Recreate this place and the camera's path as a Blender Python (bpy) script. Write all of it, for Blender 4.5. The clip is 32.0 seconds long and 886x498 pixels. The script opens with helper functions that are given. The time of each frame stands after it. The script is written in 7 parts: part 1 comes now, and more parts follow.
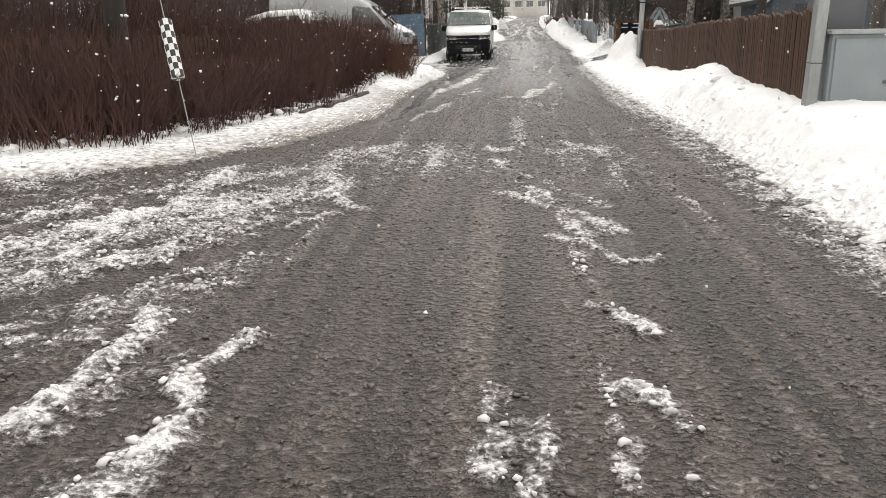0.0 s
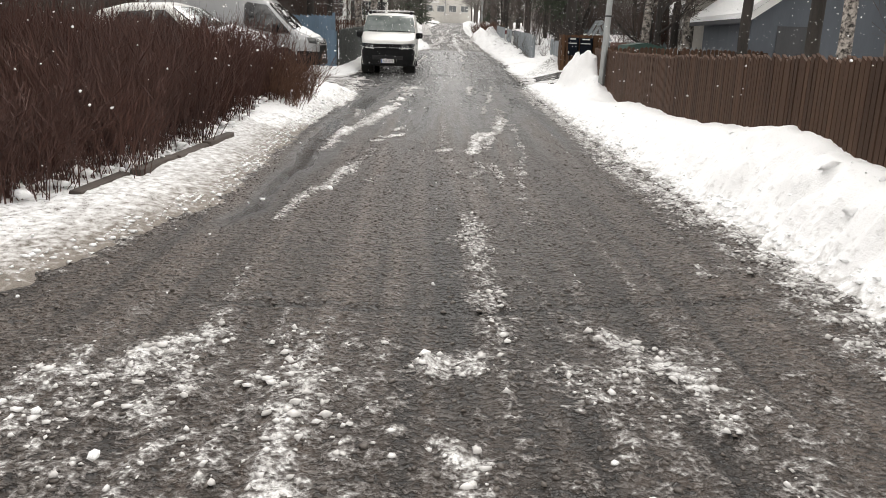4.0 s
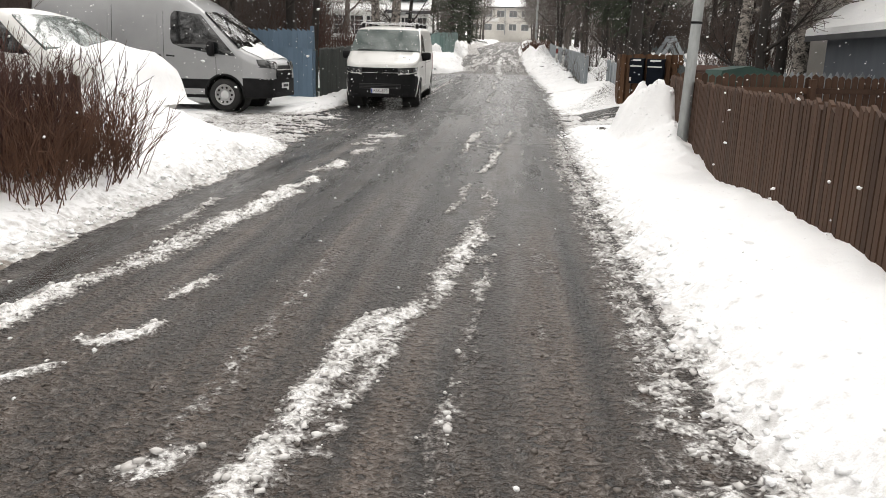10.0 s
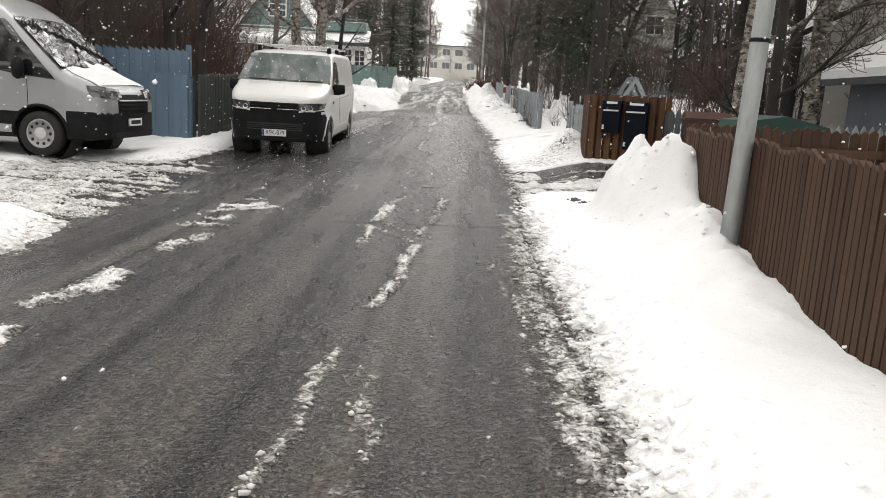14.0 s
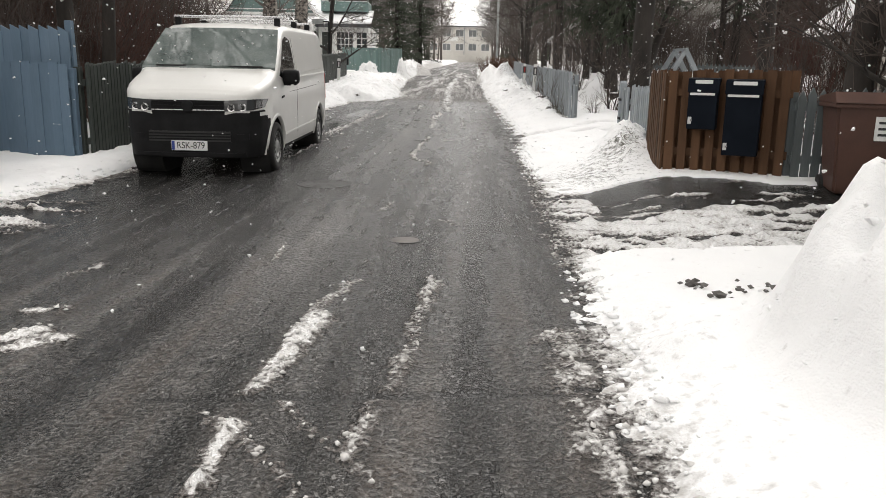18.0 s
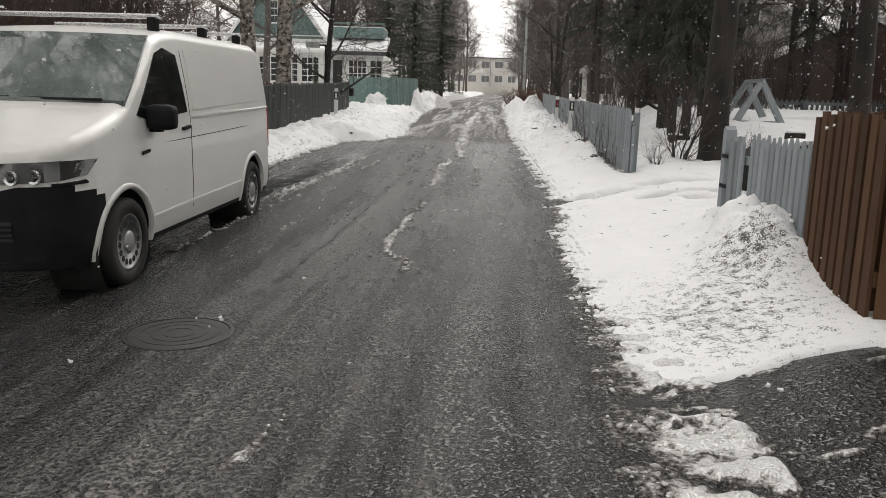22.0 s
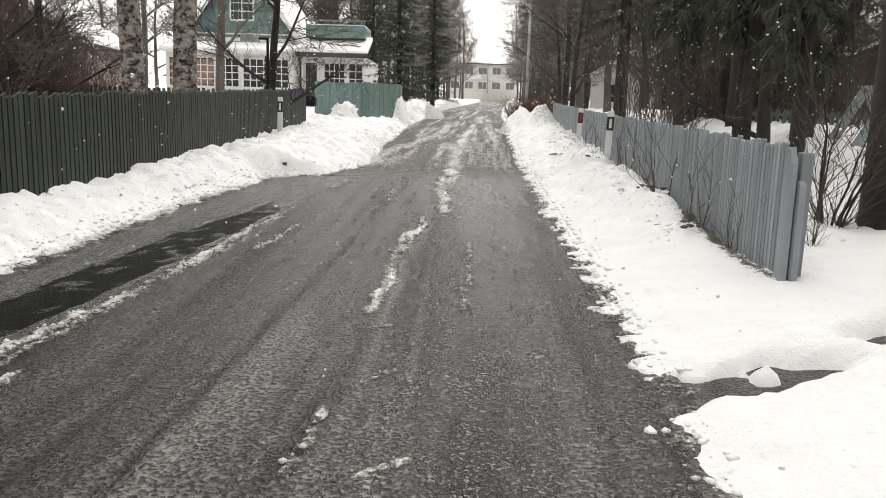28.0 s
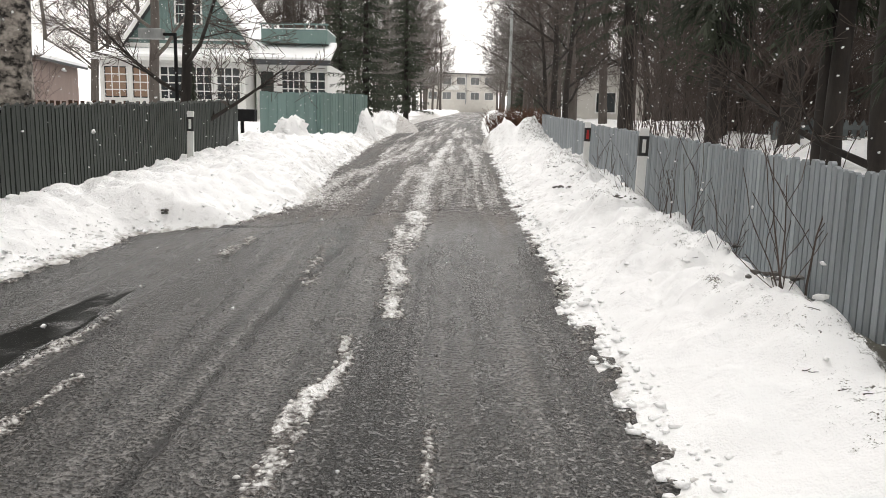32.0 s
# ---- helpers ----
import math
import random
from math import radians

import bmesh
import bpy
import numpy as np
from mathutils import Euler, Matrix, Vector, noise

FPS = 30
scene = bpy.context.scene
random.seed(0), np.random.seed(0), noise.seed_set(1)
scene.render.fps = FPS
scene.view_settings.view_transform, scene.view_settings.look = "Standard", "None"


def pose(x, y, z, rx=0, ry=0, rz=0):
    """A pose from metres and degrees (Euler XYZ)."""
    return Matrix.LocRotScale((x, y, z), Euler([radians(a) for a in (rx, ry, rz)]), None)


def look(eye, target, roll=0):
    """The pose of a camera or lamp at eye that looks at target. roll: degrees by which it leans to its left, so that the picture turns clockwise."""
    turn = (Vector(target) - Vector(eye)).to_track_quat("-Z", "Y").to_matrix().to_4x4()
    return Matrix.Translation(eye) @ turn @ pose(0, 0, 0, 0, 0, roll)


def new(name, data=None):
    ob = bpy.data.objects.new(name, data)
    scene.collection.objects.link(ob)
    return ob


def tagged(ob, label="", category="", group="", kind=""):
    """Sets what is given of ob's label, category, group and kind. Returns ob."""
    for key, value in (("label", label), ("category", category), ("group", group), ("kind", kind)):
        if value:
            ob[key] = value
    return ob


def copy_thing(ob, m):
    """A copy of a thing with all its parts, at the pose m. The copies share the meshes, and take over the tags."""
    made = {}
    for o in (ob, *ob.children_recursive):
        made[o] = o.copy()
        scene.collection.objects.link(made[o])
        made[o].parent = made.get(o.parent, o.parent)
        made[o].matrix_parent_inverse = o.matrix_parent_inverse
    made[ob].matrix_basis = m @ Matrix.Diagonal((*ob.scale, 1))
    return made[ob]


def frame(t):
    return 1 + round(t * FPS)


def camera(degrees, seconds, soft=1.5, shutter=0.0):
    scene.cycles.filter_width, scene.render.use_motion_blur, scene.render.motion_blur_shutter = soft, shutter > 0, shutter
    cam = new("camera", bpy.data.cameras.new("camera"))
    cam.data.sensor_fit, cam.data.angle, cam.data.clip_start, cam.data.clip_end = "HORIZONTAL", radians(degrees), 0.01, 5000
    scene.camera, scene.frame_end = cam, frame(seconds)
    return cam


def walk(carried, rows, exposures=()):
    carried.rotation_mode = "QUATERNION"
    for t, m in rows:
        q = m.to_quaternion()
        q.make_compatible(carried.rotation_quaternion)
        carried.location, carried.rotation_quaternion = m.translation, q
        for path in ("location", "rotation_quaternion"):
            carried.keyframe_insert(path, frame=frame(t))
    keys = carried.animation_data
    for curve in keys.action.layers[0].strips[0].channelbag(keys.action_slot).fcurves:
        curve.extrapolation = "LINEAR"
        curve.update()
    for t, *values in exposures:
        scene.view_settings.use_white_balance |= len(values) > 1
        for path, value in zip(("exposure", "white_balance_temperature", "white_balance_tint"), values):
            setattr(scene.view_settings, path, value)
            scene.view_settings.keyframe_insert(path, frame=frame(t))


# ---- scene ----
cam = camera(59.6, 32.0, soft=0.8)
METRES, EYE, TILT, LEAN, TURN = 38.8, 1.395, 0.0, 0.0, 3.5
ROWS = [
    (0.0, 0.0, 0.0, 0.0, -0.28, -15.47, 1.0),
    (0.5, 0.0003, 0.0176, 0.0006, -2.7, -14.86, 0.8),
    (1.0, 0.0021, 0.0349, 0.0022, -3.3, -14.22, 0.59),
    (1.5, 0.0029, 0.0524, 0.0025, -4.88, -14.28, -0.61),
    (2.0, 0.0034, 0.0682, 0.0029, -4.84, -14.39, -1.6),
    (2.5, 0.0038, 0.0862, 0.0035, -6.19, -14.89, -1.94),
    (3.0, 0.0038, 0.1012, 0.0044, -7.59, -14.67, -1.86),
    (3.5, 0.0037, 0.1197, 0.0049, -6.41, -14.94, -2.24),
    (5.5, 0.0197, 0.1855, 0.007, -5.3, -16.43, 0.27),
    (6.0, 0.0256, 0.2017, 0.007, -7.12, -16.89, -0.91),
    (6.5, 0.0318, 0.217, 0.0068, -7.45, -16.8, -0.9),
    (7.0, 0.037, 0.2333, 0.0061, -7.19, -17.71, -1.81),
    (7.5, 0.0421, 0.2491, 0.0058, -7.11, -18.05, -2.11),
    (8.0, 0.0466, 0.2654, 0.0065, -4.99, -17.24, -2.22),
    (8.5, 0.0507, 0.2812, 0.0062, -4.81, -17.26, -2.28),
    (9.0, 0.0545, 0.297, 0.0067, -3.47, -16.28, -1.62),
    (9.5, 0.0569, 0.313, 0.0067, -3.56, -16.11, -2.28),
    (10.0, 0.0591, 0.3281, 0.0076, -1.25, -14.04, -1.38),
    (10.5, 0.0614, 0.3441, 0.0073, -0.47, -14.11, -1.91),
    (11.0, 0.0647, 0.3598, 0.0069, -1.54, -13.84, -1.46),
    (11.5, 0.0666, 0.3754, 0.0063, -1.69, -13.95, -2.0),
    (12.0, 0.0693, 0.3902, 0.0069, -4.54, -12.07, -1.85),
    (12.5, 0.071, 0.405, 0.0072, -4.97, -11.33, -1.9),
    (13.0, 0.0722, 0.4194, 0.0071, -4.75, -11.26, -2.86),
    (13.5, 0.075, 0.4368, 0.0069, -4.66, -10.91, -2.48),
    (14.0, 0.0769, 0.4525, 0.0067, -5.11, -11.22, -3.15),
    (14.5, 0.0789, 0.4669, 0.0065, -5.66, -11.08, -2.81),
    (16.5, 0.0871, 0.5305, 0.008, -4.68, -11.57, -1.39),
    (17.0, 0.0899, 0.5478, 0.0079, -4.18, -11.82, -0.73),
    (17.5, 0.092, 0.564, 0.008, -3.85, -12.16, -1.01),
    (18.0, 0.0943, 0.5804, 0.0075, -3.98, -12.47, -1.05),
    (18.5, 0.0954, 0.5977, 0.0074, -2.6, -12.83, -2.06),
    (19.0, 0.0977, 0.614, 0.0077, -2.85, -12.27, -1.07),
    (19.5, 0.0999, 0.6302, 0.0082, -2.49, -11.8, -0.91),
    (20.0, 0.1024, 0.6454, 0.0086, -3.62, -12.03, -0.7),
    (20.5, 0.1054, 0.6612, 0.0094, -2.41, -12.25, 0.53),
    (21.0, 0.1073, 0.677, 0.0097, -2.09, -11.78, -1.88),
    (21.5, 0.1096, 0.6917, 0.0104, -1.79, -9.99, -1.23),
    (22.0, 0.1109, 0.7067, 0.0101, -2.05, -10.28, -1.57),
    (22.5, 0.1123, 0.7198, 0.0111, -2.98, -10.72, -0.12),
    (23.0, 0.1134, 0.7334, 0.0114, -3.1, -14.17, -0.35),
    (23.5, 0.1149, 0.747, 0.0124, -3.0, -13.1, 0.34),
    (24.0, 0.1175, 0.761, 0.0127, -4.44, -9.65, 0.91),
    (24.5, 0.1196, 0.7753, 0.0122, -3.5, -10.45, -1.06),
    (25.0, 0.1224, 0.7885, 0.0133, -3.37, -9.87, -1.54),
    (25.5, 0.1229, 0.803, 0.0139, -2.1, -9.7, -1.96),
    (27.5, 0.1255, 0.86, 0.0155, -2.46, -8.66, -0.66),
    (28.0, 0.1252, 0.8738, 0.0157, -2.26, -9.79, -1.64),
    (28.5, 0.1262, 0.8891, 0.0163, -2.42, -9.29, -1.39),
    (29.0, 0.127, 0.9024, 0.0176, -1.33, -9.78, -2.59),
    (29.5, 0.1276, 0.9174, 0.018, -1.43, -8.89, -2.22),
    (30.0, 0.1285, 0.9324, 0.0186, -1.13, -8.24, -1.12),
    (30.5, 0.1296, 0.9471, 0.0186, -1.52, -8.15, -1.62),
    (31.0, 0.132, 0.961, 0.0188, -3.25, -8.1, -1.25),
    (31.5, 0.1344, 0.9738, 0.0192, -3.19, -9.04, -1.61),
    (32.0, 0.1361, 0.9861, 0.019, -3.79, -8.98, -1.11),
]
walk(cam, [(t, pose(0, 0, EYE, TILT, LEAN, TURN) @ pose(METRES * x, METRES * y, METRES * z, 90 + pitch, roll, yaw)) for t, x, y, z, yaw, pitch, roll in ROWS], [(0.0, 0.04), (9.0, 0.06), (17.0, 0.0), (19.0, -0.06), (21.0, -0.29), (22.0, -0.36), (22.7, -0.10), (24.0, 0.0), (32.0, 0.08)])

# ---- world and light: an overcast winter sky ----
world = bpy.data.worlds.new("overcast_sky")
scene.world = world
world.use_nodes = True
wn, wl = world.node_tree.nodes, world.node_tree.links
wn.clear()
w_sky = wn.new("ShaderNodeTexSky")
w_sky.sky_type = "NISHITA"
w_sky.sun_disc = False
w_sky.sun_elevation, w_sky.sun_rotation = radians(38), radians(20)
w_sky.air_density, w_sky.dust_density, w_sky.ozone_density = 1.0, 6.0, 1.0
w_hsv = wn.new("ShaderNodeHueSaturation")
w_hsv.inputs["Saturation"].default_value = 0.06
w_mix = wn.new("ShaderNodeMix")
w_mix.data_type = "RGBA"
w_mix.inputs[0].default_value = 0.75
w_mix.inputs[7].default_value = (9.5, 9.15, 8.75, 1)
w_bg = wn.new("ShaderNodeBackground")
w_bg.inputs["Strength"].default_value = 0.185
w_out = wn.new("ShaderNodeOutputWorld")
wl.new(w_sky.outputs[0], w_hsv.inputs["Color"])
wl.new(w_hsv.outputs[0], w_mix.inputs[6])
wl.new(w_mix.outputs[2], w_bg.inputs["Color"])
wl.new(w_bg.outputs[0], w_out.inputs["Surface"])

sun_data = bpy.data.lights.new("sun", "SUN")
sun_data.energy, sun_data.angle, sun_data.color = 1.1, radians(40), (1.0, 0.97, 0.93)
sun_ob = new("sun", sun_data)
sun_ob.matrix_world = look((0, 0, 60), (-12, -32, 20))


# ---- materials ----
def nodes_of(name):
    m = bpy.data.materials.new(name)
    m.use_nodes = True
    nt = m.node_tree
    nt.nodes.clear()
    out = nt.nodes.new("ShaderNodeOutputMaterial")
    b = nt.nodes.new("ShaderNodeBsdfPrincipled")
    nt.links.new(b.outputs[0], out.inputs["Surface"])
    return m, nt, b


def noise_node(nt, vec, scale, detail=4.0, rough=0.55):
    n = nt.nodes.new("ShaderNodeTexNoise")
    n.inputs["Scale"].default_value = scale
    n.inputs["Detail"].default_value = detail
    n.inputs["Roughness"].default_value = rough
    nt.links.new(vec, n.inputs["Vector"])
    return n.outputs["Fac"]


def ramp(nt, fac, lo, hi):
    r = nt.nodes.new("ShaderNodeMapRange")
    r.inputs["From Min"].default_value, r.inputs["From Max"].default_value = lo, hi
    nt.links.new(fac, r.inputs["Value"])
    return r.outputs[0]


def mixc(nt, fac, a, b):
    m = nt.nodes.new("ShaderNodeMix")
    m.data_type = "RGBA"
    for sock, v in ((m.inputs[0], fac), (m.inputs[6], a), (m.inputs[7], b)):
        if isinstance(v, (tuple, list)):
            sock.default_value = (*v, 1)
        elif isinstance(v, (int, float)):
            sock.default_value = v
        else:
            nt.links.new(v, sock)
    return m.outputs[2]


def calc(nt, op, a, b=0.0):
    m = nt.nodes.new("ShaderNodeMath")
    m.operation = op
    for sock, v in zip(m.inputs, (a, b)):
        if isinstance(v, (int, float)):
            sock.default_value = v
        else:
            nt.links.new(v, sock)
    return m.outputs[0]


def bumped(nt, b, height, strength, dist=0.01):
    n = nt.nodes.new("ShaderNodeBump")
    n.inputs["Strength"].default_value, n.inputs["Distance"].default_value = strength, dist
    nt.links.new(height, n.inputs["Height"])
    nt.links.new(n.outputs[0], b.inputs["Normal"])


def mat(name, a, c, scale=6.0, fine=60.0, rough=0.6, bump=0.25, metal=0.0, rand=0.0, stretch=(1, 1, 1), coat=0.0, flake=0.0, spec=0.5, crisp=0.2):
    """Two colours mixed by coarse and fine noise, fine relief, an even spread between pieces; flake: specks of settled snow."""
    m, nt, b = nodes_of(name)
    tc = nt.nodes.new("ShaderNodeTexCoord")
    mp = nt.nodes.new("ShaderNodeMapping")
    mp.inputs["Scale"].default_value = stretch
    nt.links.new(tc.outputs["Object"], mp.inputs["Vector"])
    info = nt.nodes.new("ShaderNodeObjectInfo")
    off = nt.nodes.new("ShaderNodeVectorMath")
    off.operation = "ADD"
    nt.links.new(mp.outputs[0], off.inputs[0])
    shift = calc(nt, "MULTIPLY", info.outputs["Random"], 40.0)
    nt.links.new(shift, off.inputs[1])
    vec = off.outputs[0]
    n1 = noise_node(nt, vec, scale)
    n2 = noise_node(nt, vec, fine, 3.0)
    f = calc(nt, "ADD", calc(nt, "MULTIPLY", ramp(nt, n1, 0.5 - crisp, 0.5 + crisp), 0.65), calc(nt, "MULTIPLY", ramp(nt, n2, 0.5 - crisp, 0.5 + crisp), 0.35))
    col = mixc(nt, f, a, c)
    if rand:
        h = nt.nodes.new("ShaderNodeHueSaturation")
        nt.links.new(calc(nt, "ADD", calc(nt, "MULTIPLY", info.outputs["Random"], 2 * rand), 1 - rand), h.inputs["Value"])
        nt.links.new(col, h.inputs["Color"])
        col = h.outputs[0]
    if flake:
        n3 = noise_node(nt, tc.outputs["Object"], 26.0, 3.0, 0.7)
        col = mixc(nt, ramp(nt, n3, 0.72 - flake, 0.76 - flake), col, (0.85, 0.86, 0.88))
    nt.links.new(col, b.inputs["Base Color"])
    nt.links.new(calc(nt, "ADD", calc(nt, "MULTIPLY", n2, 0.25), rough - 0.12), b.inputs["Roughness"])
    b.inputs["Metallic"].default_value = metal
    b.inputs["Coat Weight"].default_value = coat
    b.inputs["Specular IOR Level"].default_value = spec
    if bump:
        bumped(nt, b, f, bump, 0.004)
    return m


def glass_mat(name, tint, rough=0.03):
    m, nt, b = nodes_of(name)
    tc = nt.nodes.new("ShaderNodeTexCoord")
    n = noise_node(nt, tc.outputs["Object"], 5.0)
    nt.links.new(mixc(nt, n, tint, tuple(0.6 * v for v in tint)), b.inputs["Base Color"])
    nt.links.new(calc(nt, "ADD", calc(nt, "MULTIPLY", n, 0.06), rough), b.inputs["Roughness"])
    b.inputs["Specular IOR Level"].default_value = 0.8
    b.inputs["Coat Weight"].default_value = 1.0
    return m


def snow_mat(name, dirt_attr=True):
    m, nt, b = nodes_of(name)
    geo = nt.nodes.new("ShaderNodeNewGeometry")
    pos = geo.outputs["Position"]
    n1, n2, n3 = noise_node(nt, pos, 1.6, 5), noise_node(nt, pos, 14.0, 5, 0.6), noise_node(nt, pos, 85.0, 3, 0.65)
    col = mixc(nt, ramp(nt, n1, 0.3, 0.7), (0.88, 0.885, 0.89), (0.925, 0.925, 0.925))
    if dirt_attr:
        at = nt.nodes.new("ShaderNodeAttribute")
        at.attribute_name = "dirt"
        d = calc(nt, "ADD", at.outputs["Fac"], calc(nt, "SUBTRACT", calc(nt, "MULTIPLY", n2, 1.5), 0.9))
        col = mixc(nt, ramp(nt, d, 0.05, 0.75), col, (0.20, 0.175, 0.15))
        at2 = nt.nodes.new("ShaderNodeAttribute")
        at2.attribute_name = "litter"
        d2 = calc(nt, "ADD", at2.outputs["Fac"], calc(nt, "SUBTRACT", calc(nt, "ADD", calc(nt, "MULTIPLY", n3, 1.1), calc(nt, "MULTIPLY", n2, 0.9)), 1.40))
        col = mixc(nt, ramp(nt, d2, 0.0, 0.12), col, (0.09, 0.085, 0.07))
    nt.links.new(col, b.inputs["Base Color"])
    b.inputs["Roughness"].default_value = 0.7
    b.inputs["Specular IOR Level"].default_value = 0.25
    h = calc(nt, "ADD", calc(nt, "MULTIPLY", n2, 0.7), calc(nt, "MULTIPLY", n3, 0.42))
    n4 = noise_node(nt, pos, 6.0, 4, 0.6)
    bumped(nt, b, calc(nt, "ADD", h, calc(nt, "MULTIPLY", n4, 1.0)), 0.6, 0.036)
    return m


def road_mat():
    """Wet asphalt with chippings; gritty slush film, white slush and standing water by the attributes of the mesh."""
    m, nt, b = nodes_of("wet_slushy_asphalt")
    geo = nt.nodes.new("ShaderNodeNewGeometry")
    pos = geo.outputs["Position"]
    mp = nt.nodes.new("ShaderNodeMapping")
    mp.inputs["Scale"].default_value = (1.0, 0.22, 1.0)
    nt.links.new(pos, mp.inputs["Vector"])
    mp2 = nt.nodes.new("ShaderNodeMapping")
    mp2.inputs["Scale"].default_value = (0.8, 1.0, 1.0)
    nt.links.new(pos, mp2.inputs["Vector"])
    crumb, patch = noise_node(nt, pos, 36.0, 3, 0.6), noise_node(nt, pos, 1.1, 4)
    clods, lumps = noise_node(nt, pos, 13.0, 3, 0.65), noise_node(nt, pos, 9.0, 3, 0.6)
    streak = noise_node(nt, mp.outputs[0], 9.0, 4, 0.6)
    chip, tint = noise_node(nt, pos, 46.0, 1.5, 0.5), noise_node(nt, pos, 120.0, 1, 0.5)
    mudn = noise_node(nt, mp2.outputs[0], 34.0, 2.0, 0.5)
    att = []
    for key in ("slush", "film", "dry", "pool", "tone"):
        a = nt.nodes.new("ShaderNodeAttribute")
        a.attribute_name = key
        att.append(a.outputs["Fac"])
    slush, film, dry, pool, tone = att
    stone = mixc(nt, ramp(nt, tint, 0.35, 0.65), (0.026, 0.025, 0.024), (0.056, 0.054, 0.052))
    stone = mixc(nt, calc(nt, "MULTIPLY", ramp(nt, chip, 0.55, 0.64), 0.7), stone, (0.115, 0.110, 0.105))
    # near-black pits between chippings: shade of the bump's hollows put into the colour
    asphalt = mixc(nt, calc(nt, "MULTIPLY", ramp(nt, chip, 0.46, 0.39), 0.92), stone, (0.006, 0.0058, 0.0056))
    asphalt = mixc(nt, calc(nt, "MULTIPLY", ramp(nt, patch, 0.35, 0.7), 0.35), asphalt, (0.034, 0.031, 0.029))
    asphalt = mixc(nt, calc(nt, "MULTIPLY", calc(nt, "MULTIPLY", dry, 0.8), ramp(nt, chip, 0.43, 0.56)), asphalt, (0.20, 0.19, 0.182))
    mud = mixc(nt, ramp(nt, patch, 0.3, 0.7), (0.042, 0.0315, 0.025), (0.058, 0.045, 0.0366))
    # lump tops painted lighter and pits near black, as lit and shaded relief
    mud = mixc(nt, calc(nt, "MULTIPLY", ramp(nt, mudn, 0.56, 0.66), 0.6), mud, (0.125, 0.110, 0.099))
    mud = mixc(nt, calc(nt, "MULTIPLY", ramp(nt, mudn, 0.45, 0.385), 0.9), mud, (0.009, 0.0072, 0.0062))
    f = calc(nt, "ADD", film, calc(nt, "MULTIPLY", calc(nt, "SUBTRACT", streak, 0.5), 0.9))
    col = mixc(nt, ramp(nt, f, 0.25, 0.75), asphalt, mud)
    fleck = ramp(nt, calc(nt, "MULTIPLY", calc(nt, "ADD", crumb, clods), 0.5), 0.54, 0.61)
    col = mixc(nt, calc(nt, "MULTIPLY", fleck, 0.14), col, (0.21, 0.196, 0.184))
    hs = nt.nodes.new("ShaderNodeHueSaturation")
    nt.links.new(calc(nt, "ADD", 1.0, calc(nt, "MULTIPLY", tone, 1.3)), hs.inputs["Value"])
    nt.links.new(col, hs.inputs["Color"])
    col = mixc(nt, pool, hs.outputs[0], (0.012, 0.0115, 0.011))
    s = calc(nt, "ADD", slush, calc(nt, "MULTIPLY", calc(nt, "SUBTRACT", lumps, 0.5), 1.1))
    s = calc(nt, "ADD", s, calc(nt, "MULTIPLY", calc(nt, "SUBTRACT", clods, 0.5), 1.3))
    s = calc(nt, "ADD", s, calc(nt, "MULTIPLY", calc(nt, "SUBTRACT", crumb, 0.5), 1.3))
    s = calc(nt, "MULTIPLY", s, ramp(nt, slush, 0.04, 0.22))
    col = mixc(nt, ramp(nt, s, 0.30, 0.42), col, (0.19, 0.172, 0.160))
    col = mixc(nt, ramp(nt, s, 0.50, 0.78), col, (0.64, 0.625, 0.61))
    col = mixc(nt, ramp(nt, s, 0.85, 1.1), col, (0.82, 0.815, 0.81))
    nt.links.new(col, b.inputs["Base Color"])
    wet = ramp(nt, calc(nt, "ADD", f, calc(nt, "MULTIPLY", dry, 0.4)), 0.1, 0.8)
    ro = calc(nt, "ADD", calc(nt, "MULTIPLY", wet, 0.22), 0.24)
    nt.links.new(calc(nt, "SUBTRACT", ro, calc(nt, "MULTIPLY", pool, 0.13)), b.inputs["Roughness"])
    b.inputs["Specular IOR Level"].default_value = 0.40
    fc = calc(nt, "MINIMUM", calc(nt, "MAXIMUM", f, 0.0), 1.0)
    worn = calc(nt, "MULTIPLY", ramp(nt, chip, 0.36, 0.60), calc(nt, "SUBTRACT", 0.34, calc(nt, "MULTIPLY", fc, 0.26)))
    lumpy = calc(nt, "MULTIPLY", ramp(nt, mudn, 0.34, 0.66), calc(nt, "ADD", calc(nt, "MULTIPLY", fc, 0.62), 0.04))
    h = calc(nt, "ADD", calc(nt, "ADD", worn, lumpy), calc(nt, "MULTIPLY", clods, calc(nt, "ADD", calc(nt, "MULTIPLY", fc, 0.35), 0.10)))
    h = calc(nt, "ADD", h, calc(nt, "MULTIPLY", ramp(nt, s, 0.25, 0.8), 1.0))
    h = calc(nt, "MULTIPLY", h, calc(nt, "SUBTRACT", 1.0, pool))
    bumped(nt, b, h, 1.0, 0.034)
    return m


M_ROAD = road_mat()
M_SNOW = snow_mat("settled_snow")
M_SNOWCAP = snow_mat("snow_cap", False)
M_SLUSHLUMP = mat("dirty_slush", (0.42, 0.40, 0.38), (0.78, 0.77, 0.76), 3, 30, 0.6, 0.2)
M_GRIT = mat("brown_slush", (0.050, 0.041, 0.035), (0.13, 0.112, 0.098), 5, 40, 0.55, 0.2)
M_MUDCLOD = mat("dirty_ice", (0.025, 0.021, 0.018), (0.14, 0.13, 0.12), 9, 40, 0.6, 0.5)
M_BROWN = mat("brown_stained_board", (0.042, 0.022, 0.014), (0.082, 0.046, 0.029), 3, 40, 0.75, 0.4, rand=0.22, stretch=(1, 1, 0.12), spec=0.25)
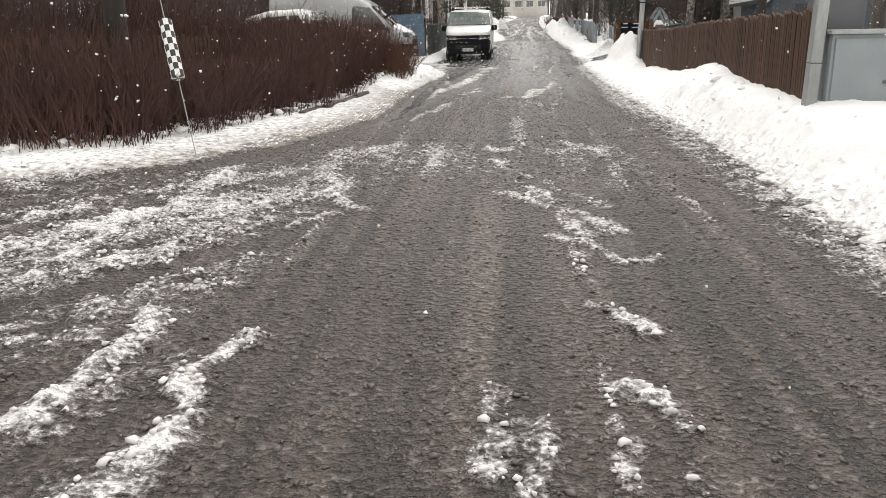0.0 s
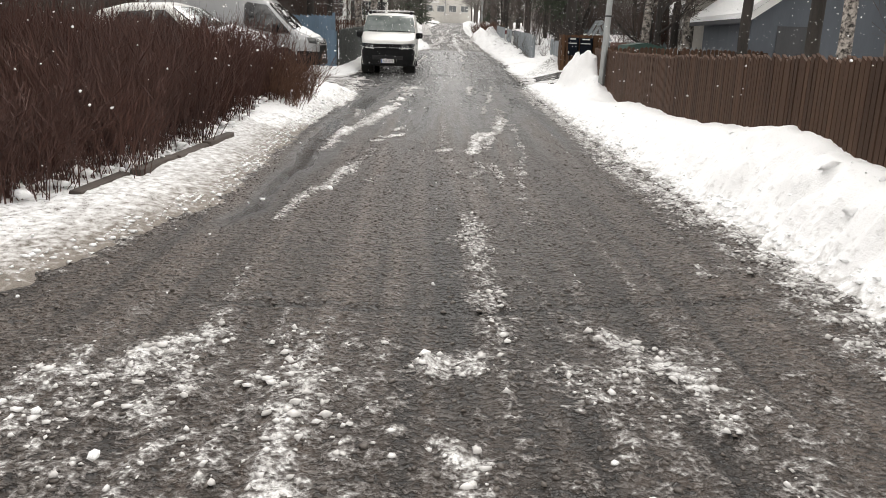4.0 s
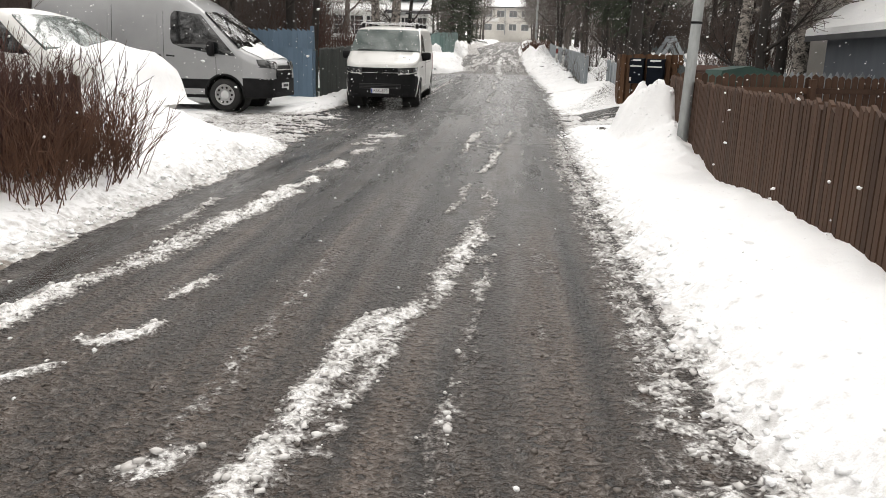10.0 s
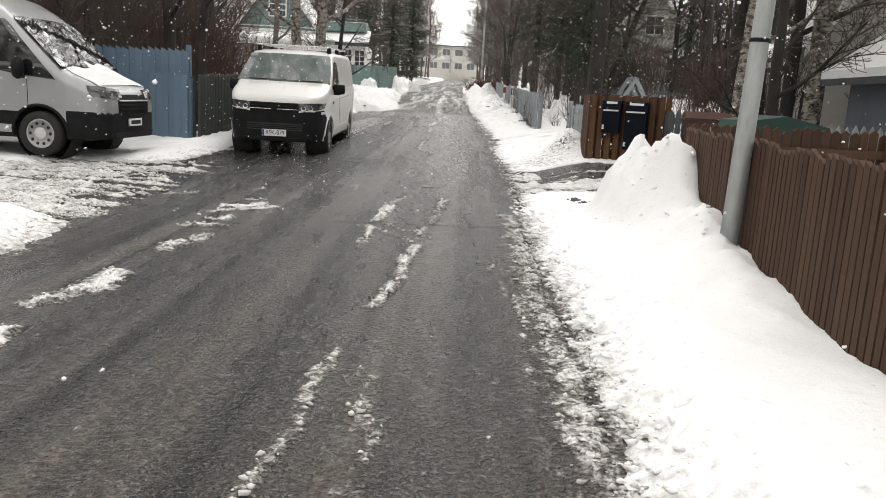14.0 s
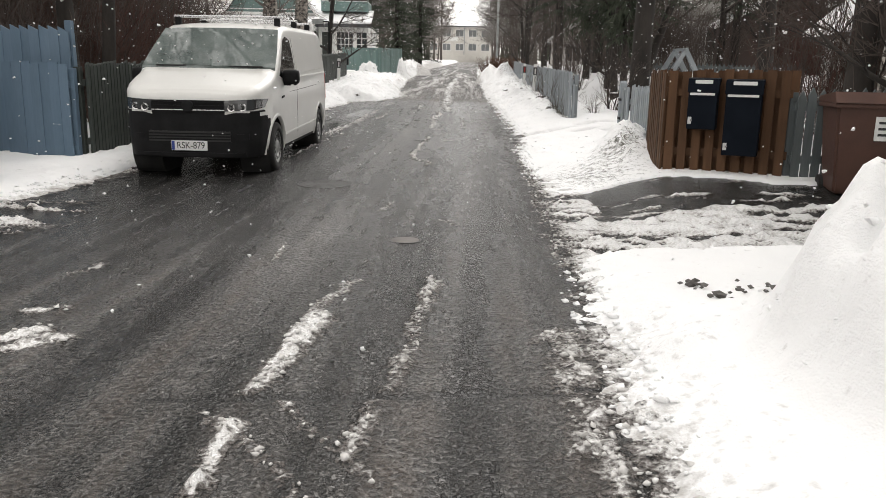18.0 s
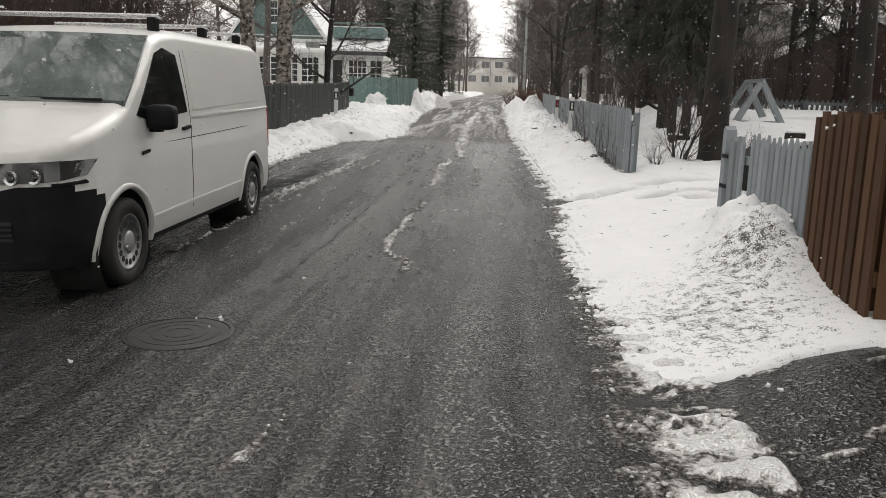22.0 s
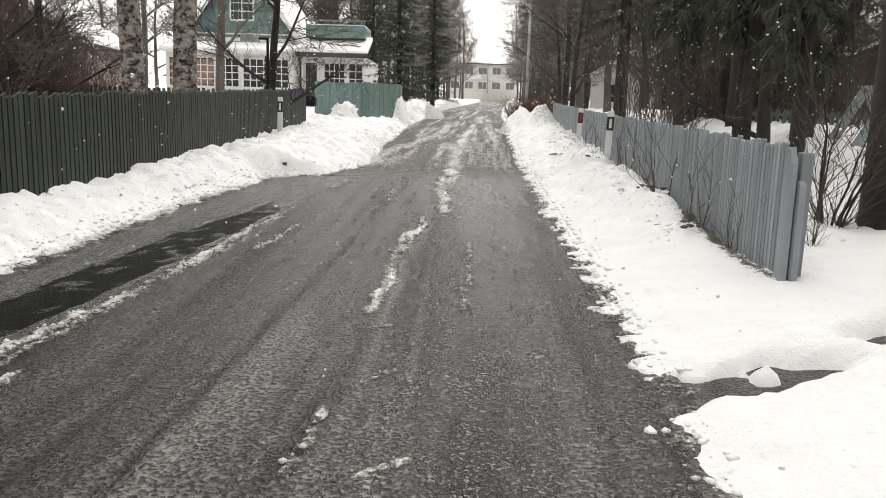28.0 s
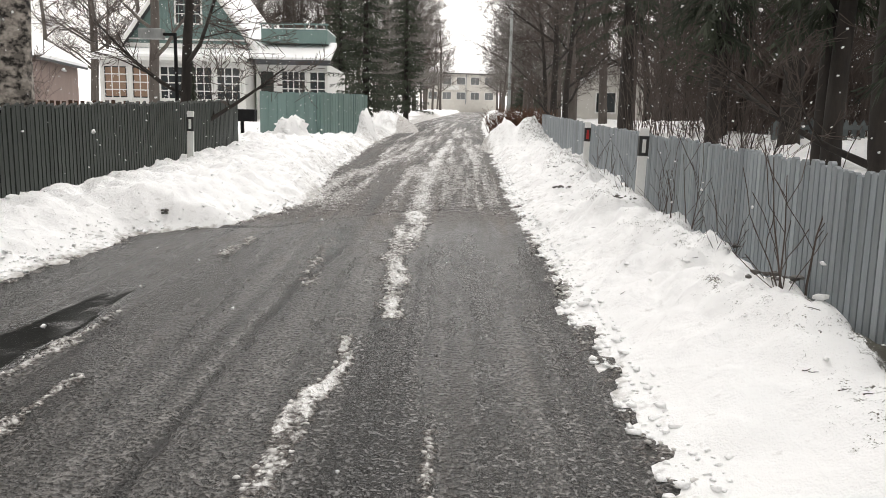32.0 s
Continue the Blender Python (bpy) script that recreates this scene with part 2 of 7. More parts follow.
M_RUST = mat("red_brown_stained_board", (0.058, 0.029, 0.0145), (0.118, 0.062, 0.032), 3, 40, 0.75, 0.4, rand=0.25, stretch=(1, 1, 0.12), spec=0.25)
M_GREY = mat("weathered_blue_grey_board", (0.20, 0.225, 0.24), (0.33, 0.355, 0.37), 3, 45, 0.75, 0.5, rand=0.18, stretch=(1, 1, 0.1))
M_DIMGREY = mat("dark_weathered_board", (0.075, 0.088, 0.090), (0.13, 0.148, 0.150), 3, 45, 0.75, 0.5, rand=0.2, stretch=(1, 1, 0.1))
M_GREEN = mat("dark_green_board", (0.018, 0.023, 0.020), (0.038, 0.045, 0.040), 3, 40, 0.6, 0.4, rand=0.2, stretch=(1, 1, 0.12))
M_BLUE = mat("faded_blue_paint", (0.085, 0.135, 0.190), (0.130, 0.190, 0.255), 2, 40, 0.6, 0.3, rand=0.08, stretch=(1, 1, 0.15))
M_TEAL = mat("teal_paint", (0.120, 0.188, 0.178), (0.178, 0.258, 0.245), 2, 40, 0.6, 0.3, rand=0.1, stretch=(1, 1, 0.2))
M_GALV = mat("galvanised_steel", (0.23, 0.245, 0.24), (0.40, 0.41, 0.405), 5, 30, 0.5, 0.12, metal=0.35, stretch=(1, 1, 0.3))
M_STEELDARK = mat("dark_grey_steel", (0.085, 0.092, 0.096), (0.125, 0.132, 0.136), 3, 60, 0.55, 0.08)
M_CABINETGREEN = mat("green_grey_steel", (0.17, 0.20, 0.17), (0.22, 0.25, 0.21), 3, 70, 0.5, 0.08)
M_CABINET = mat("grey_painted_steel", (0.20, 0.225, 0.235), (0.25, 0.275, 0.285), 3, 70, 0.5, 0.08)
M_BARK = mat("dark_bark", (0.010, 0.0085, 0.0075), (0.048, 0.040, 0.034), 5, 34, 0.9, 1.0, stretch=(1, 1, 0.25))
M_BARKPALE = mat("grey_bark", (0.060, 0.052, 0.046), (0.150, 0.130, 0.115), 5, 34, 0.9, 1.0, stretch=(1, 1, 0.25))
M_BIRCH = mat("birch_bark", (0.40, 0.36, 0.32), (0.016, 0.014, 0.012), 7.0, 19.0, 0.85, 0.7, stretch=(0.9, 0.9, 1.2), crisp=0.07)
M_TWIG = mat("twig_bark", (0.048, 0.037, 0.032), (0.110, 0.086, 0.074), 3, 20, 0.85, 0.0)
# twig colour lightened to carry the haze of the distance
M_TWIGHAZE = mat("haze_paled_twig_bark", (0.13, 0.12, 0.11), (0.26, 0.245, 0.235), 3, 20, 0.85, 0.0)
M_HEDGE = mat("red_brown_twig", (0.031, 0.013, 0.010), (0.092, 0.039, 0.027), 1.2, 9, 0.8, 0.0)
M_ORANGE = mat("orange_brown_twig", (0.060, 0.026, 0.015), (0.135, 0.063, 0.034), 1.5, 12, 0.8, 0.0)
M_NEEDLE = mat("spruce_needles", (0.016, 0.024, 0.015), (0.060, 0.072, 0.042), 1.5, 25, 0.75, 0.0)
M_BLACK = mat("black_plastic", (0.008, 0.008, 0.0085), (0.018, 0.018, 0.019), 6, 60, 0.6, 0.15, spec=0.12)
M_RUBBER = mat("tyre_rubber", (0.010, 0.010, 0.010), (0.026, 0.025, 0.024), 8, 50, 0.8, 0.3)
M_WHITECAR = mat("white_car_paint", (0.66, 0.655, 0.63), (0.73, 0.725, 0.70), 1.5, 30, 0.35, 0.0, coat=0.5)
M_SILVER = mat("silver_car_paint", (0.30, 0.305, 0.31), (0.38, 0.385, 0.39), 1.5, 90, 0.34, 0.0, metal=0.5, coat=0.5)
M_STEEL = mat("wheel_steel", (0.30, 0.30, 0.30), (0.42, 0.42, 0.42), 4, 60, 0.45, 0.05, metal=0.5)
M_COVER = mat("pale_wheel_cover", (0.50, 0.50, 0.50), (0.62, 0.62, 0.62), 4, 60, 0.45, 0.05)
M_CHROME = mat("chrome_strip", (0.55, 0.55, 0.55), (0.65, 0.65, 0.65), 4, 60, 0.25, 0.0, metal=0.9)
M_GLASS = glass_mat("dark_car_glass", (0.012, 0.014, 0.015))
# pale green mottle stands in for reflected sky; flake is the settled snow
M_FROSTSKY = mat("snow_dusted_sky_tinted_glass", (0.050, 0.070, 0.066), (0.16, 0.19, 0.18), 2.5, 45, 0.08, 0.02, coat=1.0, flake=0.03, spec=1.0)
M_LAMP = glass_mat("headlamp_glass", (0.055, 0.058, 0.060), 0.03)
M_PLATE = mat("plate_white", (0.70, 0.70, 0.70), (0.80, 0.80, 0.80), 5, 60, 0.5, 0.0)
M_INK = mat("black_ink", (0.015, 0.015, 0.015), (0.03, 0.03, 0.03), 5, 60, 0.5, 0.0)
M_PLATEBLUE = mat("plate_blue", (0.02, 0.05, 0.25), (0.03, 0.06, 0.30), 5, 60, 0.5, 0.0)
M_WHITEPAINT = mat("white_paint", (0.66, 0.66, 0.64), (0.78, 0.78, 0.76), 3, 40, 0.6, 0.1)
M_RED = mat("red_reflector", (0.35, 0.02, 0.02), (0.45, 0.03, 0.03), 5, 60, 0.4, 0.0)
M_MAILBOX = mat("blue_black_mailbox", (0.005, 0.007, 0.011), (0.009, 0.012, 0.018), 4, 60, 0.6, 0.08, spec=0.05)
M_BINBROWN = mat("brown_bin_plastic", (0.060, 0.026, 0.018), (0.095, 0.044, 0.030), 3, 50, 0.55, 0.1)
M_CURTAIN = mat("warm_curtain", (0.20, 0.13, 0.09), (0.30, 0.20, 0.14), 4, 30, 0.8, 0.1, stretch=(1, 1, 0.2))
M_ASPHALTDARK = mat("iron_cover", (0.018, 0.017, 0.016), (0.045, 0.042, 0.039), 9, 80, 0.45, 0.5, metal=0.3)
M_KERB = mat("dirty_kerb_stone", (0.040, 0.030, 0.025), (0.095, 0.075, 0.062), 4, 40, 0.8, 0.6, rand=0.2)
M_WALLGREY = mat("dark_grey_boarding", (0.050, 0.052, 0.056), (0.085, 0.087, 0.092), 2, 30, 0.75, 0.3, stretch=(1, 1, 0.2))
M_WALLBLUE = mat("blue_grey_boarding", (0.085, 0.098, 0.115), (0.125, 0.140, 0.160), 2, 30, 0.75, 0.3, stretch=(1, 1, 0.2))
M_WALLPALE = mat("pale_plaster", (0.52, 0.50, 0.46), (0.62, 0.60, 0.56), 1.5, 30, 0.8, 0.2)
M_WALLRED = mat("faded_red_boarding", (0.16, 0.065, 0.045), (0.24, 0.10, 0.07), 2, 30, 0.75, 0.3, stretch=(1, 1, 0.2))
M_WALLDIM = mat("dull_plaster", (0.30, 0.29, 0.27), (0.40, 0.385, 0.36), 1.5, 30, 0.8, 0.2)
M_WALLPINK = mat("dull_pink_boarding", (0.25, 0.185, 0.165), (0.33, 0.25, 0.225), 2, 30, 0.75, 0.3, stretch=(1, 1, 0.2))
M_WALLDARK = mat("dark_brown_boarding", (0.034, 0.022, 0.018), (0.058, 0.038, 0.030), 2, 30, 0.75, 0.3, stretch=(1, 1, 0.2))
M_PANE = glass_mat("house_window_glass", (0.050, 0.058, 0.062), 0.02)
M_TARP = mat("dark_green_sheet", (0.012, 0.040, 0.032), (0.025, 0.065, 0.052), 3, 40, 0.6, 0.2)


# ---- plan ----
def along(pairs):
    ys, xs = [p[0] for p in pairs], [p[1] for p in pairs]
    return lambda y: np.interp(y, ys, xs)


ground_z = along([(-400, -1.0), (-50, 0.0), (0, 0.05), (12, 0.18), (19, 0.21), (28, 0.28), (35, 0.46), (43, 0.76), (56, 1.25), (93, 2.4), (190, 5.0), (400, 7.0), (3000, 9.0)])
right_edge = along([(-50, 2.0), (0, 2.2), (5, 2.35), (10, 2.48), (15, 2.55), (20, 2.78), (25, 3.05), (29, 3.25), (33, 3.45), (36, 3.66), (38, 3.85), (44, 3.9), (50, 3.98), (62, 4.45), (80, 5.2), (96, 6.0), (190, 12.0), (3000, 190)])
left_edge = along([(-50, -9), (4.6, -9.0), (6.2, -5.5), (7.6, -3.3), (9, -2.7), (12, -1.75), (18, -1.75), (21.5, -1.5), (24, -1.3), (25.2, -1.5), (26.5, -2.3), (29, -2.7), (31, -2.2), (33, -1.75), (36, -1.75), (39, -0.95), (44, -0.75), (47, -0.35), (47.6, 0.55), (50, 1.25), (53, 0.85), (60, 0.8), (65, 0.75), (92, 1.45), (190, 7.0), (3000, 186)])
fence_right = along([(7, 3.15), (17, 3.85), (23, 4.45), (26.0, 4.75)])
fence_grey = along([(40.0, 5.22), (45, 5.42), (50, 5.66), (58, 5.95), (64, 6.3)])
fence_green = along([(33.6, -2.55), (40, -1.95), (46, -1.62), (56, -1.45)])


def yard_rise(x, y):
    """The drives and yards on the right lie a little above the road."""
    d = np.clip((x - right_edge(y) - 0.3) / 1.6, 0, 1)
    w = np.interp(y, [27, 29.5, 31.5, 35.5, 40.5, 45, 52], [0, 0.10, 0.27, 0.20, 0.15, 0.08, 0.0])
    return d * d * (3 - 2 * d) * w + 0.5 * smooth(np.asarray(x, float), 6.8, 9.5) * smooth(np.asarray(y, float), 42, 48) * (1 - smooth(np.asarray(y, float), 62, 75))


def gz(y):
    return float(ground_z(y))


def lattice(seed):
    return np.random.RandomState(seed).rand(256, 256)


def vnoise(x, y, seed):
    t = lattice(seed)
    x, y = np.asarray(x, float) + 1000, np.asarray(y, float) + 1000
    i, j = np.floor(x).astype(int), np.floor(y).astype(int)
    u, v = x - i, y - j
    u, v = u * u * (3 - 2 * u), v * v * (3 - 2 * v)
    i, j, i1, j1 = i % 256, j % 256, (i + 1) % 256, (j + 1) % 256
    return (t[i, j] * (1 - u) + t[i1, j] * u) * (1 - v) + (t[i, j1] * (1 - u) + t[i1, j1] * u) * v


def fbm(x, y, seed, octaves=3):
    s, a, tot = 0, 1.0, 0.0
    for k in range(octaves):
        s = s + a * vnoise(x * 2 ** k, y * 2 ** k, seed + k)
        tot += a
        a *= 0.5
    return s / tot - 0.5


def smooth(v, a, b):
    u = np.clip((v - a) / (b - a), 0, 1)
    return u * u * (3 - 2 * u)


def bell(x, y, cx, cy, rx, ry):
    return np.exp(-((x - cx) / rx) ** 2 - ((y - cy) / ry) ** 2)


def near_line(x, y, pts, w):
    """1 on a bent line through pts, falling off over w."""
    best = np.full(x.shape, 1e9)
    for (ax, ay), (bx, by) in zip(pts, pts[1:]):
        dx, dy = bx - ax, by - ay
        u = np.clip(((x - ax) * dx + (y - ay) * dy) / (dx * dx + dy * dy), 0, 1)
        best = np.minimum(best, (x - ax - u * dx) ** 2 + (y - ay - u * dy) ** 2)
    return np.exp(-best / (w * w))


def steps(parts):
    """Grid lines: (from, to, step) one after the other."""
    return np.concatenate([np.arange(a, b - 1e-6, s) for a, b, s in parts])


def sheet(name, X, Y, Z, material, attrs):
    ny, nx = X.shape
    me = bpy.data.meshes.new(name)
    co = np.stack([X, Y, Z], -1).reshape(-1, 3).astype(np.float32)
    idx = np.arange(ny * nx).reshape(ny, nx)
    q = np.stack([idx[:-1, :-1], idx[:-1, 1:], idx[1:, 1:], idx[1:, :-1]], -1).reshape(-1, 4)
    me.vertices.add(len(co))
    me.vertices.foreach_set("co", co.ravel())
    me.loops.add(q.size)
    me.loops.foreach_set("vertex_index", q.ravel().astype(np.int32))
    me.polygons.add(len(q))
    me.polygons.foreach_set("loop_start", np.arange(0, q.size, 4, dtype=np.int32))
    me.update(calc_edges=True)
    me.polygons.foreach_set("use_smooth", np.ones(len(q), dtype=bool))
    for key, v in attrs.items():
        a = me.attributes.new(key, "FLOAT", "POINT")
        a.data.foreach_set("value", np.asarray(v, np.float32).ravel())
    me.materials.append(material)
    return new(name, me)

# ---- road: wet asphalt with ridges of slush ----
base_edge = float(right_edge(40.0))
gx = np.concatenate([steps([(-14, -5, 0.3), (-5, 7.2, 0.05), (7.2, 9.0, 0.12), (9, 14, 0.5)])])
gy = np.concatenate([steps([(-30, -1, 0.8), (-1, 62, 0.05), (62, 80, 0.2), (80, 300, 2.0)])])
RX, RY = np.meshgrid(gx, gy)
RX = RX + np.where(RY > 40, right_edge(RY) - base_edge, 0)
bend = right_edge(RY)
lane = RX - bend
streaks = fbm(lane * 4.5, RY * 0.22, 11, 3) + 0.6 * fbm(lane * 11, RY * 0.4, 21, 2)
fine_lines = fbm(lane * 16, RY * 0.16, 23, 2)
sweep = fbm((RX * 0.80 - RY * 0.60) * 3.2, (RX * 0.60 + RY * 0.80) * 0.45, 25, 3)
clods = fbm(RX * 9, RY * 9, 31, 3)
broken = smooth(fbm(RX * 2.2, RY * 1.1, 41, 3), -0.22, 0.1)
film = np.clip(1.05 - smooth(RY, 9, 24) * 0.75 - smooth(RY, 24, 32) * 0.2 + smooth(RY, 44, 52) * 0.5, 0, 1) + 0.5 * streaks
slush = np.zeros_like(RX)
ridges_corner = (
    ([(-2.8, 4.08), (-2.69, 4.24), (-2.62, 4.87), (-2.72, 5.5), (-2.44, 5.78), (-2.49, 7.06)], 0.16, 1.15),
    ([(-2.61, 3.79), (-2.43, 4.08), (-2.26, 4.35), (-1.9, 4.32)], 0.11, 1.1),
    ([(-2.18, 3.11), (-2.18, 3.27), (-2.18, 3.58), (-1.86, 3.46)], 0.11, 1.0),
    ([(-1.7, 2.34), (-1.64, 2.44), (-1.59, 2.67), (-1.63, 2.93), (-1.57, 3.18), (-1.64, 3.54)], 0.13, 1.0),
    ([(-1.08, 2.0), (-1.09, 2.23), (-1.18, 2.58), (-1.18, 2.89), (-1.1, 3.19)], 0.09, 1.0),
    ([(-1.4, 5.99), (-1.65, 6.39), (-2.03, 6.52)], 0.1, 0.85),
    ([(-1.43, 5.15), (-1.33, 5.39), (-1.17, 5.53)], 0.06, 0.9),
    ([(-1.15, 6.26), (-1.46, 7.16), (-1.64, 7.79)], 0.1, 0.7),
    ([(-3.49, 5.18), (-3.38, 5.43), (-3.18, 5.79)], 0.12, 0.9),
    ([(-3.16, 4.67), (-3.05, 4.8), (-2.86, 4.94)], 0.1, 0.9),
)
ridges_start = (
    ([(0.03, 2.15), (0.05, 2.4), (-0.01, 2.7)], 0.09, 0.95),
    ([(0.16, 2.07), (0.19, 2.26), (0.13, 2.48)], 0.09, 0.7),
    ([(0.67, 2.42), (0.65, 2.6), (0.51, 2.74)], 0.1, 1.0),
    ([(0.81, 3.34), (0.65, 3.45), (0.48, 3.6)], 0.09, 1.0),
    ([(0.94, 4.4), (0.77, 4.34), (0.62, 4.7), (0.45, 4.98)], 0.09, 0.95),
    ([(0.88, 5.05), (0.61, 5.62), (0.43, 6.11), (0.22, 6.7)], 0.11, 0.85),
    ([(-1.66, 8.53), (-1.41, 8.51), (-1.14, 8.91)], 0.22, 0.75),
    ([(0.64, 8.39), (0.42, 8.73), (0.04, 8.63)], 0.22, 0.85),
    ([(1.19, 8.36), (0.95, 8.99)], 0.2, 0.8),
    ([(2.28, 4.4), (2.17, 4.57), (2.05, 4.76)], 0.08, 0.85),
    ([(0.47, 2.1), (0.45, 2.3)], 0.06, 0.7),
    ([(0.81, 2.28), (0.71, 2.38)], 0.05, 0.7),
    ([(0.69, 2.05), (0.62, 2.17)], 0.06, 0.8),
)
ridges_fan = (
    ([(-0.99, 5.73), (-1.14, 5.91), (-1.33, 6.32), (-1.49, 6.85), (-1.68, 7.41)], 0.12, 0.95),
    ([(-0.87, 6.27), (-1.03, 6.88), (-1.37, 7.7), (-1.53, 8.51)], 0.16, 0.55),
    ([(-1.53, 8.51), (-1.32, 8.53), (-1.08, 8.96)], 0.2, 0.75),
    ([(0.64, 8.34), (0.45, 8.7), (0.22, 8.67)], 0.2, 0.8),
    ([(1.12, 6.45), (1.22, 7.49), (1.22, 8.22), (1.11, 8.57), (0.79, 8.54)], 0.16, 0.6),
    ([(0.36, 6.97), (0.24, 7.3), (0.08, 7.97)], 0.1, 0.85),
    ([(0.69, 4.98), (0.61, 5.16), (0.56, 5.33), (0.5, 5.62), (0.38, 5.91), (0.29, 6.04), (0.14, 6.32)], 0.08, 1.05),
    ([(0.81, 5.75), (0.68, 6.12), (0.61, 6.42), (0.47, 6.77)], 0.12, 0.6),
    ([(0.46, 8.9), (0.42, 9.85), (0.43, 11.13)], 0.2, 0.6),
)
ridges_verge = (
    ([(-1.14, 11.46), (-1.08, 12.15), (-0.92, 12.75), (-0.78, 13.61), (-0.65, 14.37), (-0.55, 15.34)], 0.10, 0.85),
    ([(-0.5, 13.0), (-0.37, 13.7)], 0.05, 0.7),
    ([(-1.21, 15.2), (-1.09, 16.62), (-0.65, 19.95)], 0.14, 0.9),
    ([(0.32, 15.36), (0.49, 15.51)], 0.08, 0.7),
    ([(0.73, 15.09), (0.93, 16.5), (1.25, 17.31), (1.55, 19.13)], 0.13, 0.9),
    ([(0.62, 13.44), (0.73, 14.38)], 0.1, 0.7),
    ([(0.88, 11.34), (0.87, 11.55), (0.95, 12.37), (1.11, 13.28), (1.3, 14.61), (1.48, 15.99), (1.65, 18.56)], 0.075, 0.82),
    ([(0.33, 10.11), (0.4, 10.46), (0.38, 10.83), (0.39, 11.42), (0.5, 12.07), (0.53, 12.86)], 0.17, 0.6),
    ([(1.89, 10.05), (1.85, 10.26)], 0.08, 0.7),
)
ridges_middle = (
    ([(-1.02, 16.74), (-1.07, 17.41), (-0.81, 17.98), (-0.69, 18.66), (-0.57, 19.76), (-0.43, 20.95)], 0.13, 1.3),
    ([(-1.0, 19.11), (-1.03, 20.53)], 0.1, 0.8),
    ([(-0.43, 22.48), (-0.21, 22.86)], 0.1, 1.1),
    ([(-0.43, 21.5), (-0.34, 21.71)], 0.08, 1.0),
    ([(-0.27, 17.38), (-0.18, 17.77)], 0.08, 0.9),
    ([(-0.47, 16.58), (-0.27, 16.6), (-0.17, 16.87)], 0.09, 0.9),
    ([(-0.58, 16.06), (-0.5, 16.2)], 0.07, 0.95),
    ([(0.96, 15.51), (1.0, 15.91), (1.08, 16.22), (1.12, 16.66), (1.23, 17.22), (1.34, 17.69), (1.43, 18.58), (1.61, 19.6)], 0.07, 0.72),
    ([(0.78, 15.3), (0.83, 15.59), (0.86, 15.9), (0.86, 16.4), (0.89, 16.8), (1.03, 17.2)], 0.065, 0.78),
    ([(1.5, 15.95), (1.54, 16.47), (1.6, 17.37), (1.69, 18.62)], 0.06, 0.55),
    ([(1.42, 15.35), (1.34, 15.64)], 0.1, 0.6),
    ([(0.39, 15.34), (0.5, 15.52)], 0.07, 0.8),
)
ridges_pull_in = (
    ([(-0.61, 20.79), (-0.5, 21.1), (-0.44, 21.37)], 0.1, 1.1),
    ([(-0.39, 22.57), (-0.28, 22.81), (-0.26, 23.3)], 0.13, 1.15),
    ([(-0.41, 21.75), (-0.32, 21.93)], 0.06, 1.0),
    ([(-0.21, 24.19), (-0.06, 24.75)], 0.1, 1.0),
    ([(-0.36, 25.26), (0.0, 25.37)], 0.07, 0.9),
    ([(-0.31, 26.21), (0.19, 26.65)], 0.1, 0.9),
    ([(1.49, 26.05), (1.64, 27.16)], 0.07, 0.9),
    ([(1.66, 22.77), (1.8, 23.5), (1.91, 24.74)], 0.06, 0.85),
    ([(1.31, 20.15), (1.4, 20.69), (1.49, 21.83)], 0.06, 0.62),
    ([(1.46, 19.08), (1.53, 19.41), (1.58, 19.69), (1.69, 20.04), (1.7, 20.63), (1.66, 21.56)], 0.09, 0.6),
    ([(2.54, 21.42), (2.66, 22.75), (2.55, 24.24)], 0.03, 0.55),
)
ridges_drive = (
    ([(1.51, 26.25), (1.54, 26.97), (1.65, 27.72)], 0.055, 0.95),
    ([(1.99, 25.51), (2.1, 26.15), (2.17, 27.0), (2.31, 27.96)], 0.07, 0.52),
    ([(1.96, 24.92), (1.7, 25.33), (1.31, 25.79)], 0.022, 0.62),
    ([(1.82, 24.08), (1.84, 24.31), (1.91, 24.63), (1.96, 24.92)], 0.05, 0.9),
    ([(2.06, 25.26), (1.63, 25.91)], 0.02, 0.5),
    ([(1.38, 24.62), (1.43, 25.01), (1.46, 25.69)], 0.05, 0.85),
    ([(-0.25, 26.53), (-0.09, 26.61), (0.07, 26.76)], 0.08, 1.1),
    ([(-0.21, 25.55), (-0.1, 25.65), (-0.04, 25.91)], 0.08, 1.15),
    ([(-0.15, 27.16), (0.07, 27.26)], 0.06, 0.95),
    ([(-1.21, 27.4), (-0.91, 27.5)], 0.07, 1.0),
    ([(-0.25, 28.06), (-0.18, 28.29)], 0.07, 0.9),
    ([(2.68, 24.01), (2.55, 24.18)], 0.03, 0.7),
)
ridges_van = (
    ([(1.61, 27.81), (1.71, 27.92), (1.76, 27.96)], 0.045, 1.1),
    ([(2.27, 27.83), (2.25, 28.09)], 0.05, 0.9),
    ([(1.73, 30.52), (1.84, 30.99)], 0.04, 0.9),
    ([(2.52, 29.85), (2.36, 30.08)], 0.02, 0.8),
    ([(1.03, 28.36), (1.07, 29.05)], 0.015, 0.65),
    ([(0.05, 34.54), (0.31, 38.58), (0.72, 42.19)], 0.04, 0.65),
)
